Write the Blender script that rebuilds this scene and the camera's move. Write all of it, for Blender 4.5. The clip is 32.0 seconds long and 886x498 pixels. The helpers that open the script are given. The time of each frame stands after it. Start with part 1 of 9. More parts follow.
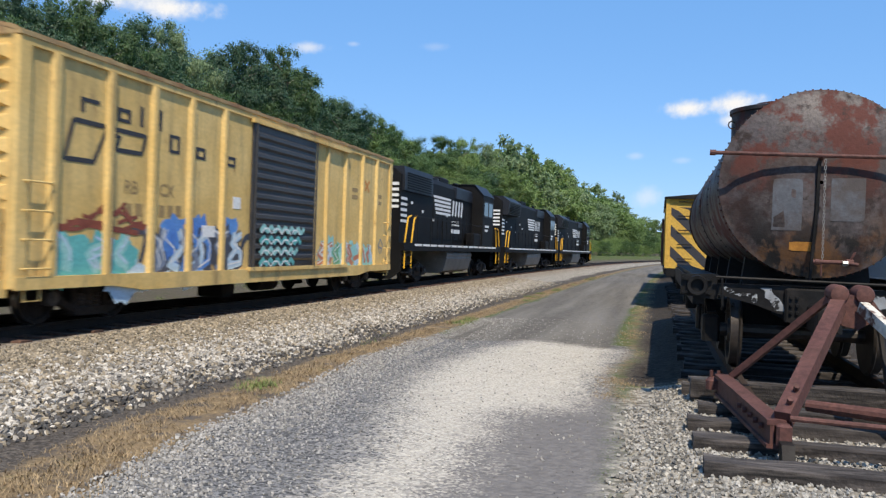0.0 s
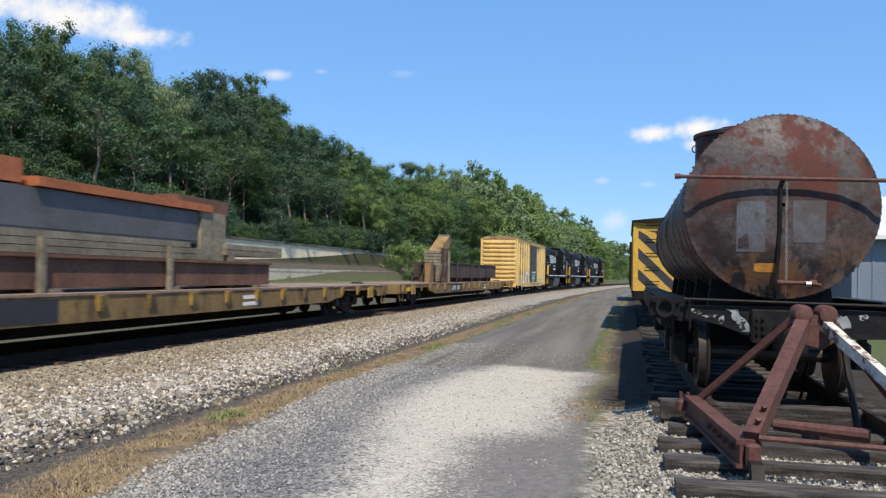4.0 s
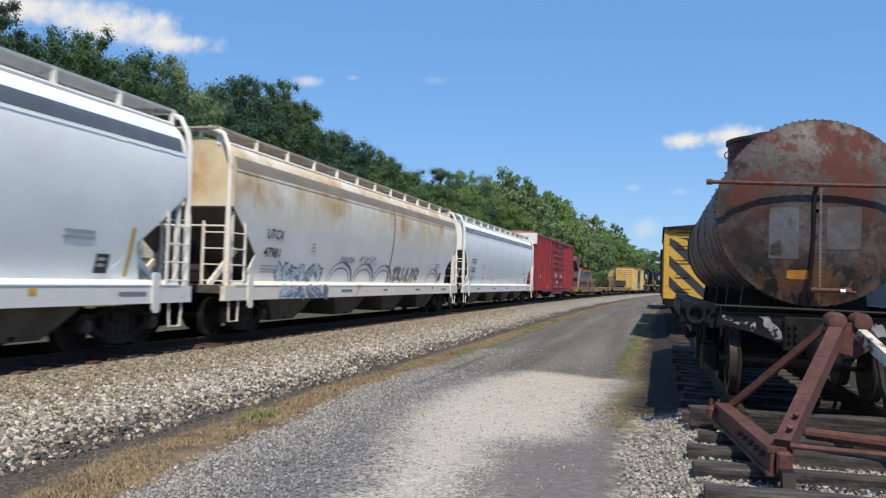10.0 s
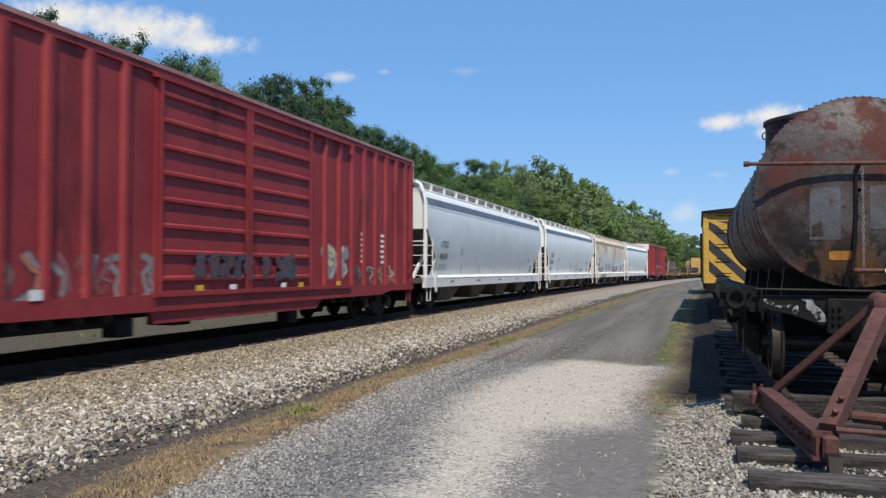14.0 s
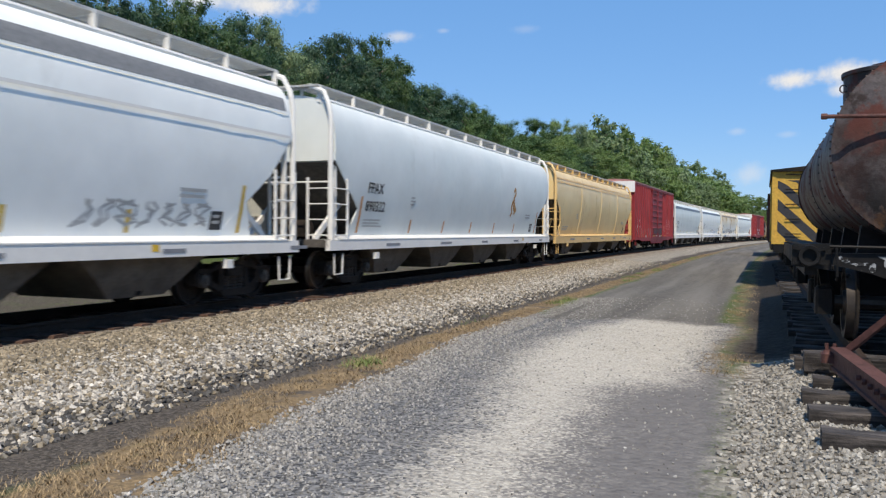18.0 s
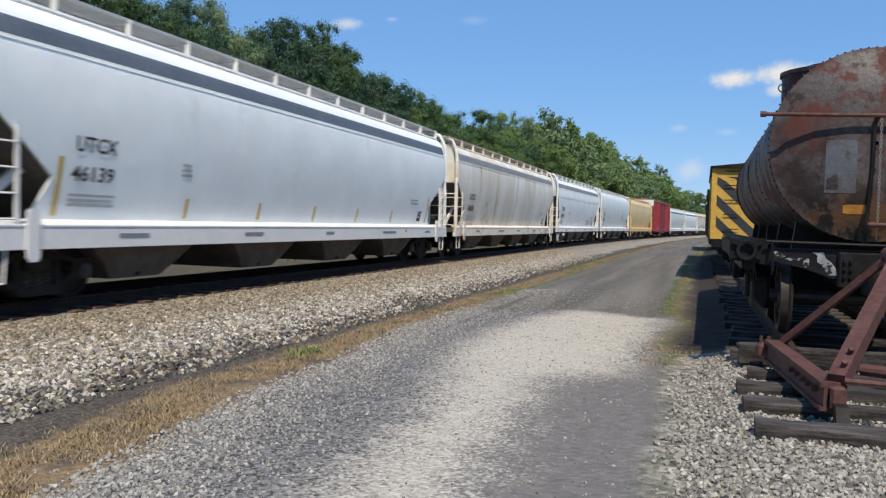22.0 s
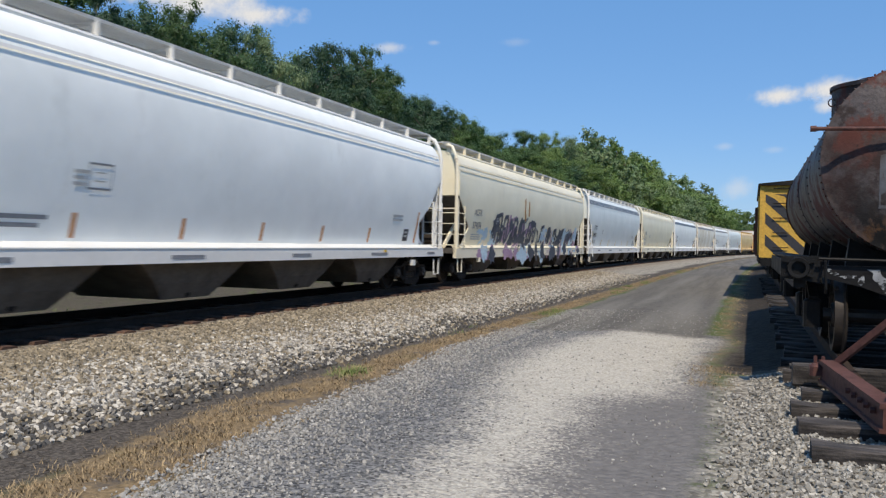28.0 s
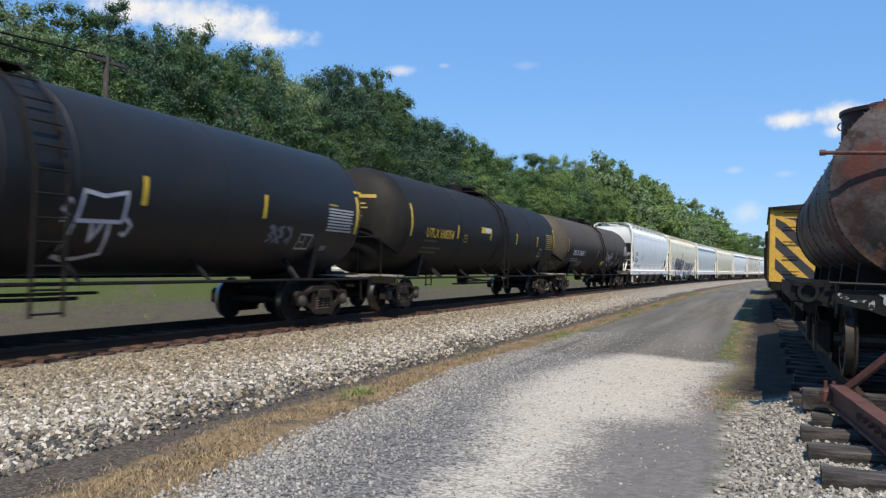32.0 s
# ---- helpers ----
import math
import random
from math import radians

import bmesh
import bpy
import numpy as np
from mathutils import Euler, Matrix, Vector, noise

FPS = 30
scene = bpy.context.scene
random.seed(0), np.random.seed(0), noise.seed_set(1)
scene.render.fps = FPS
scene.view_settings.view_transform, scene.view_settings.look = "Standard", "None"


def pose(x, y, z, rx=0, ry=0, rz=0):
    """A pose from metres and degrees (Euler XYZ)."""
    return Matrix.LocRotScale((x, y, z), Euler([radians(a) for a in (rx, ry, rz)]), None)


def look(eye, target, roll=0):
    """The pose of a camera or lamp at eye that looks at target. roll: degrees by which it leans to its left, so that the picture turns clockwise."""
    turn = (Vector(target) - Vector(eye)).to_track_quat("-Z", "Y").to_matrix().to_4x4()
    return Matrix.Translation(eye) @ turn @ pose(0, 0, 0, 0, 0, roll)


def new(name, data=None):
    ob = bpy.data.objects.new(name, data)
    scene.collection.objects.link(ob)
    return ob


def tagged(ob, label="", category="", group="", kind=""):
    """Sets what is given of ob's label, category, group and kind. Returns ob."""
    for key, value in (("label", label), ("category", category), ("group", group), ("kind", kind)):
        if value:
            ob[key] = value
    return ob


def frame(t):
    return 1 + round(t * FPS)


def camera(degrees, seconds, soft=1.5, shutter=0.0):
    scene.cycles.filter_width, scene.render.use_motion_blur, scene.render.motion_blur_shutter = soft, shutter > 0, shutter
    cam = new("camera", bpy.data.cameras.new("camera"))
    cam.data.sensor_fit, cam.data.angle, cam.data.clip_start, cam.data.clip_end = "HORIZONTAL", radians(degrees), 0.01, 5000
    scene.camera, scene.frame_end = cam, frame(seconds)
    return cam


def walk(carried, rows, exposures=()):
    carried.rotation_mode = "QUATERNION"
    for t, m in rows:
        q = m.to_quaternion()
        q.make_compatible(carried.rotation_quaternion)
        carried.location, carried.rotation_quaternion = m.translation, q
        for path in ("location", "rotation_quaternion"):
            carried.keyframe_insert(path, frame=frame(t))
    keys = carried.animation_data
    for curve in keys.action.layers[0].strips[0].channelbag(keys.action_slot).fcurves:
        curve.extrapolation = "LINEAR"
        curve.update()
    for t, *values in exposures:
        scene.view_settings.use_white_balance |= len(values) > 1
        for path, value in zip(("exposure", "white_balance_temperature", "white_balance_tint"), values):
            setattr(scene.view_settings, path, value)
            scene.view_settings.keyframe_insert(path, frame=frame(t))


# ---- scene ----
cam = camera(57.5, 32.0, soft=1.3, shutter=0.25)
CAMERA_ROWS = (
    (0, 0.000, 0.000, 1.650, 89.892, -1.900, 15.011),
    (0.5, -0.001, 0.003, 1.652, 89.793, -1.497, 14.831),
    (1, 0.002, 0.000, 1.654, 90.223, -1.536, 14.607),
    (1.5, 0.002, -0.009, 1.657, 90.440, -1.372, 14.120),
    (2, 0.014, -0.010, 1.648, 90.486, -1.235, 13.773),
    (2.5, 0.008, -0.013, 1.645, 90.489, -1.365, 13.199),
    (3, 0.004, -0.015, 1.647, 90.473, -1.706, 12.844),
    (3.5, 0.001, -0.011, 1.652, 91.052, -1.215, 12.757),
    (5.5, 0.013, -0.013, 1.634, 92.908, -1.467, 13.209),
    (6, 0.012, -0.016, 1.634, 92.820, -1.773, 13.574),
    (6.5, 0.010, -0.020, 1.631, 92.756, -1.794, 13.999),
    (7, 0.007, -0.022, 1.631, 92.263, -2.191, 14.400),
    (7.5, 0.013, -0.026, 1.618, 92.051, -2.379, 14.578),
    (8, 0.011, -0.021, 1.620, 91.849, -1.794, 14.861),
    (8.5, 0.017, -0.023, 1.627, 91.792, -1.475, 15.404),
    (9, 0.021, -0.037, 1.633, 91.692, -2.204, 15.658),
    (9.5, 0.017, -0.041, 1.618, 92.075, -2.032, 15.078),
    (10, 0.010, -0.040, 1.621, 92.154, -1.751, 14.938),
    (10.5, 0.003, -0.035, 1.627, 92.036, -2.717, 14.942),
    (11, -0.004, -0.039, 1.623, 91.875, -0.837, 15.466),
    (11.5, 0.002, -0.046, 1.621, 91.699, -0.411, 16.211),
    (12, 0.008, -0.048, 1.620, 91.304, -0.298, 16.744),
    (12.5, 0.020, -0.040, 1.613, 91.190, 0.298, 17.164),
    (13, 0.036, -0.046, 1.610, 91.575, -1.133, 17.271),
    (13.5, 0.036, -0.051, 1.609, 91.633, -0.157, 17.329),
    (14, 0.034, -0.053, 1.627, 91.505, -0.085, 17.618),
    (14.5, 0.035, -0.058, 1.620, 91.545, 0.062, 18.885),
    (16.5, -0.054, -0.051, 1.571, 90.036, -0.253, 20.024),
    (17, -0.058, -0.046, 1.567, 89.728, 0.159, 20.772),
    (17.5, -0.047, -0.049, 1.560, 89.583, 1.081, 21.283),
    (18, -0.031, -0.056, 1.560, 88.723, -0.429, 21.716),
    (18.5, -0.016, -0.043, 1.561, 88.459, -0.559, 20.784),
    (19, -0.014, -0.039, 1.543, 89.275, -0.884, 19.906),
    (19.5, -0.027, -0.039, 1.558, 89.266, -0.719, 19.861),
    (20, -0.044, -0.031, 1.558, 88.888, -0.789, 20.151),
    (20.5, -0.041, -0.021, 1.551, 88.514, 0.021, 20.047),
    (21, -0.034, -0.011, 1.546, 88.519, -0.953, 18.562),
    (21.5, -0.029, -0.004, 1.549, 88.356, -1.298, 17.665),
    (22, -0.040, -0.004, 1.549, 88.086, -1.429, 17.871),
    (22.5, -0.047, -0.002, 1.547, 87.799, -1.484, 18.284),
    (23, -0.047, 0.001, 1.549, 87.515, -0.979, 18.746),
    (23.5, -0.045, 0.011, 1.552, 87.972, -0.500, 19.061),
    (24, -0.050, 0.017, 1.547, 88.175, -0.397, 19.278),
    (24.5, -0.057, 0.017, 1.536, 88.160, -1.149, 19.431),
    (25, -0.068, 0.017, 1.527, 87.913, -0.946, 19.663),
    (25.5, -0.069, 0.025, 1.528, 87.809, -1.481, 20.347),
    (27.5, -0.047, 0.026, 1.531, 89.264, -0.957, 20.864),
    (28, -0.054, 0.021, 1.530, 89.527, -1.027, 20.903),
    (28.5, -0.049, 0.028, 1.525, 89.744, -0.828, 21.152),
    (29, -0.051, 0.025, 1.525, 89.842, -0.867, 21.367),
    (29.5, -0.054, 0.021, 1.523, 89.827, -0.928, 22.045),
    (30, -0.059, 0.013, 1.521, 89.923, -1.737, 21.935),
    (30.5, -0.044, 0.025, 1.525, 90.006, -1.482, 21.861),
    (31, -0.042, 0.029, 1.534, 90.393, -1.697, 21.675),
    (31.5, -0.042, 0.020, 1.532, 90.779, -1.512, 21.923),
    (32, -0.042, 0.010, 1.525, 91.055, -1.441, 21.548),
)
walk(cam, [(t, pose(x, y, z, rx, ry, rz)) for t, x, y, z, rx, ry, rz in CAMERA_ROWS], [(0, 0.13, 7050, 11), (3.5, 0.16, 7050, 11), (5.5, 0.14, 7050, 11), (7.2, 0.15, 7050, 11), (7.9, -0.04, 7050, 11), (8.4, -0.07, 7050, 11), (21, -0.08, 7050, 11), (22, -0.12, 7050, 11), (23, -0.18, 7050, 11), (28, -0.19, 7050, 11), (29.2, -0.23, 7050, 11), (30, -0.10, 7050, 11), (31, 0.04, 7050, 11), (32, 0.05, 7050, 11)])

# ---------------------------------------------------------------- light
SUN_TO = Vector((0.285, -0.62, 1.0)).normalized()
world = bpy.data.worlds.new("world")
scene.world = world
world.use_nodes = True
wn = world.node_tree.nodes
sky = wn.new("ShaderNodeTexSky")
sky.sky_type, sky.sun_disc = "NISHITA", False
sky.sun_elevation, sky.sun_rotation = radians(55.7), radians(155.3)
sky.air_density, sky.dust_density, sky.ozone_density = 1.0, 0.15, 2.5
tint = wn.new("ShaderNodeMix")
tint.data_type, tint.blend_type = "RGBA", "MULTIPLY"
tint.inputs[0].default_value, tint.inputs[7].default_value = 1.0, (0.90, 1.0, 1.16, 1)
wn["Background"].inputs["Strength"].default_value = 0.112
world.node_tree.links.new(sky.outputs["Color"], tint.inputs[6])
even = wn.new("ShaderNodeMix")
even.data_type = "RGBA"
even.inputs[0].default_value, even.inputs[7].default_value = 0.5, (1.3, 4.35, 10.0, 1)
world.node_tree.links.new(tint.outputs[2], even.inputs[6])
world.node_tree.links.new(even.outputs[2], wn["Background"].inputs["Color"])
sun = new("sun", bpy.data.lights.new("sun", "SUN"))
sun.data.energy, sun.data.angle, sun.data.color = 4.9, radians(0.53), (1.0, 0.93, 0.81)
sun.matrix_world = look(SUN_TO * 200, (0, 0, 0))
scene.view_settings.exposure = 0.0


# ---------------------------------------------------------------- materials
def mat(name, c1, c2=None, rough=0.6, metal=0.0, scale=1.5, bump=0.15, bscale=30.0, fine=0.12,
        wear=None, stretch=(1, 1, 1), random=0.0, island=0.0, spec=0.5, coord="Object"):
    """c1 and c2: base colours mixed by large noise. wear: (colour, low, high, scale, stretch, roughness, and the heights between which it sets in)."""
    m = bpy.data.materials.new(name)
    m.use_nodes = True
    nt = m.node_tree
    N, L = nt.nodes, nt.links
    bs = N["Principled BSDF"]
    bs.inputs["Specular IOR Level"].default_value = spec
    tc = N.new("ShaderNodeTexCoord")

    def noise_of(sc, st=(1, 1, 1), detail=5.0, rgh=0.6):
        mp = N.new("ShaderNodeMapping")
        mp.inputs["Scale"].default_value = st
        L.new(tc.outputs[coord], mp.inputs["Vector"])
        n = N.new("ShaderNodeTexNoise")
        n.inputs["Scale"].default_value, n.inputs["Detail"].default_value, n.inputs["Roughness"].default_value = sc, detail, rgh
        L.new(mp.outputs["Vector"], n.inputs["Vector"])
        return n.outputs["Fac"]

    def ramp(fac, lo, hi):
        r = N.new("ShaderNodeMapRange")
        r.inputs["From Min"].default_value, r.inputs["From Max"].default_value = lo, hi
        L.new(fac, r.inputs["Value"])
        return r.outputs["Result"]

    def mix(fac, a, b, mode="MIX"):
        x = N.new("ShaderNodeMix")
        x.data_type, x.blend_type = "RGBA", mode
        for sock, v in ((x.inputs[0], fac), (x.inputs[6], a), (x.inputs[7], b)):
            if hasattr(v, "is_output"):
                L.new(v, sock)
            else:
                sock.default_value = v
        return x.outputs[2]

    col = mix(ramp(noise_of(scale, stretch), 0.35, 0.65), c1, c2 or c1)
    if fine:
        g = ramp(noise_of(bscale * 0.6, stretch, 3.0), 0.3, 0.7)
        dark = mix(g, (1 - fine * 2, 1 - fine * 2, 1 - fine * 2, 1), (1 + fine, 1 + fine, 1 + fine, 1))
        col = mix(1.0, col, dark, "MULTIPLY")
    for src, amount in (("Object", random), ("Island", island)):
        if amount:
            if src == "Object":
                o = N.new("ShaderNodeObjectInfo").outputs["Random"]
            else:
                o = N.new("ShaderNodeNewGeometry").outputs["Random Per Island"]
            v = mix(o, (1 - amount,) * 3 + (1,), (1 + amount,) * 3 + (1,))
            col = mix(1.0, col, v, "MULTIPLY")
    bs.inputs["Roughness"].default_value = rough
    bs.inputs["Metallic"].default_value = metal
    if wear:
        wears = wear if isinstance(wear, list) else [wear]
        rg = None
        for wc, lo, hi, sc, st, wr, *zr in wears:
            k = ramp(noise_of(sc, st, 8.0, 0.68), lo, hi)
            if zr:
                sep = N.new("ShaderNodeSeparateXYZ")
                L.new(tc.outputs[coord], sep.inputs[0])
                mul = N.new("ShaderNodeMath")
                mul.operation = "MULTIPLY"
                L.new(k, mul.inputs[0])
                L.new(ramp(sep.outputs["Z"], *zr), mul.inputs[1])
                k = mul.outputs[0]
            wcol = mix(noise_of(sc * 6), wc, tuple(c * 0.55 for c in wc[:3]) + (1,))
            col = mix(k, col, wcol)
            x = N.new("ShaderNodeMix")
            L.new(k, x.inputs[0])
            if rg is None:
                x.inputs[2].default_value = rough
            else:
                L.new(rg, x.inputs[2])
            x.inputs[3].default_value = wr
            rg = x.outputs[0]
        L.new(rg, bs.inputs["Roughness"])
    L.new(col, bs.inputs["Base Color"])
    if bump:
        b = N.new("ShaderNodeBump")
        b.inputs["Strength"].default_value, b.inputs["Distance"].default_value = bump, 0.02
        L.new(noise_of(bscale, (1, 1, 1), 4.0), b.inputs["Height"])
        L.new(b.outputs["Normal"], bs.inputs["Normal"])
    return m


# ---------------------------------------------------------------- mesh tools
class MB:
    """Collects vertices and faces of one part."""

    def __init__(self):
        self.v, self.f = [], []

    def add(self, verts, faces):
        o = len(self.v)
        self.v += [tuple(p) for p in verts]
        self.f += [tuple(i + o for i in q) for q in faces]
        return self

    def box(self, x0, x1, y0, y1, z0, z1):
        return self.add([(x0, y0, z0), (x1, y0, z0), (x1, y1, z0), (x0, y1, z0), (x0, y0, z1), (x1, y0, z1), (x1, y1, z1), (x0, y1, z1)],
                        [(3, 2, 1, 0), (4, 5, 6, 7), (0, 1, 5, 4), (1, 2, 6, 5), (2, 3, 7, 6), (3, 0, 4, 7)])

    def cbox(self, x0, x1, y0, y1, z0, z1, b=0.02):
        """A box with chamfered upright and top edges."""
        rings = []
        for z, s in ((z0, 0), (z1 - b, 0), (z1, b)):
            rings.append([(x0 + b + s, y0 + s, z), (x1 - b - s, y0 + s, z), (x1 - s, y0 + b + s, z), (x1 - s, y1 - b - s, z),
                          (x1 - b - s, y1 - s, z), (x0 + b + s, y1 - s, z), (x0 + s, y1 - b - s, z), (x0 + s, y0 + b + s, z)])
        return self.loft(rings)

    def loft(self, rings, caps=True, closed=True):
        n = len(rings[0])
        vs = [p for r in rings for p in r]
        fs = []
        for i in range(len(rings) - 1):
            for j in range(n if closed else n - 1):
                k = (j + 1) % n
                fs.append((i * n + j, i * n + k, (i + 1) * n + k, (i + 1) * n + j))
        if caps:
            fs.append(tuple(range(n - 1, -1, -1)))
            fs.append(tuple((len(rings) - 1) * n + j for j in range(n)))
        return self.add(vs, fs)

    def prism(self, poly, axis, a, b):
        """poly: corners in the two other axes, drawn out along axis from a to b."""
        def p3(p, t):
            return {"x": (t, p[0], p[1]), "y": (p[0], t, p[1]), "z": (p[0], p[1], t)}[axis]
        return self.loft([[p3(p, a) for p in poly], [p3(p, b) for p in poly]])

    def rod(self, p0, p1, r, seg=8, r1=None, caps=True):
        p0, p1 = Vector(p0), Vector(p1)
        d = (p1 - p0).normalized()
        u = d.orthogonal().normalized()
        w = d.cross(u)
        rings = []
        for p, q in ((p0, r), (p1, r if r1 is None else r1)):
            rings.append([p + (u * math.cos(2 * math.pi * i / seg) + w * math.sin(2 * math.pi * i / seg)) * q for i in range(seg)])
        return self.loft(rings, caps)

    def pipe(self, pts, r, seg=6):
        pts = [Vector(p) for p in pts]
        rings = []
        u = (pts[1] - pts[0]).orthogonal().normalized()
        for i, p in enumerate(pts):
            d = (pts[min(i + 1, len(pts) - 1)] - pts[max(i - 1, 0)]).normalized()
            u = (u - d * u.dot(d)).normalized()
            w = d.cross(u)
            rings.append([p + (u * math.cos(2 * math.pi * k / seg) + w * math.sin(2 * math.pi * k / seg)) * r for k in range(seg)])
        return self.loft(rings)

    def bar(self, p0, p1, w, h, up=(0, 0, 1)):
        """A bar of rectangular section w by h between two points."""
        p0, p1 = Vector(p0), Vector(p1)
        d = (p1 - p0).normalized()
        s = d.cross(Vector(up)).normalized()
        t = s.cross(d)
        q = [(-w / 2, -h / 2), (w / 2, -h / 2), (w / 2, h / 2), (-w / 2, h / 2)]
        return self.loft([[p + s * a + t * b for a, b in q] for p in (p0, p1)])

    def lathe(self, prof, axis, centre, seg=24, caps=True):
        """prof: (along, radius) pairs."""
        c = Vector(centre)
        rings = []
        for a, r in prof:
            ring = []
            for i in range(seg):
                s, k = math.sin(2 * math.pi * i / seg) * r, math.cos(2 * math.pi * i / seg) * r
                ring.append(c + Vector({"x": (a, k, s), "y": (s, a, k), "z": (k, s, a)}[axis]))
            rings.append(ring)
        return self.loft(rings, caps)

    def moved(self, m):
        self.v = [tuple(m @ Vector(p)) for p in self.v]
        return self

    def join(self, other):
        return self.add(other.v, other.f)

    def mesh(self, name, smooth=35):
        me = bpy.data.meshes.new(name)
        me.from_pydata(self.v, [], self.f)
        bm = bmesh.new()
        bm.from_mesh(me)
        bmesh.ops.recalc_face_normals(bm, faces=bm.faces)
        bm.to_mesh(me)
        bm.free()
        if smooth:
            me.polygons.foreach_set("use_smooth", [True] * len(me.polygons))
            me.set_sharp_from_angle(angle=radians(smooth))
        return me


def part(name, mb, material, parent=None, label="", smooth=35):
    me = mb.mesh(name, smooth) if isinstance(mb, MB) else mb
    if not me.materials:
        me.materials.append(material)
    ob = new(name, me)
    if parent is not None:
        ob.parent = parent
    return tagged(ob, label)


def thing(name, label, category, m=None, group=""):
    ob = new(name)
    ob.empty_display_size = 0.3
    if m is not None:
        ob.matrix_basis = m
    return tagged(ob, label, category, group)


def lettering(text, size, m, material, parent, name="lettering", squeeze=1.0, face=None):
    """Writing on a side; face(z), where given, is the curved side that it lies on."""
    cu = bpy.data.curves.new(name, "FONT")
    cu.body, cu.size, cu.resolution_u, cu.offset = text, size, 2, size * 0.018
    tmp = bpy.data.objects.new(name, cu)
    scene.collection.objects.link(tmp)
    me = bpy.data.meshes.new_from_object(tmp.evaluated_get(bpy.context.evaluated_depsgraph_get()))
    bpy.data.objects.remove(tmp)
    bpy.data.curves.remove(cu)
    me.transform(m @ Matrix.Diagonal((squeeze, 1, 1, 1)))
    if face:
        for v in me.vertices:
            v.co.x = face(v.co.z) + 0.012
    me.materials.clear()
    me.materials.append(material)
    ob = new(name, me)
    ob.parent = parent
    return ob


def on_side(x, y, z):
    """Lettering on the face that looks along +x."""
    return Matrix(((0, 0, 1, x), (1, 0, 0, y), (0, 1, 0, z), (0, 0, 0, 1)))


# ---------------------------------------------------------------- the line of the railway
TRACK_X, CURVE_Y, CURVE_R, RAIL_Z = -10.1, 28.0, 1400.0, 0.25


def shift(y):
    """How far the line has swung to the right at y."""
    return 0.0 if y < CURVE_Y else (y - CURVE_Y) ** 2 / (2 * CURVE_R)


def on_track(s):
    """Place and heading at a length s along the line."""
    if s < CURVE_Y:
        return TRACK_X, s, 0.0
    a = (s - CURVE_Y) / CURVE_R
    return TRACK_X + CURVE_R * (1 - math.cos(a)), CURVE_Y + CURVE_R * math.sin(a), -math.degrees(a)

# ---------------------------------------------------------------- ground
PROFILE_U = (-2500, -160, -90, -50, -30, -22.3, -21.9, -21.3, -19.62, -19.45, -17.9, -17.2, -16.5, -15.4, -12.7, -11.6, -8.8, -7.7, -6.1, -5.3, -4.4, -3.7, -2.3, -0.9, -0.1, 0.4, 3.2, 6.0, 2500)
PROFILE_Z = (12.0, 12.0, 10.0, 7.0, 4.2, 3.2, 2.18, 2.06, 1.70, 1.03, 1.0, 0.93, 0.2, -0.02, -0.03, 0.08, 0.08, 0.09, 0.0, -0.06, 0.0, 0.0, 0.05, 0.0, 0.0, 0.10, 0.10, 0.03, 0.0)


def swing(y):
    return shift(y) if y < 600 else shift(600) + (y - 600) * (600 - CURVE_Y) / CURVE_R


def ground_z(x, y):
    u = x - swing(y)
    z = float(np.interp(u, PROFILE_U, PROFILE_Z))
    if -3.6 < u < 12 or -18 < u < -12.5:
        z += 0.035 * noise.noise((x * 0.35, y * 0.35, 1.3))
    return z


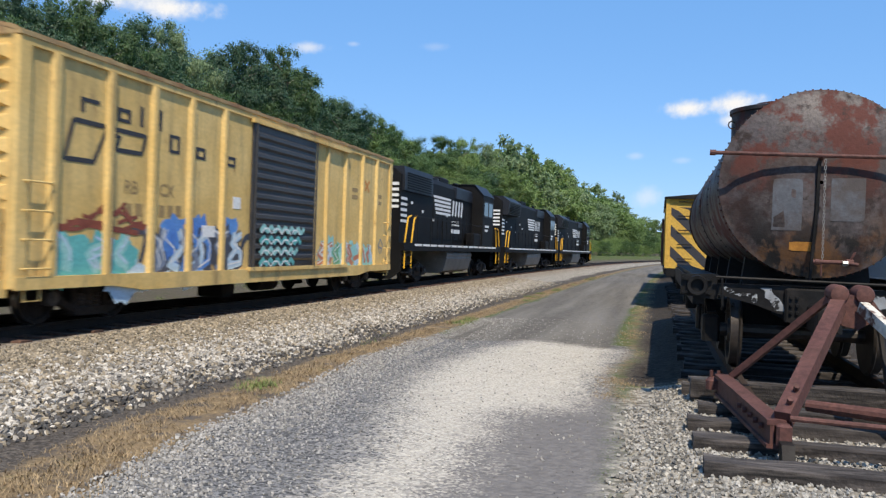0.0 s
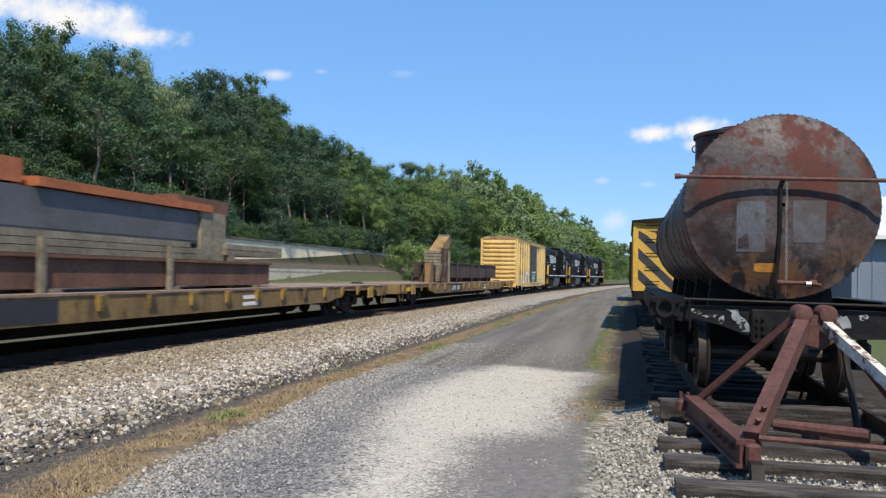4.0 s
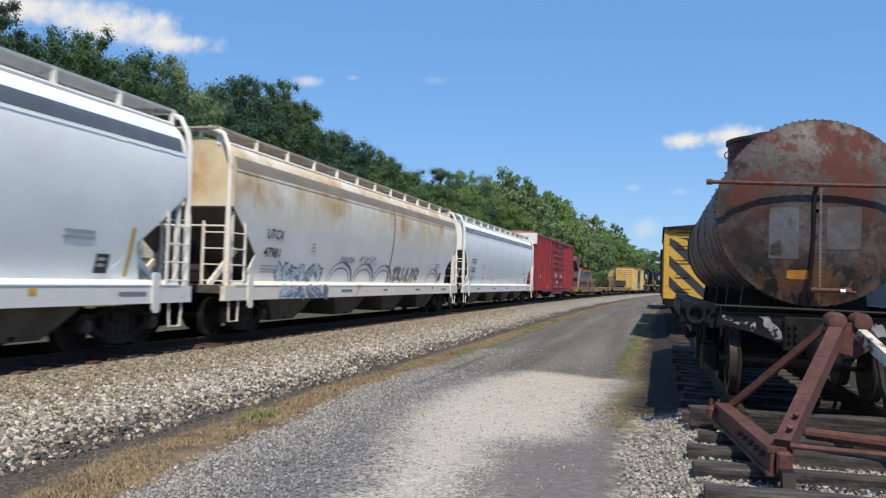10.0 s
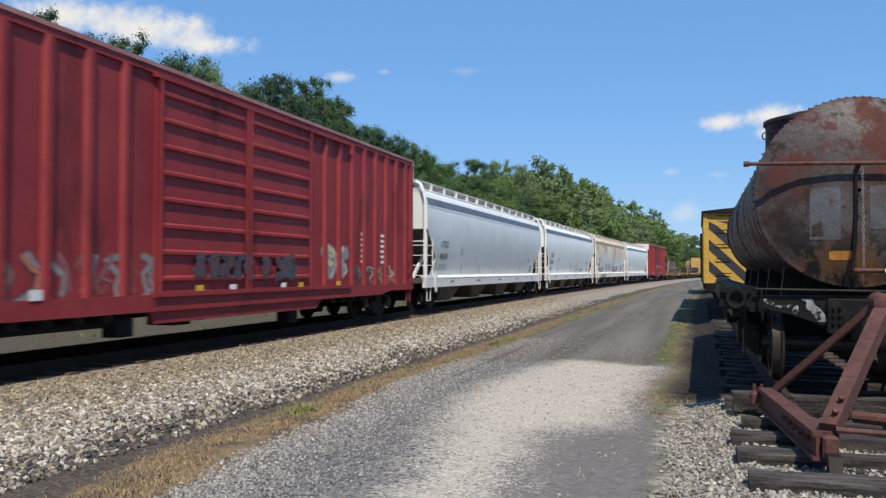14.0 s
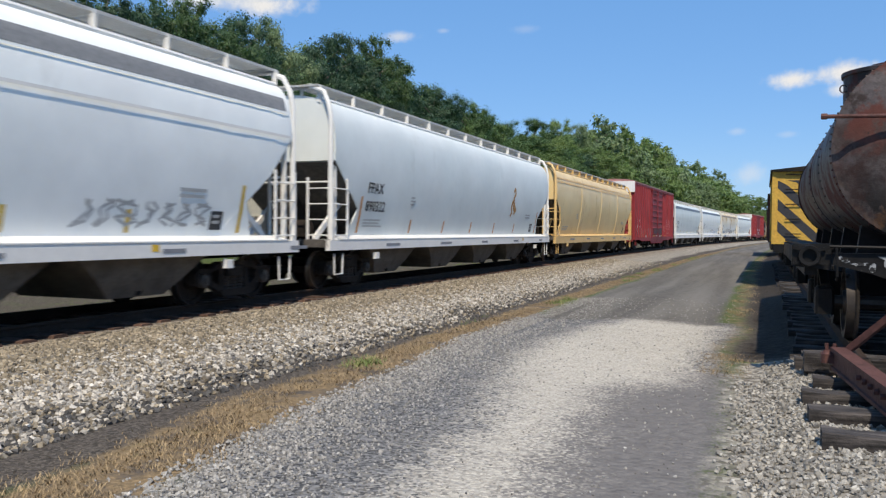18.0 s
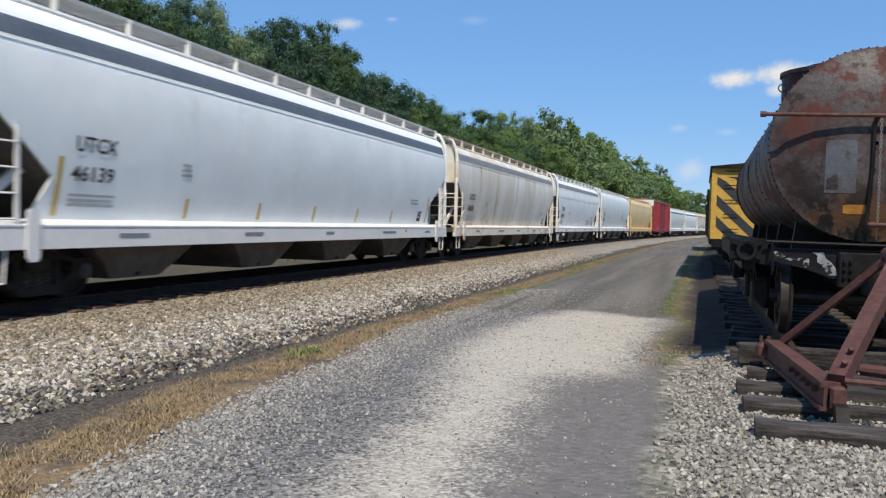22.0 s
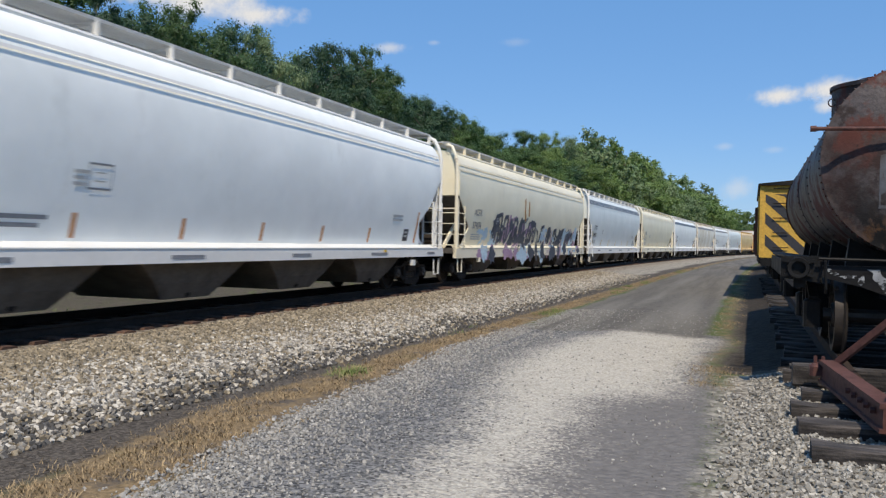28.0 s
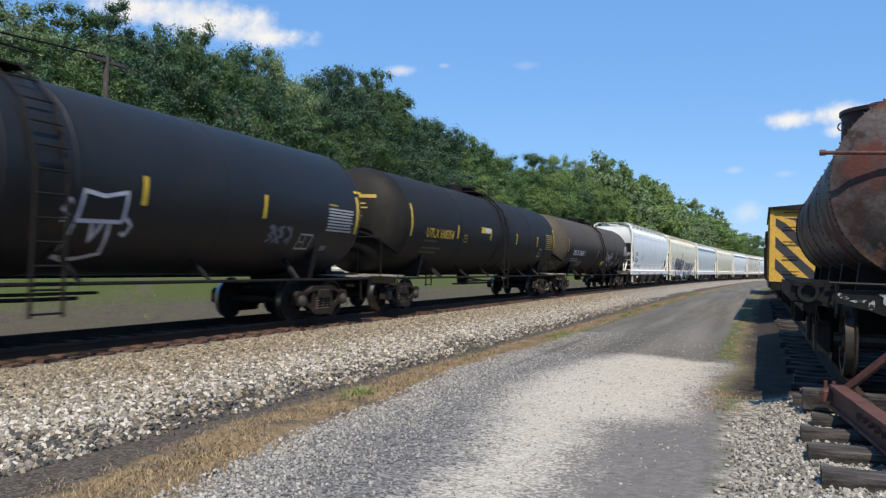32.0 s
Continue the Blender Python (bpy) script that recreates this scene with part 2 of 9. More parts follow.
def ground_material():
    m = bpy.data.materials.new("ground_cover")
    m.use_nodes = True
    N, L = m.node_tree.nodes, m.node_tree.links
    bs = N["Principled BSDF"]
    bs.inputs["Roughness"].default_value = 0.95
    bs.inputs["Specular IOR Level"].default_value = 0.2
    tc = N.new("ShaderNodeTexCoord")

    def noise_of(sc, detail=5.0):
        n = N.new("ShaderNodeTexNoise")
        n.inputs["Scale"].default_value, n.inputs["Detail"].default_value, n.inputs["Roughness"].default_value = sc, detail, 0.65
        L.new(tc.outputs["Object"], n.inputs["Vector"])
        return n.outputs["Fac"]

    def math_of(op, a, b):
        n = N.new("ShaderNodeMath")
        n.operation = op
        for s, v in zip(n.inputs, (a, b)):
            if hasattr(v, "is_output"):
                L.new(v, s)
            else:
                s.default_value = v
        return n.outputs[0]

    def rng(f, lo, hi, a=0.0, b=1.0):
        r = N.new("ShaderNodeMapRange")
        for k, v in (("From Min", lo), ("From Max", hi), ("To Min", a), ("To Max", b)):
            r.inputs[k].default_value = v
        L.new(f, r.inputs["Value"])
        return r.outputs["Result"]

    def mix(fac, a, b, mode="MIX"):
        x = N.new("ShaderNodeMix")
        x.data_type, x.blend_type = "RGBA", mode
        for sock, v in ((x.inputs[0], fac), (x.inputs[6], a), (x.inputs[7], b)):
            if hasattr(v, "is_output"):
                L.new(v, sock)
            else:
                sock.default_value = v
        return x.outputs[2]

    edge = noise_of(3.5, 10.0)
    grain = noise_of(55, 3.0)
    broad = noise_of(0.7, 4.0)
    blot = noise_of(1.6, 3.0)
    vor = N.new("ShaderNodeTexVoronoi")
    vor.inputs["Scale"].default_value = 17
    L.new(tc.outputs["Object"], vor.inputs["Vector"])
    stone = N.new("ShaderNodeSeparateColor")
    L.new(vor.outputs["Color"], stone.inputs[0])
    tint = stone.outputs[0]
    vor2 = N.new("ShaderNodeTexVoronoi")
    vor2.inputs["Scale"].default_value = 48
    L.new(tc.outputs["Object"], vor2.inputs["Vector"])
    grit = N.new("ShaderNodeSeparateColor")
    L.new(vor2.outputs["Color"], grit.inputs[0])

    def zone(name):
        a = N.new("ShaderNodeAttribute")
        a.attribute_name = name
        wob = math_of("ADD", math_of("MULTIPLY", math_of("SUBTRACT", edge, 0.5), 0.9), math_of("MULTIPLY", math_of("SUBTRACT", grain, 0.5), 0.4))
        return rng(math_of("ADD", a.outputs["Fac"], wob), 0.3, 0.7)

    def worn(name):
        """A zone whose edge thins out stone by stone."""
        a = N.new("ShaderNodeAttribute")
        a.attribute_name = name
        wob = math_of("ADD", math_of("MULTIPLY", math_of("SUBTRACT", grit.outputs[1], 0.5), 0.42), math_of("MULTIPLY", math_of("SUBTRACT", blot, 0.5), 0.6))
        return rng(math_of("ADD", a.outputs["Fac"], wob), 0.3, 0.66)

    def two(fac, a, b):
        return mix(fac, a, b)

    g1 = (0.075, 0.10, 0.034, 1)
    col = two(rng(broad, 0.52, 0.72), g1, (0.105, 0.095, 0.072, 1))                       # grass and dirt
    col = mix(zone("woods"), col, two(broad, (0.035, 0.03, 0.02, 1), (0.05, 0.06, 0.025, 1)))
    # grey gravel of the road
    road = two(rng(grit.outputs[0], 0.1, 0.95), (0.035, 0.036, 0.039, 1), (0.27, 0.265, 0.26, 1))
    road = mix(rng(broad, 0.35, 0.65, 0.0, 0.3), road, (0.11, 0.108, 0.105, 1))
    col = mix(zone("road"), col, road)
    asph = two(rng(noise_of(6, 6.0), 0.35, 0.7), (0.085, 0.078, 0.07, 1), (0.15, 0.138, 0.12, 1))
    along = N.new("ShaderNodeMapping")
    along.inputs["Scale"].default_value = (1.6, 0.09, 1.0)
    L.new(tc.outputs["Object"], along.inputs["Vector"])
    tyre = N.new("ShaderNodeTexNoise")
    tyre.inputs["Scale"].default_value, tyre.inputs["Detail"].default_value = 1.0, 6.0
    L.new(along.outputs["Vector"], tyre.inputs["Vector"])
    asph = mix(rng(tyre.outputs["Fac"], 0.42, 0.68, 0.0, 0.7), asph, (0.20, 0.187, 0.165, 1))
    col = mix(zone("asphalt"), col, asph)
    col = mix(worn("fine"), col, two(rng(noise_of(9, 7.0), 0.3, 0.7), (0.125, 0.117, 0.112, 1), (0.19, 0.178, 0.168, 1)))
    pale = two(rng(grit.outputs[0], 0.05, 0.9), (0.34, 0.314, 0.268, 1), (0.52, 0.482, 0.415, 1))
    pale = mix(rng(blot, 0.55, 0.72, 0.0, 0.35), pale, (0.26, 0.24, 0.21, 1))
    col = mix(worn("pale"), col, pale)
    cinder_and_shade = two(rng(grit.outputs[0], 0.2, 1.0), (0.045, 0.038, 0.032, 1), (0.14, 0.12, 0.10, 1))
    col = mix(zone("cinder_and_shade"), col, cinder_and_shade)
    dry = two(rng(noise_of(30, 6.0), 0.35, 0.65), (0.13, 0.095, 0.055, 1), (0.29, 0.205, 0.115, 1))
    dry = mix(rng(noise_of(1.3, 6.0), 0.60, 0.76), dry, (0.11, 0.125, 0.045, 1))
    dry = mix(rng(noise_of(2.2, 7.0), 0.48, 0.60), dry, (0.10, 0.083, 0.068, 1))
    col = mix(zone("verge"), col, dry)
    bal = two(rng(tint, 0.0, 1.0), (0.10, 0.088, 0.073, 1), (0.42, 0.385, 0.325, 1))
    col = mix(zone("ballast"), col, bal)
    rusty = two(rng(tint, 0.0, 1.0), (0.09, 0.075, 0.06, 1), (0.34, 0.29, 0.23, 1))
    col = mix(zone("rusty"), col, rusty)
    # dark grime, deepened to hold the shade under the train and siding cars
    col = mix(zone("oily_shade"), col, two(tint, (0.018, 0.015, 0.012, 1), (0.055, 0.044, 0.034, 1)))
    col = mix(1.0, col, two(grain, (0.8, 0.8, 0.8, 1), (1.2, 1.2, 1.2, 1)), "MULTIPLY")
    L.new(col, bs.inputs["Base Color"])
    b = N.new("ShaderNodeBump")
    b.inputs["Strength"].default_value, b.inputs["Distance"].default_value = 0.8, 0.02
    L.new(math_of("ADD", math_of("MULTIPLY", vor.outputs["Distance"], -1.0), math_of("MULTIPLY", grain, 0.5)), b.inputs["Height"])
    L.new(b.outputs["Normal"], bs.inputs["Normal"])
    return m


# outline of the pale, freshly gravelled stretch of the drive
PALE = ((-1.7, 1.5), (-2.0, 5.0), (-2.2, 6.8), (-2.8, 8.9), (-2.85, 10.8), (-2.65, 13.0), (-2.1, 14.3), (-0.7, 14.2),
        (-0.75, 11.0), (-0.85, 8.8), (-1.2, 8.4), (-1.5, 7.8), (-1.5, 6.6), (-1.45, 5.4), (-1.3, 4.2), (-1.1, 1.5))


def outside(px, py, poly):
    """Signed distance to a polygon, positive inside."""
    best, inside = 1e9, False
    for (ax, ay), (bx, by) in zip(poly, poly[1:] + poly[:1]):
        dx, dy = bx - ax, by - ay
        t = max(0, min(1, ((px - ax) * dx + (py - ay) * dy) / (dx * dx + dy * dy)))
        best = min(best, math.hypot(px - ax - t * dx, py - ay - t * dy))
        if (ay > py) != (by > py) and px < (bx - ax) * (py - ay) / (by - ay) + ax:
            inside = not inside
    return best if inside else -best


def verge_x(y):
    return float(np.interp(y, (3, 4.5, 6.3, 8, 11, 16, 30), (-3.7, -3.9, -4.22, -4.2, -4.42, -4.35, -4.25)))


def verge_half(y):
    return float(np.interp(y, (4, 7, 11, 20), (0.42, 0.42, 0.32, 0.28)))


def build_ground():
    us = sorted(set(list(PROFILE_U) + [round(v, 2) for v in np.arange(-9, 4.01, 0.15)] + list(np.arange(-30, -9, 1.0)) + list(np.arange(5, 30, 2.0)) + [-120, -70, 45, 80, 150, 400, 1000, -500, -1200]))
    ys = sorted(set([-2500, -1200, -600, -430] + list(range(-400, 2, 20)) + [round(v, 2) for v in np.arange(2, 30, 0.2)] + [round(v, 2) for v in np.arange(30, 40, 0.5)] + list(range(40, 120, 3)) + list(range(120, 560, 12)) + [600, 700, 850, 1200, 1800, 2500]))
    verts, faces = [], []
    names = ("woods", "oily_shade", "road", "asphalt", "fine", "pale", "cinder_and_shade", "verge", "ballast", "rusty")
    att = {k: [] for k in names}

    def band(u, lo, hi, soft=0.25):
        return max(0.0, min(1.0, 0.5 + min(u - lo, hi - u) / (2 * soft)))

    for y in ys:
        sh = swing(y)
        for u in us:
            x = u + sh
            verts.append((x, y, ground_z(x, y)))
            wob = 0.25 * noise.noise((y * 0.4, 3.1, 0.0)) if abs(u) < 30 else 0
            w = u + wob
            att["woods"].append(band(u, -3000, -21.5))
            att["road"].append(band(w, verge_x(y) + verge_half(y) - 0.1, -0.45) if y < 15 else 0.0)
            att["asphalt"].append(band(w, -3.9, -0.75, 0.2) if y > 14.0 else 0.0)
            # darkens the track bed and siding where the cars' shade falls
            att["oily_shade"].append(max(band(u, TRACK_X - 1.25, TRACK_X + 1.2, 0.3), band(w, -0.25, 4.6, 0.3) * 0.9 if y > 10.4 else 0.0))
            att["fine"].append(band(w, -1.9, -0.25, 0.45) if y < 9.5 else 0.0)
            att["pale"].append(max(0.0, min(1.0, 0.5 + outside(x, y, PALE) / 1.3)) if 0 < y < 20 and -6 < u < 2 else 0.0)
            # the last band, past y 10.2, also paints the stored cars' shade
            att["cinder_and_shade"].append(max(band(u, -21.9, -19.5, 0.3) * 0.9, band(w, -5.9, -4.2, 0.3), band(u, -16.7, -11.3, 0.35) * 0.66, band(w, -0.35, 5.0, 0.3) if y > 10.2 else 0))
            att["verge"].append(max(band(u + 0.5 * wob, verge_x(y) - verge_half(y), verge_x(y) + verge_half(y), 0.16), band(w, -0.68, -0.22, 0.2) * min(1.0, max(0.0, (y - 8.4) * 0.6)) * 0.5))
            att["ballast"].append(max(band(w, -8.2, -5.55 + 0.35 * noise.noise((y * 0.7, u * 0.7, 7.7)), 0.35), band(u, -12.0, -11.0, 0.4), band(w, -0.3, 5.0, 0.3) if y < 10.4 else 0, 0))
            att["rusty"].append(band(w, -11.9, -7.4, 0.8))
    n = len(us)
    for i in range(len(ys) - 1):
        for j in range(n - 1):
            faces.append((i * n + j, i * n + j + 1, (i + 1) * n + j + 1, (i + 1) * n + j))
    me = bpy.data.meshes.new("ground")
    me.from_pydata(verts, [], faces)
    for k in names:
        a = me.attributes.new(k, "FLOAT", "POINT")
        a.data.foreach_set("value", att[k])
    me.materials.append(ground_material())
    me.polygons.foreach_set("use_smooth", [True] * len(me.polygons))
    tagged(new("ground", me), "gravel drive, dry grass verge, stone ballast and lot", "ground", kind="structure")


build_ground()


# ---------------------------------------------------------------- main track
M_RAIL = mat("rail_steel", (0.055, 0.037, 0.028, 1), (0.035, 0.026, 0.021, 1), 0.7, 0.2, 2.0, spec=0.2)
M_TIE = mat("tie_wood", (0.055, 0.030, 0.021, 1), (0.11, 0.058, 0.038, 1), 0.9, 0, 3.0, 0.6, 25, 0.25, random=0.3)
M_OLDTIE = mat("weathered_tie_wood", (0.022, 0.018, 0.017, 1), (0.085, 0.074, 0.068, 1), 0.92, 0, 2.2, 1.0, 16, 0.4, stretch=(0.35, 5, 5), random=0.25)
RAIL_PROFILE = ((-0.076, 0), (0.076, 0), (0.076, 0.014), (0.012, 0.035), (0.012, 0.13), (0.037, 0.142), (0.037, 0.168), (0.03, 0.178), (-0.03, 0.178), (-0.037, 0.168), (-0.037, 0.142), (-0.012, 0.13), (-0.012, 0.035), (-0.076, 0.014))
track = thing("railway_track", "steel railway track on rust-stained timber ties in ballast", "railway track")
track["kind"] = "structure"
for side in (-0.755, 0.755):
    rings = []
    for s in list(range(-430, 30, 46)) + list(range(30, 560, 10)):
        x, y, h = on_track(s)
        c, q = math.cos(radians(h)), math.sin(radians(h))
        rings.append([(x + (side + a) * c, y + (side + a) * q, RAIL_Z - 0.178 + b) for a, b in RAIL_PROFILE])
    part("rail", MB().loft(rings), M_RAIL, track, smooth=0)


# ---------------------------------------------------------------- siding
SIDE_X = 1.65
siding = thing("siding_track", "disused siding track on weathered grey ties", "railway track")
siding["kind"] = "structure"
for side in (-0.755, 0.755):
    part("rail", MB().loft([[(SIDE_X + side + a, y, 0.17 + b) for a, b in RAIL_PROFILE] for y in (7.3, 30.0, 75.0)]), M_RAIL, siding, smooth=0)

# ---------------------------------------------------------------- train: shared parts
M_BLACK = mat("grimy_black_steel", (0.010, 0.009, 0.009, 1), (0.020, 0.017, 0.015, 1), 0.8, 0.0, 2.0, 0.2, spec=0.15)
M_TRUCK = mat("dusty_cast_steel", (0.022, 0.018, 0.016, 1), (0.042, 0.034, 0.028, 1), 0.85, 0.0, 3.0, 0.3, spec=0.12)
M_SPRING = mat("brown_dusted_spring", (0.085, 0.065, 0.052, 1), (0.05, 0.039, 0.032, 1), 0.85, 0, 4.0, 0.2, spec=0.15)
M_CAP = mat("worn_bearing_cap", (0.11, 0.098, 0.088, 1), (0.05, 0.043, 0.038, 1), 0.6, 0.2, 5.0, 0.1, spec=0.3)
M_CASTING = mat("rust_dusted_casting", (0.022, 0.018, 0.016, 1), (0.042, 0.033, 0.027, 1), 0.85, 0, 3.0, 0.3, spec=0.12, wear=((0.08, 0.058, 0.045, 1), 0.58, 0.7, 3.5, (1, 1, 1), 0.9))
M_WHEEL = mat("wheel_steel", (0.022, 0.018, 0.016, 1), (0.042, 0.032, 0.026, 1), 0.7, 0.2, 4.0, 0.1, spec=0.2)
M_TREAD = mat("polished_tread", (0.5, 0.49, 0.48, 1), None, 0.3, 1.0, 2.0, 0.02)
M_WHITE = mat("white_lettering", (0.78, 0.78, 0.76, 1), None, 0.6, 0, 1, 0)
M_INK = mat("black_lettering", (0.03, 0.03, 0.035, 1), None, 0.6, 0, 1, 0)
M_YELLOW = mat("yellow_marking", (0.75, 0.50, 0.04, 1), (0.62, 0.38, 0.04, 1), 0.6, 0, 3, 0.05)
M_ORANGE = mat("orange_marking", (0.60, 0.24, 0.05, 1), None, 0.6, 0, 3, 0.05)
M_FAINT = mat("worn_faint_lettering", (0.46, 0.46, 0.45, 1), None, 0.7, 0, 1, 0)
M_GREYTXT = mat("faded_grey_lettering", (0.22, 0.23, 0.25, 1), None, 0.7, 0, 1, 0)

TRUCK_CACHE = {}
WHEELSETS = {}


def side_frame(half, sx):
    """Cast side frame: top chord, pedestals over the journals, columns and a spring seat between two windows."""
    x = sx * 1.0
    mb = MB()
    mb.prism([(-half - 0.2, 0.54), (-half - 0.12, 0.63), (-half + 0.22, 0.61), (-0.42, 0.73), (0.42, 0.73), (half - 0.22, 0.61), (half + 0.12, 0.63), (half + 0.2, 0.54),
              (half - 0.14, 0.53), (0.46, 0.62), (-0.46, 0.62), (-half + 0.14, 0.53)], "x", x - 0.09, x + 0.09)
    for sy in (-1, 1):
        mb.prism([(sy * (half + 0.2), 0.55), (sy * (half + 0.2), 0.34), (sy * (half + 0.13), 0.31), (sy * (half + 0.11), 0.55)], "x", x - 0.08, x + 0.08)
        mb.prism([(sy * (half - 0.13), 0.56), (sy * (half - 0.13), 0.32), (sy * (half - 0.24), 0.36), (sy * (half - 0.22), 0.58)], "x", x - 0.08, x + 0.08)
        mb.bar((x, sy * (half - 0.17), 0.38), (x, sy * 0.36, 0.21), 0.15, 0.10)
        mb.prism([(sy * 0.31, 0.16), (sy * 0.43, 0.16), (sy * 0.43, 0.66), (sy * 0.31, 0.66)], "x", x - 0.07, x + 0.07)
    mb.prism([(-0.42, 0.15), (-0.36, 0.11), (0.36, 0.11), (0.42, 0.15), (0.42, 0.24), (-0.42, 0.24)], "x", x - 0.11, x + 0.11)
    return mb


def truck(parent, y, axles=2):
    """A bogie with its side frames, springs and wheelsets, under the car, at y along it."""
    half = 0.89 if axles == 2 else 1.85
    spots = (-half, half) if axles == 2 else (-half, 0.0, half)
    if axles not in TRUCK_CACHE:
        mb = MB()
        mb.cbox(-1.12, 1.12, -0.24, 0.24, 0.47, 0.66, 0.03)
        for sy in (-1, 1):
            mb.rod((-0.9, sy * (half - 0.45), 0.36), (0.9, sy * (half - 0.45), 0.36), 0.05, 8).rod((-0.4, sy * (half - 0.45), 0.36), (-0.4, 0, 0.5), 0.03, 6)
        TRUCK_CACHE[axles] = mb.mesh("truck")
        for sx in (-1, 1):
            TRUCK_CACHE[axles, sx] = side_frame(half, sx).mesh("side_frame", 0)
        for q in (axles, (axles, -1), (axles, 1)):
            TRUCK_CACHE[q].materials.append(M_TRUCK if q == axles else M_CASTING)
    if "spring" not in TRUCK_CACHE:
        prof = [(0.24 + 0.026 * k, 0.062 if k % 2 else 0.082) for k in range(10)]
        TRUCK_CACHE["spring"] = MB().lathe(prof, "z", (0, 0, 0), 10).mesh("spring")
        TRUCK_CACHE["cap"] = MB().lathe([(-0.04, 0.12), (0.06, 0.13), (0.10, 0.115), (0.11, 0.06), (0.13, 0.05)], "x", (0, 0, 0), 14).mesh("bearing_cap")
        TRUCK_CACHE["spring"].materials.append(M_SPRING)
        TRUCK_CACHE["cap"].materials.append(M_CAP)
    if "wheel" not in TRUCK_CACHE:
        mb = MB()
        mb.rod((-1.0, 0, 0), (1.0, 0, 0), 0.08, 10)
        for sx in (-1, 1):
            mb.lathe([(sx * 0.69, 0.09), (sx * 0.69, 0.43), (sx * 0.715, 0.455), (sx * 0.735, 0.425), (sx * 0.82, 0.418), (sx * 0.82, 0.35), (sx * 0.78, 0.33), (sx * 0.76, 0.16), (sx * 0.83, 0.13), (sx * 0.83, 0.09)], "x", (0, 0, 0), 28)
        me = mb.mesh("wheelset")
        me.materials.append(M_WHEEL)
        me.materials.append(M_TREAD)
        for p in me.polygons:
            r = math.hypot(p.center[1], p.center[2])
            if r > 0.38 and abs(p.center[0]) > 0.73 and abs(p.normal[0]) < 0.7:
                p.material_index = 1
        TRUCK_CACHE["wheel"] = me
    t = new("truck", TRUCK_CACHE[axles])
    t.parent, t.location = parent, (0, y, 0)
    for sx in (-1, 1):
        new("side_frame", TRUCK_CACHE[axles, sx]).parent = t
        for q in (-0.2, 0.0, 0.2):
            sp = new("spring", TRUCK_CACHE["spring"])
            sp.parent, sp.location = t, (sx * 1.02, q, 0)
        for a in spots:
            cap = new("bearing_cap", TRUCK_CACHE["cap"])
            cap.parent, cap.matrix_basis = t, pose(sx * 1.02, a, 0.42, 0, 0, 0 if sx > 0 else 180)
    for a in spots:
        w = new("wheelset", TRUCK_CACHE["wheel"])
        w.parent, w.location = t, (0, a, 0.42)
        WHEELSETS.setdefault(a, []).append(w)
    return t


def coupler(parent, y, sgn):
    if "coupler" not in TRUCK_CACHE:
        mb = MB()
        mb.box(-0.07, 0.07, -0.7, 0.25, -0.08, 0.08)
        mb.cbox(-0.17, 0.17, 0.2, 0.42, -0.16, 0.16, 0.03)
        mb.cbox(0.02, 0.2, 0.38, 0.56, -0.15, 0.15, 0.03)
        mb.box(-0.2, -0.12, 0.38, 0.5, -0.13, 0.13)
        mb.pipe([(0.25, 0.0, -0.05), (0.3, 0.3, -0.25), (0.28, 0.55, -0.42), (0.2, 0.75, -0.35)], 0.03, 6)
        me = mb.mesh("coupler")
        me.materials.append(M_TRUCK)
        TRUCK_CACHE["coupler"] = me
    c = new("coupler", TRUCK_CACHE["coupler"])
    c.parent = parent
    c.matrix_basis = pose(0, y, 0.86, 0, 0, 0 if sgn > 0 else 180)


def ladder(parent, x, y0, y1, z0, z1, n, material, name="ladder", axis="y", rails=True):
    """Rungs with uprights on a face, along y on a side or along x on an end; without rails, single grab irons."""
    if not rails:
        for i in range(n):
            z = z0 + (z1 - z0) * (i + 0.3) / n
            part("grab_iron", MB().pipe([(x * 0.95, y0, z), (x, y0, z), (x, y1, z), (x * 0.95, y1, z)], 0.015, 6), material, parent)
        return
    mb = MB()
    for i in range(n):
        z = z0 + (z1 - z0) * (i + 0.3) / n
        if axis == "y":
            mb.rod((x, y0, z), (x, y1, z), 0.014, 6)
        else:
            mb.rod((y0, x, z), (y1, x, z), 0.014, 6)
    for q in (y0, y1):
        if axis == "y":
            mb.box(x - 0.03, x + 0.01, q - 0.025, q + 0.025, z0, z1)
        else:
            mb.box(q - 0.025, q + 0.025, x - 0.02, x + 0.02, z0, z1)
    return part(name, mb, material, parent)


def stirrup(parent, x, y, material, w=0.35, top=0.95, low=0.42):
    mb = MB()
    mb.pipe([(x, y - w / 2, top), (x, y - w / 2 + 0.03, low), (x, y + w / 2 - 0.03, low), (x, y + w / 2, top)], 0.02, 6)
    return part("step", mb, material, parent)


def bars(parent, x, y, z, rows, width, height, material, seed=0, name="marking"):
    """Lines of small unreadable writing as plain bars on the side."""
    r = random.Random(seed)
    mb = MB()
    step = height / rows
    for i in range(rows):
        w = width * r.uniform(0.7, 1.0)
        zz = z - i * step
        lo = zz - step * 0.55
        xa, xb = (x(lo) + 0.006, x(zz) + 0.006) if callable(x) else (x, x)
        mb.prism([(xa, lo), (xa + 0.004, lo), (xb + 0.004, zz), (xb, zz)], "y", y, y + w)
    return part(name, mb, material, parent, smooth=0)


def blob(cy, cz, ry, rz, r, n=14, rough=0.35):
    """An irregular closed outline in the plane of a side."""
    k = [1 + r.uniform(-rough, rough) for _ in range(n)]
    return [(cy + ry * k[i] * math.cos(2 * math.pi * i / n), cz + rz * k[i] * math.sin(2 * math.pi * i / n)) for i in range(n)]


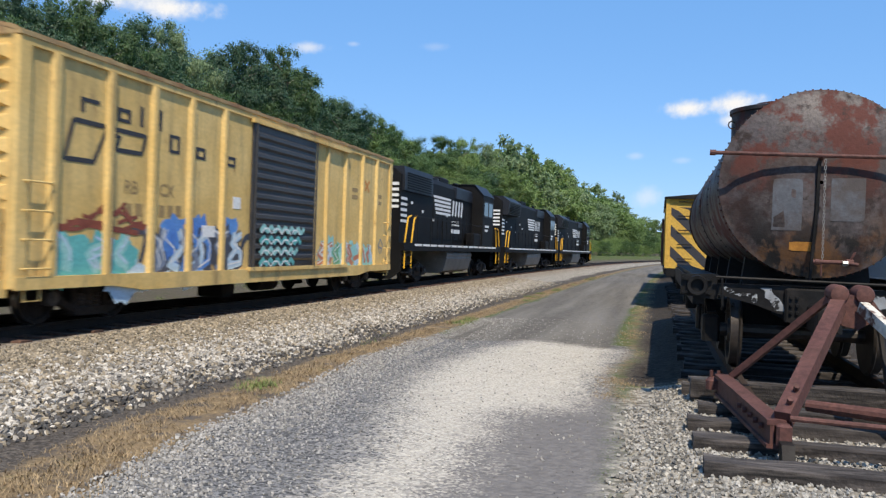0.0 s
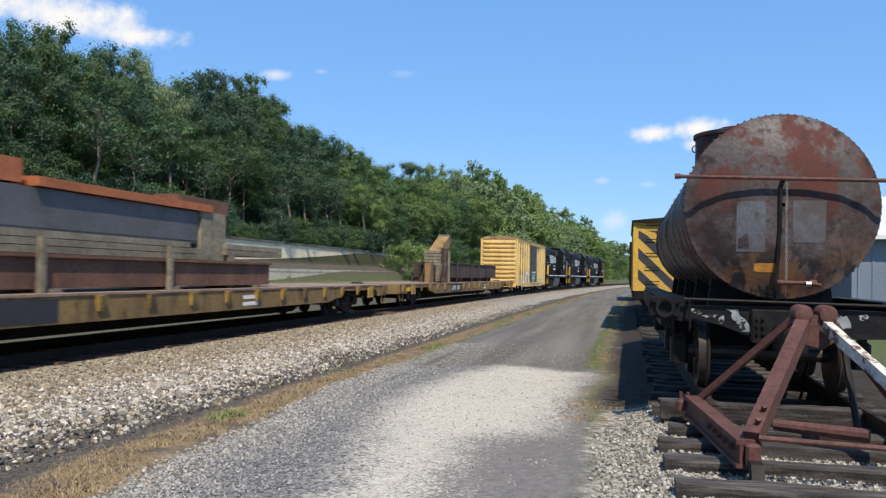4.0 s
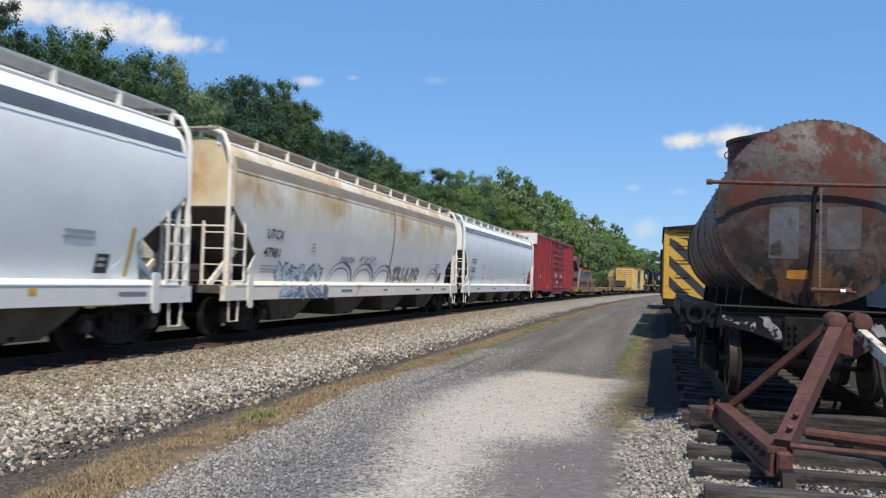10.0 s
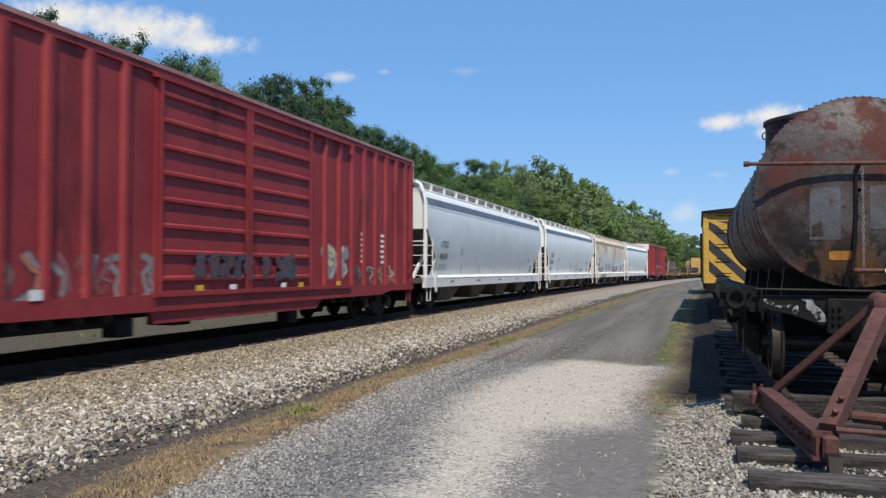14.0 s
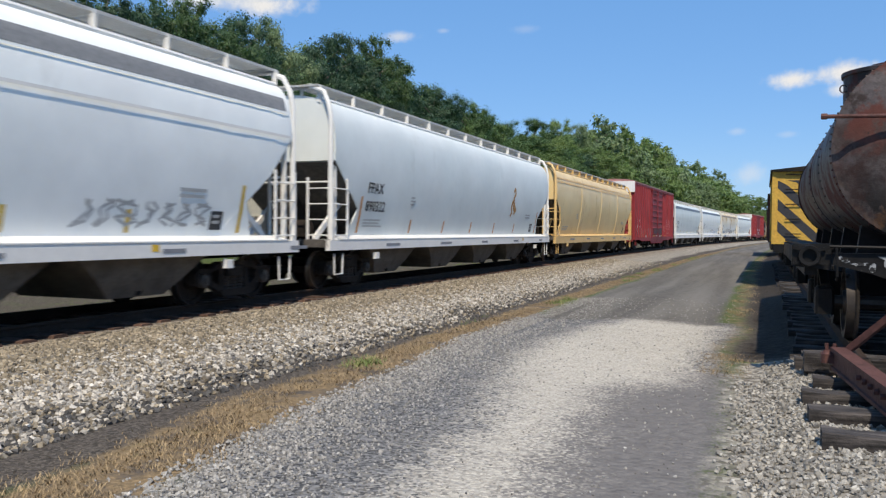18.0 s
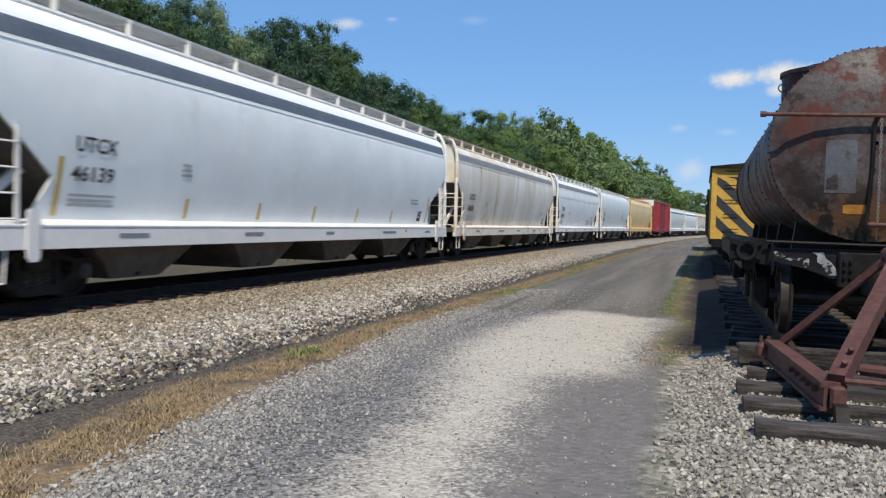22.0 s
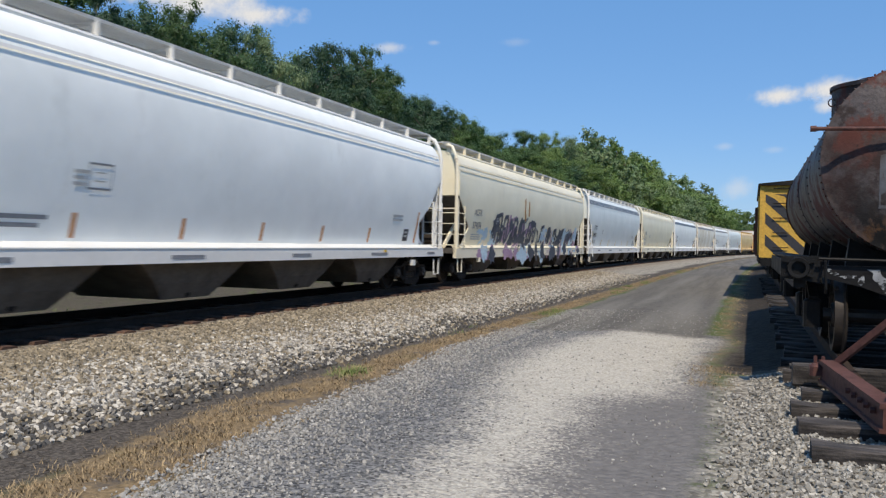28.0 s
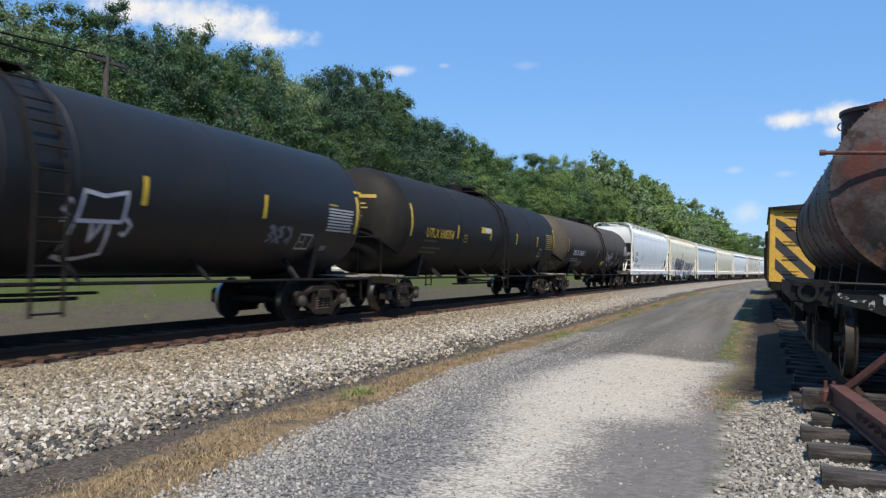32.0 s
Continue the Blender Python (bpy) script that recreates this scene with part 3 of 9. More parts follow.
def spray(parent, xf, y0, y1, z0, z1, materials, seed, count=14, name="graffiti"):
    """Sprayed paint: overlapping irregular patches and strokes lying on the side, one mesh a colour. xf(z): the side's surface."""
    r = random.Random(seed)
    for mi, m in enumerate(materials):
        mb = MB()
        for _ in range(count):
            cy, cz = r.uniform(y0, y1), r.uniform(z0, z1)
            lift = 0.005 + 0.0015 * mi + r.uniform(0, 0.001)
            if r.random() < 0.5:
                o = blob(cy, cz, r.uniform(0.15, 0.45), r.uniform(0.15, 0.42), r)
                c = (xf(cz) + lift, cy, cz)
                n = len(o)
                mb.add([c] + [(xf(q) + lift, p, q) for p, q in o], [(0, 1 + i, 1 + (i + 1) % n) for i in range(n)])
            else:
                pts = []
                a = r.uniform(0, 6.28)
                p, q = cy, cz
                for _k in range(7):
                    pts.append((p, q))
                    a += r.uniform(-0.9, 0.9)
                    p, q = p + math.cos(a) * 0.14, min(z1 + 0.1, max(z0 - 0.1, q + math.sin(a) * 0.17))
                wd = r.uniform(0.035, 0.07)
                vs = []
                for i, (p, q) in enumerate(pts):
                    d = Vector((pts[min(i + 1, 6)][0] - pts[max(i - 1, 0)][0], pts[min(i + 1, 6)][1] - pts[max(i - 1, 0)][1]))
                    d = d.normalized() if d.length > 1e-6 else Vector((1, 0))
                    for sg in (-1, 1):
                        pp, qq = p - d.y * wd * sg, q + d.x * wd * sg
                        vs.append((xf(qq) + lift, pp, qq))
                mb.add(vs, [(2 * i, 2 * i + 2, 2 * i + 3, 2 * i + 1) for i in range(6)])
        tagged(part(name, mb, m, parent, smooth=0), kind="stuff")


def strokes(parent, xf, pts_list, width, material, name="graffiti", lift=0.006):
    mb = MB()
    for raw in pts_list:
        pts = []
        for a, b in zip(raw, raw[1:]):
            k = max(1, int(math.hypot(b[0] - a[0], b[1] - a[1]) / 0.09))
            pts += [(a[0] + (b[0] - a[0]) * i / k, a[1] + (b[1] - a[1]) * i / k) for i in range(k)]
        pts.append(raw[-1])
        vs = []
        n = len(pts)
        for i, (p, q) in enumerate(pts):
            a, b = pts[max(i - 1, 0)], pts[min(i + 1, n - 1)]
            d = Vector((b[0] - a[0], b[1] - a[1])).normalized()
            for sg in (-1, 1):
                pp, qq = p - d.y * width / 2 * sg, q + d.x * width / 2 * sg
                vs.append((xf(qq) + lift, pp, qq))
        mb.add(vs, [(2 * i, 2 * i + 2, 2 * i + 3, 2 * i + 1) for i in range(n - 1)])
    return tagged(part(name, mb, material, parent, smooth=0), kind="stuff")


def lettershapes(parent, xf, y0, y1, z0, z1, count, fills, edge, shine, seed, wide=0.17):
    """Sprayed lettering nobody can read: fat bent strokes with an edge colour round them and thin shine lines."""
    r = random.Random(seed)
    step = (y1 - y0) / count
    groups = [[] for _ in fills]
    edges, glints = [], []
    for i in range(count):
        c = y0 + step * (i + 0.5)
        for _ in range(2):
            a = r.uniform(-0.5, 0.5) * step
            pts = [(c + a, z0 + r.uniform(0.05, 0.2) * (z1 - z0))]
            for k in range(1, 5):
                pts.append((c + r.uniform(-0.55, 0.55) * step, z0 + (z1 - z0) * min(0.95, 0.1 + 0.22 * k + r.uniform(-0.1, 0.1))))
            groups[r.randrange(len(fills))].append(pts)
            edges.append(pts)
            if r.random() < 0.7:
                glints.append([(p + wide * 0.2, q + 0.03) for p, q in pts[r.randrange(2):]])
    strokes(parent, xf, edges, wide * 1.5, edge, lift=0.005)
    for k, g in enumerate(groups):
        if g:
            strokes(parent, xf, g, wide, fills[k], lift=0.007 + 0.001 * k)
    strokes(parent, xf, glints, wide * 0.22, shine, lift=0.012)


CARS = []


def car(name, label, category, front, rear):
    """A rail vehicle whose couplers meet its neighbours at front and rear along the line at the start."""
    ob = thing(name, label, category)
    ob["start"] = (front + rear) / 2
    CARS.append(ob)
    return ob, front - rear


def grown(ob, ky, kz):
    """Stretch a car's own parts along it and upwards; its trucks and couplers keep their size."""
    shared = [me for me in TRUCK_CACHE.values()]
    for ch in list(ob.children):
        if ch.data in shared:
            ch.location.y *= ky
            continue
        for q in [ch] + list(ch.children):
            q.data.transform(Matrix.Diagonal((1, ky, kz, 1)))


# ---------------------------------------------------------------- boxcars
def boxcar(front, rear, label, paint, roof_mat, eave, door_mat, ribs, double_door=False, end_ribs=10, door_y=(-1.5, 1.55), low=0.86):
    ob, length = car("boxcar", label, "boxcar", front, rear)
    h, w = length / 2 - 0.75, 1.42
    part("body", MB().box(-w, w, -h, h, low + 0.12, eave), paint, ob, smooth=0)
    # roof, slightly peaked, with cross ribs and an eave
    mb = MB()
    mb.prism([(-w - 0.07, eave - 0.02), (w + 0.07, eave - 0.02), (w + 0.07, eave + 0.05), (0.9, eave + 0.17), (0, eave + 0.22), (-0.9, eave + 0.17), (-w - 0.07, eave + 0.05)], "y", -h - 0.03, h + 0.03)
    part("roof", mb, roof_mat, ob, smooth=0)
    n = int(2 * h / 0.95)
    for i in range(n + 1):
        y = -h + 2 * h * i / n
        part("roof_rib", MB().prism([(-w + 0.04, eave + 0.04), (-0.9, eave + 0.15), (0, eave + 0.2), (0.9, eave + 0.15), (w - 0.04, eave + 0.04), (w - 0.04, eave + 0.10), (0.9, eave + 0.20), (0, eave + 0.25), (-0.9, eave + 0.20), (-w + 0.04, eave + 0.10)], "y", y - 0.035, y + 0.035), roof_mat, ob, smooth=0)
    # side posts
    for y in ribs:
        post = MB().prism([(y - 0.1, w), (y - 0.055, w + 0.075), (y + 0.055, w + 0.075), (y + 0.1, w)], "z", low + 0.15, eave - 0.12)
        post.v = [(b, a, c) for a, b, c in post.v]
        part("side_post", post, paint, ob, smooth=0)
        post = MB().prism([(y - 0.1, w), (y - 0.055, w + 0.075), (y + 0.055, w + 0.075), (y + 0.1, w)], "z", low + 0.15, eave - 0.12)
        post.v = [(-b, a, c) for a, b, c in post.v]
        part("side_post", post, paint, ob, smooth=0)
    # eave plate and side sill
    for sx in (-1, 1):
        mb = MB()
        mb.box(min(sx * w, sx * (w + 0.05)), max(sx * w, sx * (w + 0.05)), -h, h, eave - 0.13, eave - 0.02)
        part("eave_plate", mb, paint, ob, smooth=0)
        poly = [(-h, low + 0.16), (-h, low - 0.02), (-h + 2.0, low - 0.02), (-h + 2.8, low - 0.12), (h - 2.8, low - 0.12), (h - 2.0, low - 0.02), (h, low - 0.02), (h, low + 0.16)]
        part("side_sill", MB().prism(poly, "x", sx * (w + 0.045) - 0.03, sx * (w + 0.045) + 0.03), paint, ob, smooth=0)
        if double_door:
            a, b = door_y
            part("deep_sill", MB().prism([(a - 0.2, low + 0.02), (a, low - 0.33), (b + 0.4, low - 0.33), (b + 0.9, low + 0.02)], "x", sx * w - 0.03, sx * w + 0.03), paint, ob, smooth=0)
            for y in np.arange(-h + 3.6, h - 3.4, 0.62):
                if not a - 0.4 < y < b + 1.0:
                    part("cross_bearer", MB().loft([[(sx * 0.3, y - 0.05, low - 0.3), (sx * 0.3, y + 0.05, low - 0.3), (sx * 0.3, y + 0.05, low), (sx * 0.3, y - 0.05, low)], [(sx * (w - 0.02), y - 0.09, low - 0.24), (sx * (w - 0.02), y + 0.09, low - 0.24), (sx * (w - 0.02), y + 0.09, low), (sx * (w - 0.02), y - 0.09, low)]]), M_TRUCK, ob, smooth=0)
            part("brake_pipe", MB().rod((sx * 1.2, -h + 3, low - 0.27), (sx * 1.2, a - 0.3, low - 0.27), 0.07, 8), M_BLACK, ob)
            for y, z0, z1 in ((a - 0.6, 0.30, 0.62), (2.2, 0.20, 0.5)):
                part("hanging_box", MB().cbox(min(sx * 1.05, sx * 1.38), max(sx * 1.05, sx * 1.38), y - 0.22, y + 0.22, z0, z1, 0.05), M_BLACK, ob)
    # corner posts
    for sx in (-1, 1):
        for sy in (-1, 1):
            part("corner_post", MB().cbox(min(sx * (w - 0.1), sx * (w + 0.05)), max(sx * (w - 0.1), sx * (w + 0.05)), min(sy * (h - 0.22), sy * (h + 0.03)), max(sy * (h - 0.22), sy * (h + 0.03)), low, eave - 0.02, 0.02), paint, ob)
    # ends with pressed ribs
    for sy in (-1, 1):
        for i in range(end_ribs):
            z = low + 0.35 + (eave - low - 0.6) * i / (end_ribs - 1)
            rib = MB().loft([[(-w + 0.12 + 0.1 * k, sy * (h + 0.09 * k * (k < 2)), z + a * (0.11 if end_ribs > 8 else 0.17) * (1 - 0.45 * min(k, 1))) for k, a in ((0, -1), (1, -1), (1, 1), (0, 1))],
                             [(w - 0.12 - 0.1 * k, sy * (h + 0.09 * k), z + a * (0.11 if end_ribs > 8 else 0.17) * (1 - 0.45 * min(k, 1))) for k, a in ((0, -1), (1, -1), (1, 1), (0, 1))]])
            part("end_rib", rib, paint, ob, smooth=0)
        ladder(ob, sy * (h + 0.12), 0.85, 1.3, low, low + 1.2, 4, paint, axis="x")
        part("end_beam", MB().box(-1.35, 1.35, min(sy * h, sy * (h + 0.2)), max(sy * h, sy * (h + 0.2)), low - 0.12, low + 0.12), paint, ob, smooth=0)
        coupler(ob, sy * (length / 2 - 0.5), sy)
        truck(ob, sy * (h - 2.0))
        for sx in (-1, 1):
            stirrup(ob, sx * (w + 0.02), sy * (h - 0.35), paint)
            ladder(ob, sx * (w + 0.1), sy * (h - 0.62), sy * (h - 0.12), low + 0.15, low + 1.75, 4, paint, rails=False)
    # doors
    doors = [door_y] if not double_door else [(door_y[0], (door_y[0] + door_y[1]) / 2 + 0.03), ((door_y[0] + door_y[1]) / 2 + 0.07, door_y[1])]
    for sx in (-1, 1):
        for a, b in doors:
            d = part("door", MB().box(min(sx * w, sx * (w + 0.05)), max(sx * w, sx * (w + 0.05)), a, b, low + 0.2, eave - 0.18), door_mat, ob, smooth=0)
            nrib = 8 if double_door else 13
            for i in range(nrib):
                z = low + 0.42 + (eave - low - 0.85) * i / (nrib - 1)
                t = 0.06 if double_door else 0.085
                part("door_rib", MB().loft([[(sx * (w + 0.05), a + 0.08, z - t), (sx * (w + 0.1), a + 0.14, z - t * 0.4), (sx * (w + 0.1), a + 0.14, z + t * 0.4), (sx * (w + 0.05), a + 0.08, z + t)],
                                            [(sx * (w + 0.05), b - 0.08, z - t), (sx * (w + 0.1), b - 0.14, z - t * 0.4), (sx * (w + 0.1), b - 0.14, z + t * 0.4), (sx * (w + 0.05), b - 0.08, z + t)]]), door_mat, d, smooth=0)
            for q in (a + 0.05, b - 0.05):
                part("lock_rod", MB().rod((sx * (w + 0.11), q, low + 0.15), (sx * (w + 0.11), q, eave - 0.2), 0.022, 6), door_mat, d)
        part("door_track", MB().box(min(sx * (w + 0.02), sx * (w + 0.12)), max(sx * (w + 0.02), sx * (w + 0.12)), door_y[0] - 0.1, door_y[1] + 2.2, low + 0.12, low + 0.2), paint, ob, smooth=0)
        part("door_top_track", MB().box(min(sx * (w + 0.02), sx * (w + 0.12)), max(sx * (w + 0.02), sx * (w + 0.12)), door_y[0] - 0.1, door_y[1] + 2.2, eave - 0.2, eave - 0.12), paint, ob, smooth=0)
    # underframe
    mb = MB()
    mb.box(-0.3, 0.3, -h - 0.2, h + 0.2, low - (0.3 if double_door else 0.15), low + 0.1)
    for y in np.linspace(-h + 1, h - 1, 9):
        mb.box(-w + 0.1, w - 0.1, y - 0.06, y + 0.06, low - 0.05, low + 0.12)
    mb.rod((0.7, 0.2, low - 0.2), (0.7, 1.1, low - 0.2), 0.2, 12)
    mb.box(0.3, 0.9, -1.5, -1.0, low - 0.45, low)
    part("underframe", mb, M_BLACK, ob, smooth=0)
    return ob, h, w


M_RBOX = mat("faded_yellow_paint", (0.66, 0.43, 0.135, 1), (0.74, 0.52, 0.20, 1), 0.65, 0, 0.7, 0.12, 25, 0.08,
             wear=[((0.22, 0.09, 0.035, 1), 0.62, 0.72, 2.2, (1, 1, 0.35), 0.9), ((0.40, 0.28, 0.12, 1), 0.5, 0.75, 1.1, (2, 2, 0.3), 0.8)])
M_RROOF = mat("rusted_roof", (0.42, 0.30, 0.14, 1), (0.24, 0.12, 0.06, 1), 0.9, 0, 1.2, 0.3)
M_BDOOR = mat("black_door_paint", (0.035, 0.035, 0.037, 1), (0.055, 0.052, 0.05, 1), 0.5, 0, 1.0, 0.1, wear=((0.2, 0.09, 0.04, 1), 0.66, 0.74, 2.5, (1, 1, 0.5), 0.9))
M_RED = mat("boxcar_red_paint", (0.245, 0.028, 0.033, 1), (0.30, 0.042, 0.045, 1), 0.6, 0, 0.6, 0.10, 25, 0.06, spec=0.25,
            wear=[((0.075, 0.022, 0.021, 1), 0.55, 0.75, 0.8, (1.5, 1.5, 0.4), 0.75)])
M_FADED = mat("worn_off_lettering", (0.30, 0.20, 0.085, 1), (0.36, 0.24, 0.10, 1), 0.7)
M_REDEAVE = mat("weathered_red_roof", (0.34, 0.13, 0.12, 1), (0.42, 0.24, 0.22, 1), 0.7, 0, 1.0, 0.1)
M_SOOT = mat("sooty_red_spray", (0.11, 0.06, 0.058, 1), (0.15, 0.075, 0.07, 1), 0.8)
M_ENDWHITE = mat("white_end_paint", (0.80, 0.79, 0.77, 1), (0.74, 0.73, 0.71, 1), 0.6, 0, 1.0, 0.05, 20, 0.03)
M_TEAL = mat("teal_spray", (0.10, 0.42, 0.42, 1), (0.14, 0.50, 0.46, 1), 0.6)
M_PALETEAL = mat("pale_teal_spray", (0.25, 0.55, 0.52, 1), (0.34, 0.62, 0.58, 1), 0.6)
M_CREAMSPRAY = mat("cream_spray", (0.62, 0.55, 0.30, 1), (0.66, 0.62, 0.50, 1), 0.6)
M_SLATE = mat("slate_spray", (0.14, 0.18, 0.26, 1), (0.22, 0.27, 0.36, 1), 0.6)
M_BLUE = mat("blue_spray", (0.06, 0.19, 0.55, 1), (0.12, 0.32, 0.66, 1), 0.6)
M_PALEBLUE = mat("pale_blue_spray", (0.42, 0.58, 0.72, 1), (0.55, 0.68, 0.75, 1), 0.6)
M_DARKSPRAY = mat("dark_spray", (0.04, 0.045, 0.06, 1), (0.08, 0.09, 0.12, 1), 0.6)
M_BROWNSPRAY = mat("red_brown_spray", (0.30, 0.075, 0.04, 1), (0.20, 0.05, 0.03, 1), 0.6)
M_GREENSPRAY = mat("green_spray", (0.12, 0.34, 0.16, 1), (0.16, 0.42, 0.25, 1), 0.6)
M_PURPLE = mat("violet_spray", (0.36, 0.22, 0.34, 1), (0.45, 0.30, 0.40, 1), 0.6)
M_DULLGREY = mat("dull_grey_spray", (0.24, 0.24, 0.25, 1), (0.32, 0.31, 0.31, 1), 0.7)
M_DULLRED = mat("dull_red_spray", (0.30, 0.17, 0.14, 1), (0.24, 0.14, 0.12, 1), 0.7)
M_DULLGREEN = mat("dull_green_spray", (0.34, 0.36, 0.16, 1), (0.30, 0.30, 0.15, 1), 0.7)
M_SALMON = mat("salmon_spray", (0.55, 0.22, 0.13, 1), (0.45, 0.16, 0.10, 1), 0.6)


def yellow_boxcar(front, rear):
    side = [-7.1, -5.9, -4.78, -3.64, -2.48, 2.65, 3.9, 5.2, 6.4]
    mid, half = (front + rear) / 2, (front - rear) / 2 / 1.036
    ob, h, w = boxcar(mid + half, mid - half, "faded yellow ribbed boxcar with a black door and graffiti", M_RBOX, M_RROOF, 4.05, M_BDOOR, side, door_y=(-1.35, 1.85), low=0.60)
    face = lambda z: w + 0.003
    # emblem: plain shapes in black
    x = w + 0.004
    marks = ((-6.56, 3.20, 0.42, 0.22), (-5.72, 3.19, 0.34, 0.22), (-5.14, 3.18, 0.09, 0.34), (-4.62, 3.19, 0.09, 0.36), (-4.30, 2.86, 0.32, 0.32), (-3.45, 2.85, 0.32, 0.22), (-2.36, 2.83, 0.36, 0.20))
    for i, (y, z, wd, ht) in enumerate(marks):
        mb = MB()
        mb.box(x, x + 0.004, y, y + 0.085, z, z + ht)
        if wd > 0.1:
            mb.box(x, x + 0.004, y + 0.086, y + wd, z + ht - 0.06, z + ht)
            if i > 0:
                mb.box(x, x + 0.004, y + wd - 0.075, y + wd, z, z + ht - 0.061)
                mb.box(x, x + 0.004, y + 0.086, y + wd - 0.076, z, z + 0.055)
        part("emblem", mb, M_INK, ob, "plain black emblem shape", smooth=0)
    strokes(ob, lambda z: w + 0.002, [[(-6.70, 3.06), (-6.88, 2.47), (-6.25, 2.48), (-5.97, 3.0)], [(-6.70, 3.06), (-4.97, 3.04), (-5.08, 2.74), (-5.74, 2.73), (-5.64, 2.94), (-6.0, 2.96)]], 0.075, M_INK, "emblem")
    lettering("RB", 0.31, on_side(w + 0.004, -5.5, 2.06), M_FADED, ob, "faded_marking", 1.0)
    lettering("CX", 0.31, on_side(w + 0.004, -4.55, 2.08), M_FADED, ob, "faded_marking", 1.0)
    for i, y in enumerate((-5.45, -5.2, -4.55, -4.3, -4.05)):
        part("faded_marking", MB().box(w + 0.002, w + 0.005, y, y + 0.17, 1.70 + 0.01 * i, 1.90 + 0.01 * i), M_FADED, ob, smooth=0)
    bars(ob, w + 0.002, 4.45, 2.95, 2, 0.5, 0.4, M_FADED, 5)
    strokes(ob, face, [[(5.42, 2.92), (5.82, 3.24)], [(5.42, 3.24), (5.82, 2.92)]], 0.09, M_ORANGE, "emblem")
    bars(ob, w + 0.002, 6.6, 2.9, 2, 0.4, 0.4, M_FADED, 7)
    part("placard", MB().box(w, w + 0.008, -2.05, -1.75, 2.0, 2.24), M_WHITE, ob)
    part("placard", MB().box(w, w + 0.016, -3.18, -2.72, 1.40, 1.62), M_WHITE, ob)
    rs = random.Random(12)
    strokes(ob, face, [[(y + 0.22 * k, 1.45 + 0.42 * math.exp(-((y + 6.1) / 0.55) ** 2) * rs.uniform(0.5, 1.1) + rs.uniform(-0.07, 0.07)) for k in range(4)] for y in np.linspace(-6.95, -5.3, 11)], 0.06, M_BROWNSPRAY)
    strokes(ob, face, [[(-6.95, 1.42), (-6.6, 1.55), (-6.1, 1.5), (-5.6, 1.46), (-5.1, 1.42)]], 0.09, M_BROWNSPRAY)
    spray(ob, face, -6.9, -5.35, 0.85, 1.15, [M_TEAL], 11, 18)
    lettershapes(ob, face, -7.0, -5.1, 0.75, 1.38, 3, [M_TEAL, M_PALETEAL], M_TEAL, M_PALEBLUE, 16, 0.2)
    spray(ob, face, -5.1, -1.6, 0.7, 1.35, [M_DARKSPRAY], 13, 30)
    spray(ob, face, -4.6, -1.6, 1.3, 1.6, [M_BLUE], 18, 10)
    spray(ob, face, -5.8, -3.4, 0.62, 0.8, [M_PALEBLUE], 19, 12)
    lettershapes(ob, face, -4.9, -1.7, 0.68, 1.55, 6, [M_BLUE, M_PALEBLUE, M_SLATE], M_DARKSPRAY, M_WHITE, 17, 0.15)
    door_face = lambda z: w + 0.105
    for k in range(4):
        z = 1.62 - 0.24 * k
        strokes(ob, door_face, [[(-1.05 + 0.17 * i, z + (0.07 if i % 2 else -0.05)) for i in range(14 - k)]], 0.11, M_TEAL if k % 2 else M_PALETEAL)
        strokes(ob, door_face, [[(-1.0 + 0.16 * i, z - 0.03 + (0.05 if i % 3 else -0.06)) for i in range(13 - k)]], 0.035, M_WHITE, lift=0.009)
    spray(ob, face, 2.2, 5.9, 0.8, 1.3, [M_PALETEAL], 15, 16)
    lettershapes(ob, face, 2.15, 6.2, 0.75, 1.38, 8, [M_GREENSPRAY, M_SALMON, M_PALEBLUE], M_PALETEAL, M_WHITE, 20, 0.14)
    strokes(ob, face, [[(6.9, 1.1), (6.75, 1.35), (6.95, 1.55), (7.15, 1.35), (7.0, 1.1)], [(6.85, 1.3), (7.1, 1.25)]], 0.05, M_GREYTXT)
    grown(ob, 1.036, 1.036)
    return ob


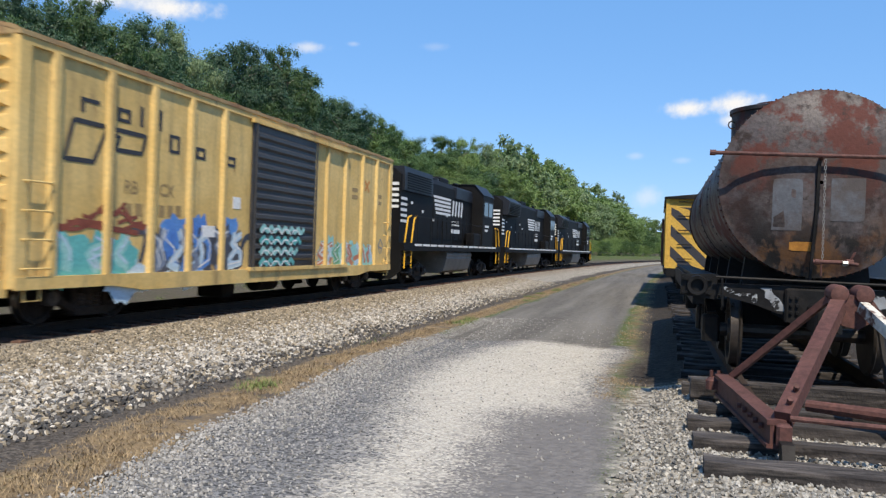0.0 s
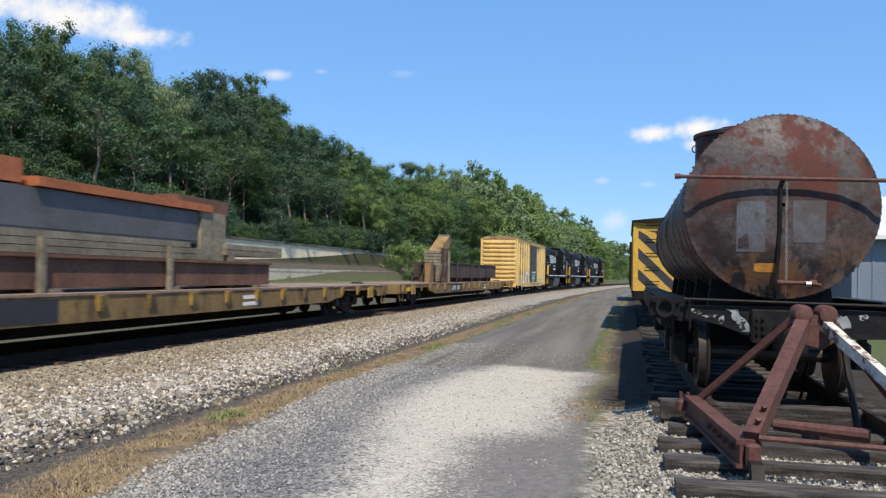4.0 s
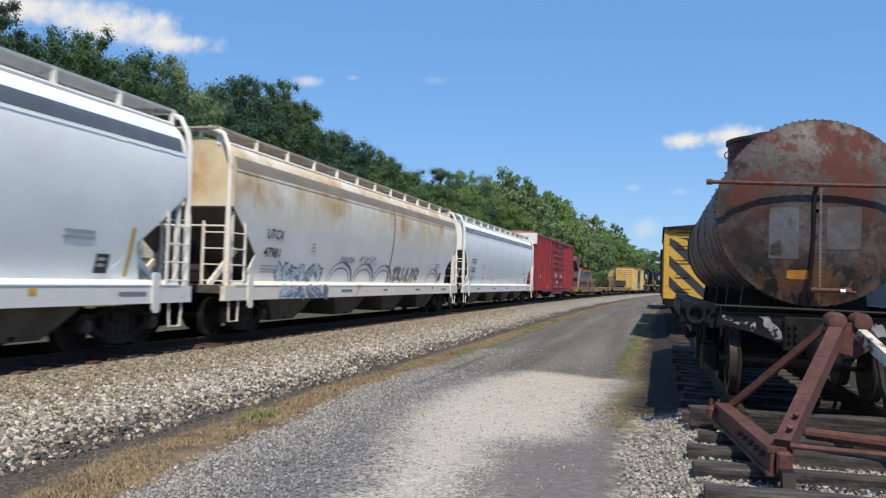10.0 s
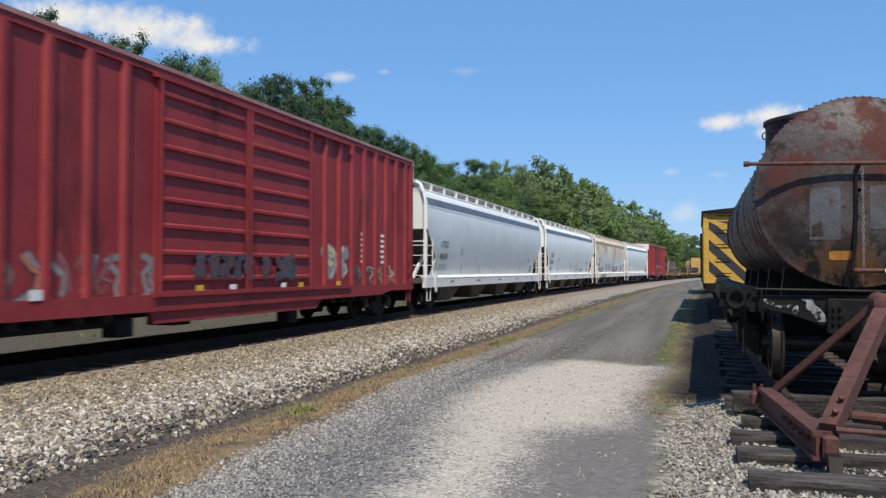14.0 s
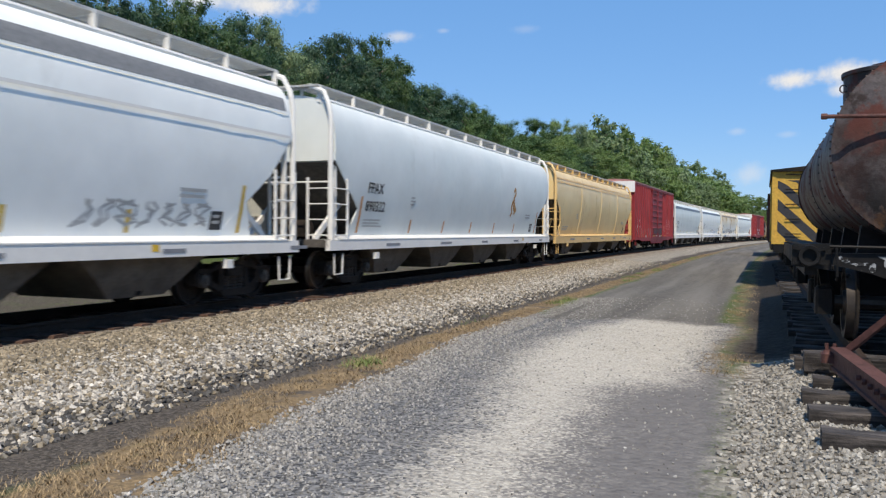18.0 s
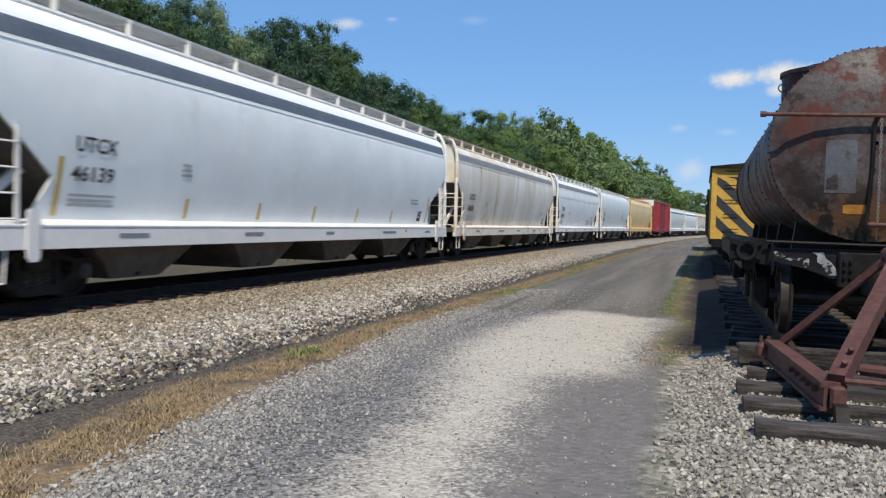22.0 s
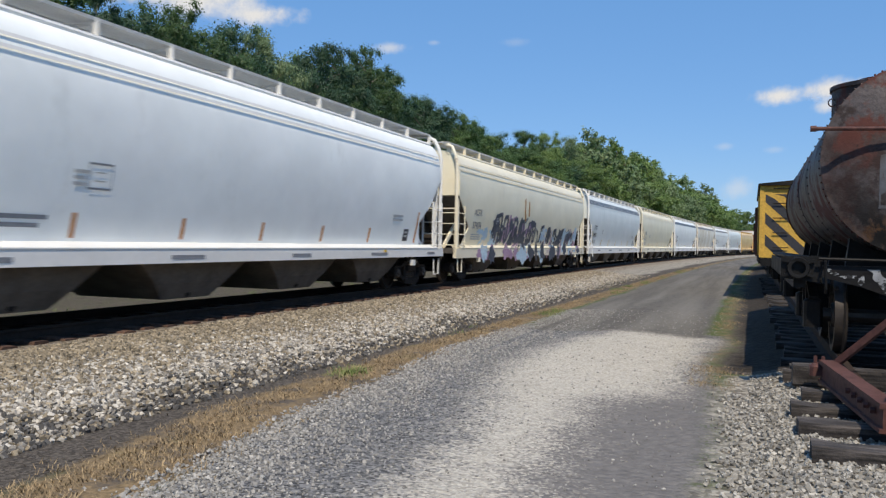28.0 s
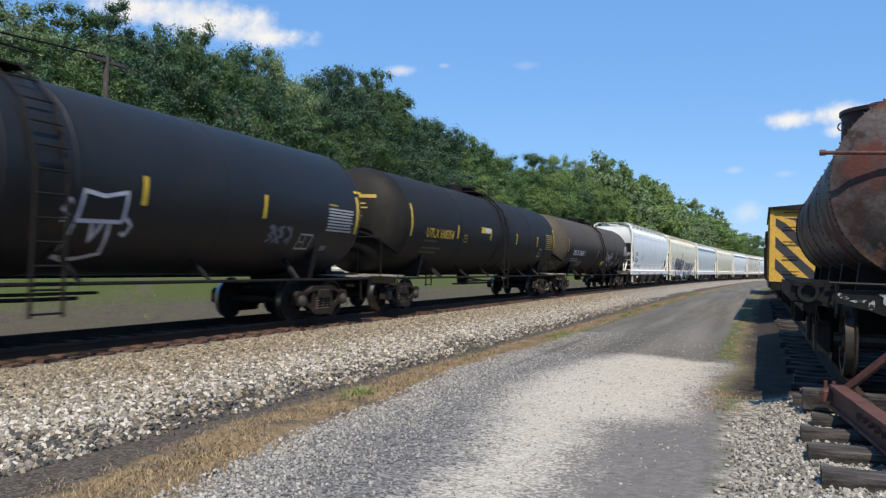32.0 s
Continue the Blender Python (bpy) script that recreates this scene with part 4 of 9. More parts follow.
def red_boxcar(front, rear, label, seed):
    length = front - rear
    h = length / 2 - 0.75
    side = [v for v in np.arange(-h + (0.5 if seed == 1 else 0.75), h - 0.3, 0.8) if not -3.05 < v < 3.05]
    ob, h, w = boxcar(front, rear, label, M_RED, M_REDEAVE, 4.80, M_RED, side, double_door=True, door_y=(-2.8, 2.8), end_ribs=8, low=0.80)
    face = lambda z: w + 0.11
    wall = lambda z: w + 0.003
    for sy in (-1, 1):
        part("end_panel", MB().box(-1.44, 1.44, min(sy * (h + 0.01), sy * (h + 0.125)), max(sy * (h + 0.01), sy * (h + 0.125)), 4.10, 4.86), M_ENDWHITE, ob, "pale upper end panel", smooth=0)
    if seed == 1:
        lettershapes(ob, face, -2.2, -0.55, 1.75, 2.15, 6, [M_WHITE], M_ENDWHITE, M_WHITE, 41, 0.04)
        lettershapes(ob, face, 0.85, 2.3, 1.75, 2.08, 6, [M_WHITE], M_ENDWHITE, M_WHITE, 42, 0.035)
        lettershapes(ob, wall, 3.5, 6.4, 1.0, 1.6, 5, [M_SOOT], M_SOOT, M_SOOT, 43, 0.06)
        bars(ob, w + 0.106, -1.0, 1.55, 2, 1.0, 0.28, M_WHITE, 21)
        bars(ob, w + 0.003, 4.9, 2.2, 5, 0.4, 0.8, M_WHITE, 22)
        bars(ob, w + 0.003, 5.8, 2.2, 3, 0.4, 0.35, M_WHITE, 23)
        strokes(ob, lambda z: w + 0.002, [[(5.28 + 0.16 * math.sin(k * math.pi / 8), 3.35 + 0.28 * math.cos(k * math.pi / 8)) for k in range(17)], [(5.28, 3.15), (5.28, 3.55)]], 0.07, mat("old_gold_emblem", (0.46, 0.31, 0.13, 1)), "emblem")
        for text, y, z in (("CI", -9.23, 2.04), ("BX", -8.46, 2.04), ("150", -9.25, 1.66)):
            lettering(text, 0.31, on_side(w + 0.004, y, z), M_WHITE, ob, "reporting_mark")
        bars(ob, w + 0.003, -8.46, 1.88, 1, 0.6, 0.38, M_WHITE, 24)
        bars(ob, w + 0.003, -9.2, 1.5, 2, 0.4, 0.16, M_WHITE, 26)
        bars(ob, w + 0.003, -8.46, 1.5, 2, 0.5, 0.16, M_WHITE, 27)
        strokes(ob, wall, [[(-6.9, 2.15), (-6.9, 2.35), (-6.7, 2.35), (-6.7, 2.15), (-6.9, 2.15)], [(-6.85, 2.25), (-6.75, 2.25)]], 0.03, M_WHITE, "marking")
        strokes(ob, wall, [[(-7.75, 1.6), (-7.6, 1.85), (-7.75, 2.0), (-7.55, 2.15)], [(-7.8, 1.72), (-7.45, 1.72)]], 0.04, M_FAINT)
        part("placard", MB().box(w, w + 0.006, -9.4, -9.0, 0.98, 1.30), M_YELLOW, ob)
    else:
        for text, y, z in (("CI", -8.87, 2.02), ("BX", -8.10, 2.02), ("150", -8.92, 1.62), ("534", -8.12, 1.62)):
            lettering(text, 0.31, on_side(w + 0.004, y, z), M_WHITE, ob, "reporting_mark")
        bars(ob, w + 0.003, -8.9, 1.5, 2, 0.4, 0.16, M_WHITE, 31)
        bars(ob, w + 0.003, -8.1, 1.5, 2, 0.5, 0.16, M_WHITE, 30)
        strokes(ob, wall, [[(-6.72, 2.1), (-6.72, 2.32), (-6.52, 2.32), (-6.52, 2.1), (-6.72, 2.1)], [(-6.68, 2.2), (-6.56, 2.2)]], 0.03, M_WHITE, "marking")
        bars(ob, w + 0.003, 5.9, 2.4, 6, 0.35, 0.9, M_WHITE, 32)
        bars(ob, w + 0.003, 7.3, 2.4, 6, 0.35, 0.9, M_WHITE, 33)
        lettershapes(ob, wall, -8.7, -5.2, 0.85, 1.65, 7, [M_DULLGREY, M_BROWNSPRAY, M_SALMON], M_DARKSPRAY, M_DULLRED, 34, 0.1)
        lettershapes(ob, wall, -5.1, -2.6, 0.85, 1.65, 5, [M_DULLGREY, M_RED], M_DULLRED, M_DULLGREY, 38, 0.08)
        lettershapes(ob, face, -1.8, 0.2, 1.15, 1.68, 5, [M_DARKSPRAY], M_DARKSPRAY, M_BROWNSPRAY, 35, 0.1)
        lettershapes(ob, face, 0.55, 2.0, 1.15, 1.68, 3, [M_DARKSPRAY], M_DARKSPRAY, M_BROWNSPRAY, 39, 0.12)
        lettershapes(ob, wall, 3.6, 5.0, 1.1, 2.0, 2, [M_CREAMSPRAY, M_DULLGREY], M_DULLGREY, M_CREAMSPRAY, 36, 0.2)
        lettershapes(ob, wall, 5.4, 8.4, 0.95, 1.5, 6, [M_SALMON, M_DARKSPRAY], M_BROWNSPRAY, M_CREAMSPRAY, 37, 0.1)
    for y in (-1.7, -0.6, 1.4, 2.2, 4.2, -5.5):
        part("placard", MB().box(w + 0.08, w + 0.09, y, y + 0.22, 0.95, 1.1), M_YELLOW if y in (-1.7, 2.2, 4.2) else M_WHITE, ob)
    return ob


# ---------------------------------------------------------------- covered hoppers
# dirt and the shade under the end slopes, both in one dark colour
M_GRIMESHADE = mat("grimy_shaded_end_sheet", (0.06, 0.053, 0.047, 1), (0.10, 0.09, 0.08, 1), 0.85, 0, 1.5, 0.2, 20, 0.15)


def hopper_half(z):
    """Half width of the curved side at height z over the rail."""
    return float(np.interp(z, (1.0, 1.3, 1.7, 2.1, 2.5, 2.9, 3.3, 3.6, 3.8, 3.97, 4.08, 4.15, 4.20), (1.13, 1.21, 1.30, 1.37, 1.425, 1.455, 1.455, 1.42, 1.37, 1.28, 1.19, 1.07, 0.9)))


def band_on(ob, name, material, y0, y1, z0, z1, lift, rows=4):
    zs = np.linspace(z0, z1, rows)
    for sx in (-1, 1):
        part(name, MB().loft([[(sx * (hopper_half(z) + lift), y0, z) for z in zs], [(sx * (hopper_half(z) + lift), y1, z) for z in zs]], caps=False, closed=False), material, ob)


def hopper(front, rear, label, paint, sill_paint, stripe=None, mark="", number="", ink=None, strips=None, seed=0, ridge=False, ribs=0, seam=None, board=None, lines=False, apron=2.78):
    ob, length = car("covered_hopper", label, "covered hopper", front, rear)
    r = random.Random(seed)
    h = length / 2 - 0.62
    hb = h - 0.25
    bulge = -0.12 if apron > 3 else 0.0
    zs = [0.0, 0.1, 0.2, 0.32, 0.44, 0.55, 0.66, 0.75, 0.82, 0.88, 0.93, 0.97, 1.0]

    def ring(y, zb):
        pts = []
        for q in zs:
            z = zb + (4.20 - zb) * q
            pts.append((hopper_half(z), y, z))
        top = [(0.55, y, 4.26), (0.0, y, 4.28), (-0.55, y, 4.26)]
        return pts + top + [(-a, b, c) for a, b, c in reversed(pts)]
    body = MB().loft([ring(-hb, apron), ring(-hb + 0.65, (apron + 1.8) / 2 + bulge), ring(-hb + 1.3, 1.8), ring(-hb + 2.2, 1.0), ring(-hb / 2, 1.0), ring(0, 1.0), ring(hb / 2, 1.0), ring(hb - 2.2, 1.0), ring(hb - 1.3, 1.8), ring(hb - 0.65, (apron + 1.8) / 2 + bulge), ring(hb, apron)])
    part("body", body, paint, ob, smooth=50)
    for i in range(ribs):
        y = -hb + 2 * hb * (i + 1) / (ribs + 1) + (1.0 if ribs == 1 else 0)
        for sx in (-1, 1):
            z_ = np.linspace(1.2, 4.1, 9)
            part("side_seam", MB().loft([[(sx * (hopper_half(z) + 0.004), y - 0.05, z) for z in z_], [(sx * (hopper_half(z) + 0.03), y, z) for z in z_], [(sx * (hopper_half(z) + 0.004), y + 0.05, z) for z in z_]], caps=False, closed=False), seam or paint, ob)
    if stripe:
        band_on(ob, "stripe", stripe, -hb + 0.15, hb - 0.15, 3.60, 3.86, 0.006, 6)
        band_on(ob, "seam_bead", paint, -hb + 0.1, hb - 0.1, 3.55, 3.59, 0.018, 3)
    if lines:
        for z in (3.67, 3.76):
            band_on(ob, "pinstripe", sill_paint, -hb + 0.15, hb - 0.15, z, z + 0.014, 0.010, 2)
    if ridge:
        for z in (3.58, 3.74) if ridge is True else (ridge,):
            band_on(ob, "ridge", sill_paint, -hb + 0.1, hb - 0.1, z, z + 0.05, 0.03, 2)
    for sx in (-1, 1):
        part("top_chord", MB().prism([(sx * 0.95, 4.12), (sx * 1.10, 4.12), (sx * 1.12, 4.16), (sx * 1.10, 4.20), (sx * 0.95, 4.20)], "y", -hb, hb), sill_paint, ob, smooth=0)
        for sy in (-1, 1):
            x = sx * 1.40
            gus = [(sy * (hb - 1.29), 1.81), (sy * (hb - 0.95), 1.12), (sy * (hb - 2.25), 1.0)]
            part("gusset", MB().loft([[(sx * (hopper_half(z) - 0.03), y, z) for y, z in gus], [(sx * (hopper_half(z) + 0.003), y, z) for y, z in gus]]), paint, ob, smooth=0)
    # side sills
    for sx in (-1, 1):
        mb = MB()
        mb.box(min(sx * 1.36, sx * 1.47), max(sx * 1.36, sx * 1.47), -h, h, 0.87 if mark == "FPAX" else 0.79, 1.10)
        mb.prism([(sx * 1.20, 1.10), (sx * 1.48, 1.10), (sx * 1.48, 1.12), (sx * 1.20, 1.20), (sx * 1.14, 1.20)], "y", -h + 0.4, h - 0.4)
        part("side_sill", mb, sill_paint, ob, smooth=0)
    for sx in (-1, 1):
        for y in (-hb + 0.8, hb - 0.9) if mark == "UTCX" else ():
            plate = [(y - 0.11, 1.30), (y - 0.07, 1.34), (y + 0.07, 1.34), (y + 0.11, 1.30), (y + 0.11, 0.68), (y + 0.06, 0.62), (y - 0.06, 0.62), (y - 0.11, 0.68)]
            part("tow_plate", MB().prism(plate, "x", sx * 1.487 - 0.014, sx * 1.487 + 0.014), sill_paint, ob, smooth=0)
        for y in (-hb + 2.0, hb - 2.0) if mark != "UTCX" else ():
            part("jack_pad", MB().box(min(sx * 1.40, sx * 1.47), max(sx * 1.40, sx * 1.49), y - 0.09, y + 0.09, 0.64, 0.79), sill_paint, ob, smooth=0)
    # ends: platform, slope supports, posts, ladders
    for sy in (-1, 1):
        part("end_platform", MB().box(-1.4, 1.4, min(sy * (h - 0.05), sy * (h - 1.2)), max(sy * (h - 0.05), sy * (h - 1.2)), 0.98, 1.10), sill_paint, ob, smooth=0)
        part("end_beam", MB().box(-1.42, 1.42, min(sy * (h - 0.08), sy * h), max(sy * (h - 0.08), sy * h), 0.94, 1.11), M_GRIMESHADE, ob, smooth=0)
        # thin dark sheet laid over the slope to carry its shade
        slope = [(sy * (hb - 2.2 + 0.012), 1.0 - 0.01), (sy * (hb - 1.3 + 0.012), 1.8 - 0.012), (sy * (hb - 0.65 + 0.012), (apron + 1.8) / 2 + bulge - 0.012), (sy * (hb + 0.008), apron - 0.03)]
        part("slope_sheet", MB().loft([[(sx * (hopper_half(z) - 0.012), y, z) for y, z in slope] for sx in (-1, 1)], caps=False, closed=False), M_GRIMESHADE, ob, "grimy sloping end sheet, darkened for the shade beneath", smooth=0)
        part("shear_plate", MB().prism([(sy * (hb - 1.8), 1.0), (sy * (hb - 0.45), 1.0), (sy * (hb - 0.12), apron - 0.08), (sy * (hb - 0.35), apron - 0.3)], "x", -0.05, 0.05), M_TRUCK, ob, smooth=0)
        for sx in (-0.9, 0.9):
            part("slope_brace", MB().bar((sx, sy * (hb - 1.15), 1.92), (sx, sy * (hb - 0.05), 1.1), 0.07, 0.12), sill_paint, ob, smooth=0)
        for sx in (-1, 1):
            x = sx * 1.40
            part("end_post", MB().pipe([(x, sy * (hb + 0.12), 1.05), (x, sy * (hb + 0.12), 3.75), (x * 0.96, sy * (hb + 0.11), 4.02), (x * 0.86, sy * (hb + 0.08), 4.30), (x * 0.6, sy * (hb + 0.06), 4.44)], 0.055, 8), sill_paint, ob)
            part("corner_post", MB().box(min(x, x - sx * 0.1), max(x, x - sx * 0.1), sy * (hb - 0.12) - 0.025, sy * (hb - 0.12) + 0.025, 1.1, apron + 0.02), sill_paint, ob, smooth=0)
            ladder(ob, sx * 1.46, sy * (hb - 0.55), sy * (hb + 0.12), 1.1, 2.45, 4, sill_paint)
            ladder(ob, sy * (hb + 0.14), sx * 0.85, sx * 1.38, 1.1, 2.45, 4, sill_paint, axis="x")
            stirrup(ob, sx * 1.42, sy * (h - 0.45), sill_paint, 0.4, 0.8, 0.35)
        part("end_walkway", MB().box(-1.06, 1.06, min(sy * (hb - 0.25), sy * (hb + 0.14)), max(sy * (hb - 0.25), sy * (hb + 0.14)), 4.42, 4.46), board or M_BOARD, ob, smooth=0)
        part("cross_rail", MB().rod((-1.38, sy * (hb + 0.14), 2.35), (1.38, sy * (hb + 0.14), 2.35), 0.02, 6), sill_paint, ob)
        part("brake_rig" if sy < 0 else "air_tank", MB().rod((-0.5, sy * (hb - 0.65), 1.35), (0.4, sy * (hb - 0.65), 1.35), 0.2, 12), M_TRUCK, ob)
        coupler(ob, sy * (length / 2 - 0.5), sy)
        truck(ob, sy * (h - 1.55))
    # top: running boards, hatches
    for sx in (-1, 1):
        a, b = sx * 0.44, sx * 1.05
        e = sx * 0.012
        part("running_board", MB().prism([(a, 4.45), (a, 4.41), (a + e, 4.41), (a + e, 4.435), (b - e, 4.435), (b - e, 4.422), (b, 4.422), (b, 4.475), (b - e, 4.475), (b - e, 4.45)], "y", -hb - 0.1, hb + 0.1), board or M_BOARD, ob, smooth=0)
    nb = int(2 * hb / 1.5)
    for i in range(nb + 1):
        y = -hb + 2 * hb * i / nb
        for sx in (-1, 1):
            a, b, c, d = sx * 1.0, sx * 1.10, sx * 0.58, sx * 0.64
            part("board_bracket", MB().prism([(b, 4.07), (b, 4.45), (b - sx * 0.03, 4.45), (b - sx * 0.03, 4.398), (c, 4.398), (c, 4.24), (d, 4.24), (d, 4.36), (a, 4.36), (a, 4.10)], "y", y - 0.02, y + 0.02), sill_paint, ob, smooth=0)
    part("hatch_trough", MB().box(-0.3, 0.3, -hb + 0.7, hb - 0.7, 4.26, 4.37), sill_paint, ob, smooth=0)
    # discharge bays
    for i in range(4):
        y = (-hb + 3.6) + (2 * hb - 7.2) * i / 3
        part("discharge_bay", MB().loft([[(-1.2, y - 1.6, 1.02), (1.2, y - 1.6, 1.02), (1.2, y + 1.6, 1.02), (-1.2, y + 1.6, 1.02)],
                                         [(-1.05, y - 0.95, 0.52), (1.05, y - 0.95, 0.52), (1.05, y + 0.95, 0.52), (-1.05, y + 0.95, 0.52)],
                                         [(-0.9, y - 0.62, 0.24), (0.9, y - 0.62, 0.24), (0.9, y + 0.62, 0.24), (-0.9, y + 0.62, 0.24)]]), M_DUST, ob, smooth=0)
        part("outlet_gate", MB().rod((-0.95, y, 0.33), (0.95, y, 0.33), 0.07, 8), M_TRUCK, ob)
    part("centre_sill", MB().box(-0.2, 0.2, -h, h, 0.75, 1.0), M_BLACK, ob, smooth=0)
    # markings
    if strips:
        k = 7
        for i in range(k):
            y = -hb + 2.0 + (2 * hb - 4.0) * i / (k - 1) + (-0.58 if i == 0 else 0.58 if i == k - 1 else 0.0)
            mb = MB()
            z_ = (1.25, 1.65, 2.1) if i in (0, k - 1) else (1.25, 1.42, 1.6)
            mb.loft([[(hopper_half(z) + 0.005, y - 0.045, z) for z in z_], [(hopper_half(z) + 0.005, y + 0.045, z) for z in z_]], caps=False, closed=False)
            part("reflector", mb, strips, ob, smooth=0)
    ink = ink or M_INK
    if mark:
        y = -hb + 1.65
        k = 1.2 if mark == "FPAX" else 1.08
        lettering(mark, 0.29 * k, on_side(0, y, 2.20), ink, ob, "reporting_mark", 1.0, hopper_half)
        lettering(number, 0.29 * k, on_side(0, y - 0.02, 1.77), ink, ob, "car_number", 1.0 if mark == "FPAX" else 1.14, hopper_half)
    bars(ob, hopper_half, -hb + 1.65, 1.58, 3, 1.1, 0.22, M_FAINT, seed + 1)
    bars(ob, hopper_half, -hb + 4.2, 2.2, 3, 0.3, 0.26, M_FAINT, seed + 2)
    bars(ob, hopper_half, hb - 3.1, 1.98, 2, 0.75, 0.2, M_FAINT, seed + 3)
    band_side = np.linspace(1.30, 1.62, 4)
    part("placard", MB().loft([[(hopper_half(z) + 0.006, y, z) for z in band_side] for y in (hb - 2.25, hb - 1.92)], caps=False, closed=False), M_INK, ob, smooth=0)
    bars(ob, lambda z: hopper_half(z) + 0.004, hb - 2.2, 1.56, 2, 0.22, 0.2, M_FAINT, seed + 4)
    part("placard", MB().box(1.471, 1.475, hb - 3.9, hb - 3.74, 0.96, 1.07), M_YELLOW if strips else M_GREYTXT, ob, smooth=0)
    for i in range(5):
        bars(ob, 1.473, -hb + 2.5 + i * 3.6, 1.0, 1, r.uniform(0.5, 1.1), 0.12, M_GREYTXT, seed + 10 + i)
    return ob, hb


M_DUST = mat("dusty_brown_steel", (0.15, 0.13, 0.108, 1), (0.09, 0.078, 0.064, 1), 0.9, 0, 2.0, 0.2)
RUST = (0.50, 0.30, 0.13, 1)
DIRT = (0.36, 0.34, 0.30, 1)


def hopper_paint(name, a, b, rust=0.78, dirt=0.55, runs=(1, 1, 0.5), high=()):
    return mat(name, a, b, 0.42, 0, 0.35, 0.45, 1.5, 0.035, wear=[(DIRT, dirt, dirt + 0.4, 0.8, (0.7, 0.7, 0.3), 0.7), (RUST, rust, rust + 0.24, 1.3, runs, 0.9) + tuple(high)])


M_HWHITE = hopper_paint("white_hopper_paint", (0.88, 0.905, 0.875, 1), (0.91, 0.92, 0.89, 1), 0.74, 0.62)
M_HGREY = hopper_paint("pale_grey_hopper_paint", (0.68, 0.73, 0.71, 1), (0.74, 0.77, 0.75, 1), 0.78, 0.62)
M_HCREAM = hopper_paint("cream_hopper_paint", (0.82, 0.74, 0.54, 1), (0.86, 0.79, 0.60, 1), 0.74, 0.64)
M_HRUSTY = mat("rust_streaked_white_paint", (0.90, 0.885, 0.83, 1), (0.86, 0.84, 0.78, 1), 0.5, 0, 0.35, 0.45, 1.5, 0.035, wear=[((0.82, 0.66, 0.42, 1), 0.34, 0.60, 0.5, (0.5, 0.5, 0.5), 0.7, 2.0, 3.3), ((0.64, 0.38, 0.16, 1), 0.48, 0.64, 0.9, (0.7, 0.7, 0.6), 0.9, 2.6, 3.3), (DIRT, 0.70, 1.1, 0.8, (0.7, 0.7, 0.3), 0.7)])
M_HTAN = hopper_paint("tan_hopper_paint", (0.72, 0.50, 0.22, 1), (0.80, 0.60, 0.30, 1), 0.58, 0.72)
M_SILLW = mat("white_sill_paint", (0.78, 0.77, 0.74, 1), (0.72, 0.71, 0.68, 1), 0.5, 0, 0.8, 0.05, 20, 0.025, wear=((0.42, 0.38, 0.32, 1), 0.64, 0.85, 3, (1, 0.4, 1), 0.8))
M_SILLC = mat("cream_sill_paint", (0.80, 0.74, 0.58, 1), (0.74, 0.67, 0.52, 1), 0.5, 0, 0.8, 0.05, 20, 0.025, wear=((0.32, 0.2, 0.1, 1), 0.58, 0.72, 3, (1, 0.4, 1), 0.8))
M_SILLT = mat("tan_sill_paint", (0.74, 0.51, 0.22, 1), (0.66, 0.43, 0.17, 1), 0.5, 0, 0.8, 0.05, 20, 0.025, wear=((0.3, 0.14, 0.06, 1), 0.58, 0.72, 3, (1, 0.4, 1), 0.8))
M_SILLR = mat("rusty_sill_paint", (0.82, 0.78, 0.70, 1), (0.77, 0.71, 0.61, 1), 0.6, 0, 0.8, 0.05, 20, 0.025, wear=((0.42, 0.23, 0.10, 1), 0.58, 0.85, 2.5, (1, 0.5, 1), 0.9))
M_BOARD = mat("galvanised_walkway", (0.66, 0.66, 0.64, 1), (0.58, 0.57, 0.55, 1), 0.6, 0.1, 2.0, 0.2)
M_TANBOARD = mat("rust_stained_walkway", (0.46, 0.38, 0.30, 1), (0.56, 0.52, 0.47, 1), 0.8, 0, 1.5, 0.2)
def grating(m, colour):
    """Open steel grating: part of the daylight comes through it."""
    nt = m.node_tree
    tr = nt.nodes.new("ShaderNodeBsdfTranslucent")
    tr.inputs["Color"].default_value = colour
    mx = nt.nodes.new("ShaderNodeMixShader")
    mx.inputs[0].default_value = 0.3
    nt.links.new(nt.nodes["Principled BSDF"].outputs[0], mx.inputs[1])
    nt.links.new(tr.outputs[0], mx.inputs[2])
    nt.links.new(mx.outputs[0], nt.nodes["Material Output"].inputs["Surface"])


grating(M_BOARD, (0.72, 0.72, 0.70, 1))
grating(M_TANBOARD, (0.68, 0.64, 0.58, 1))
M_STRIPE = mat("blue_grey_stripe", (0.10, 0.12, 0.145, 1), (0.125, 0.145, 0.17, 1), 0.5, 0, 1.0, 0.02)

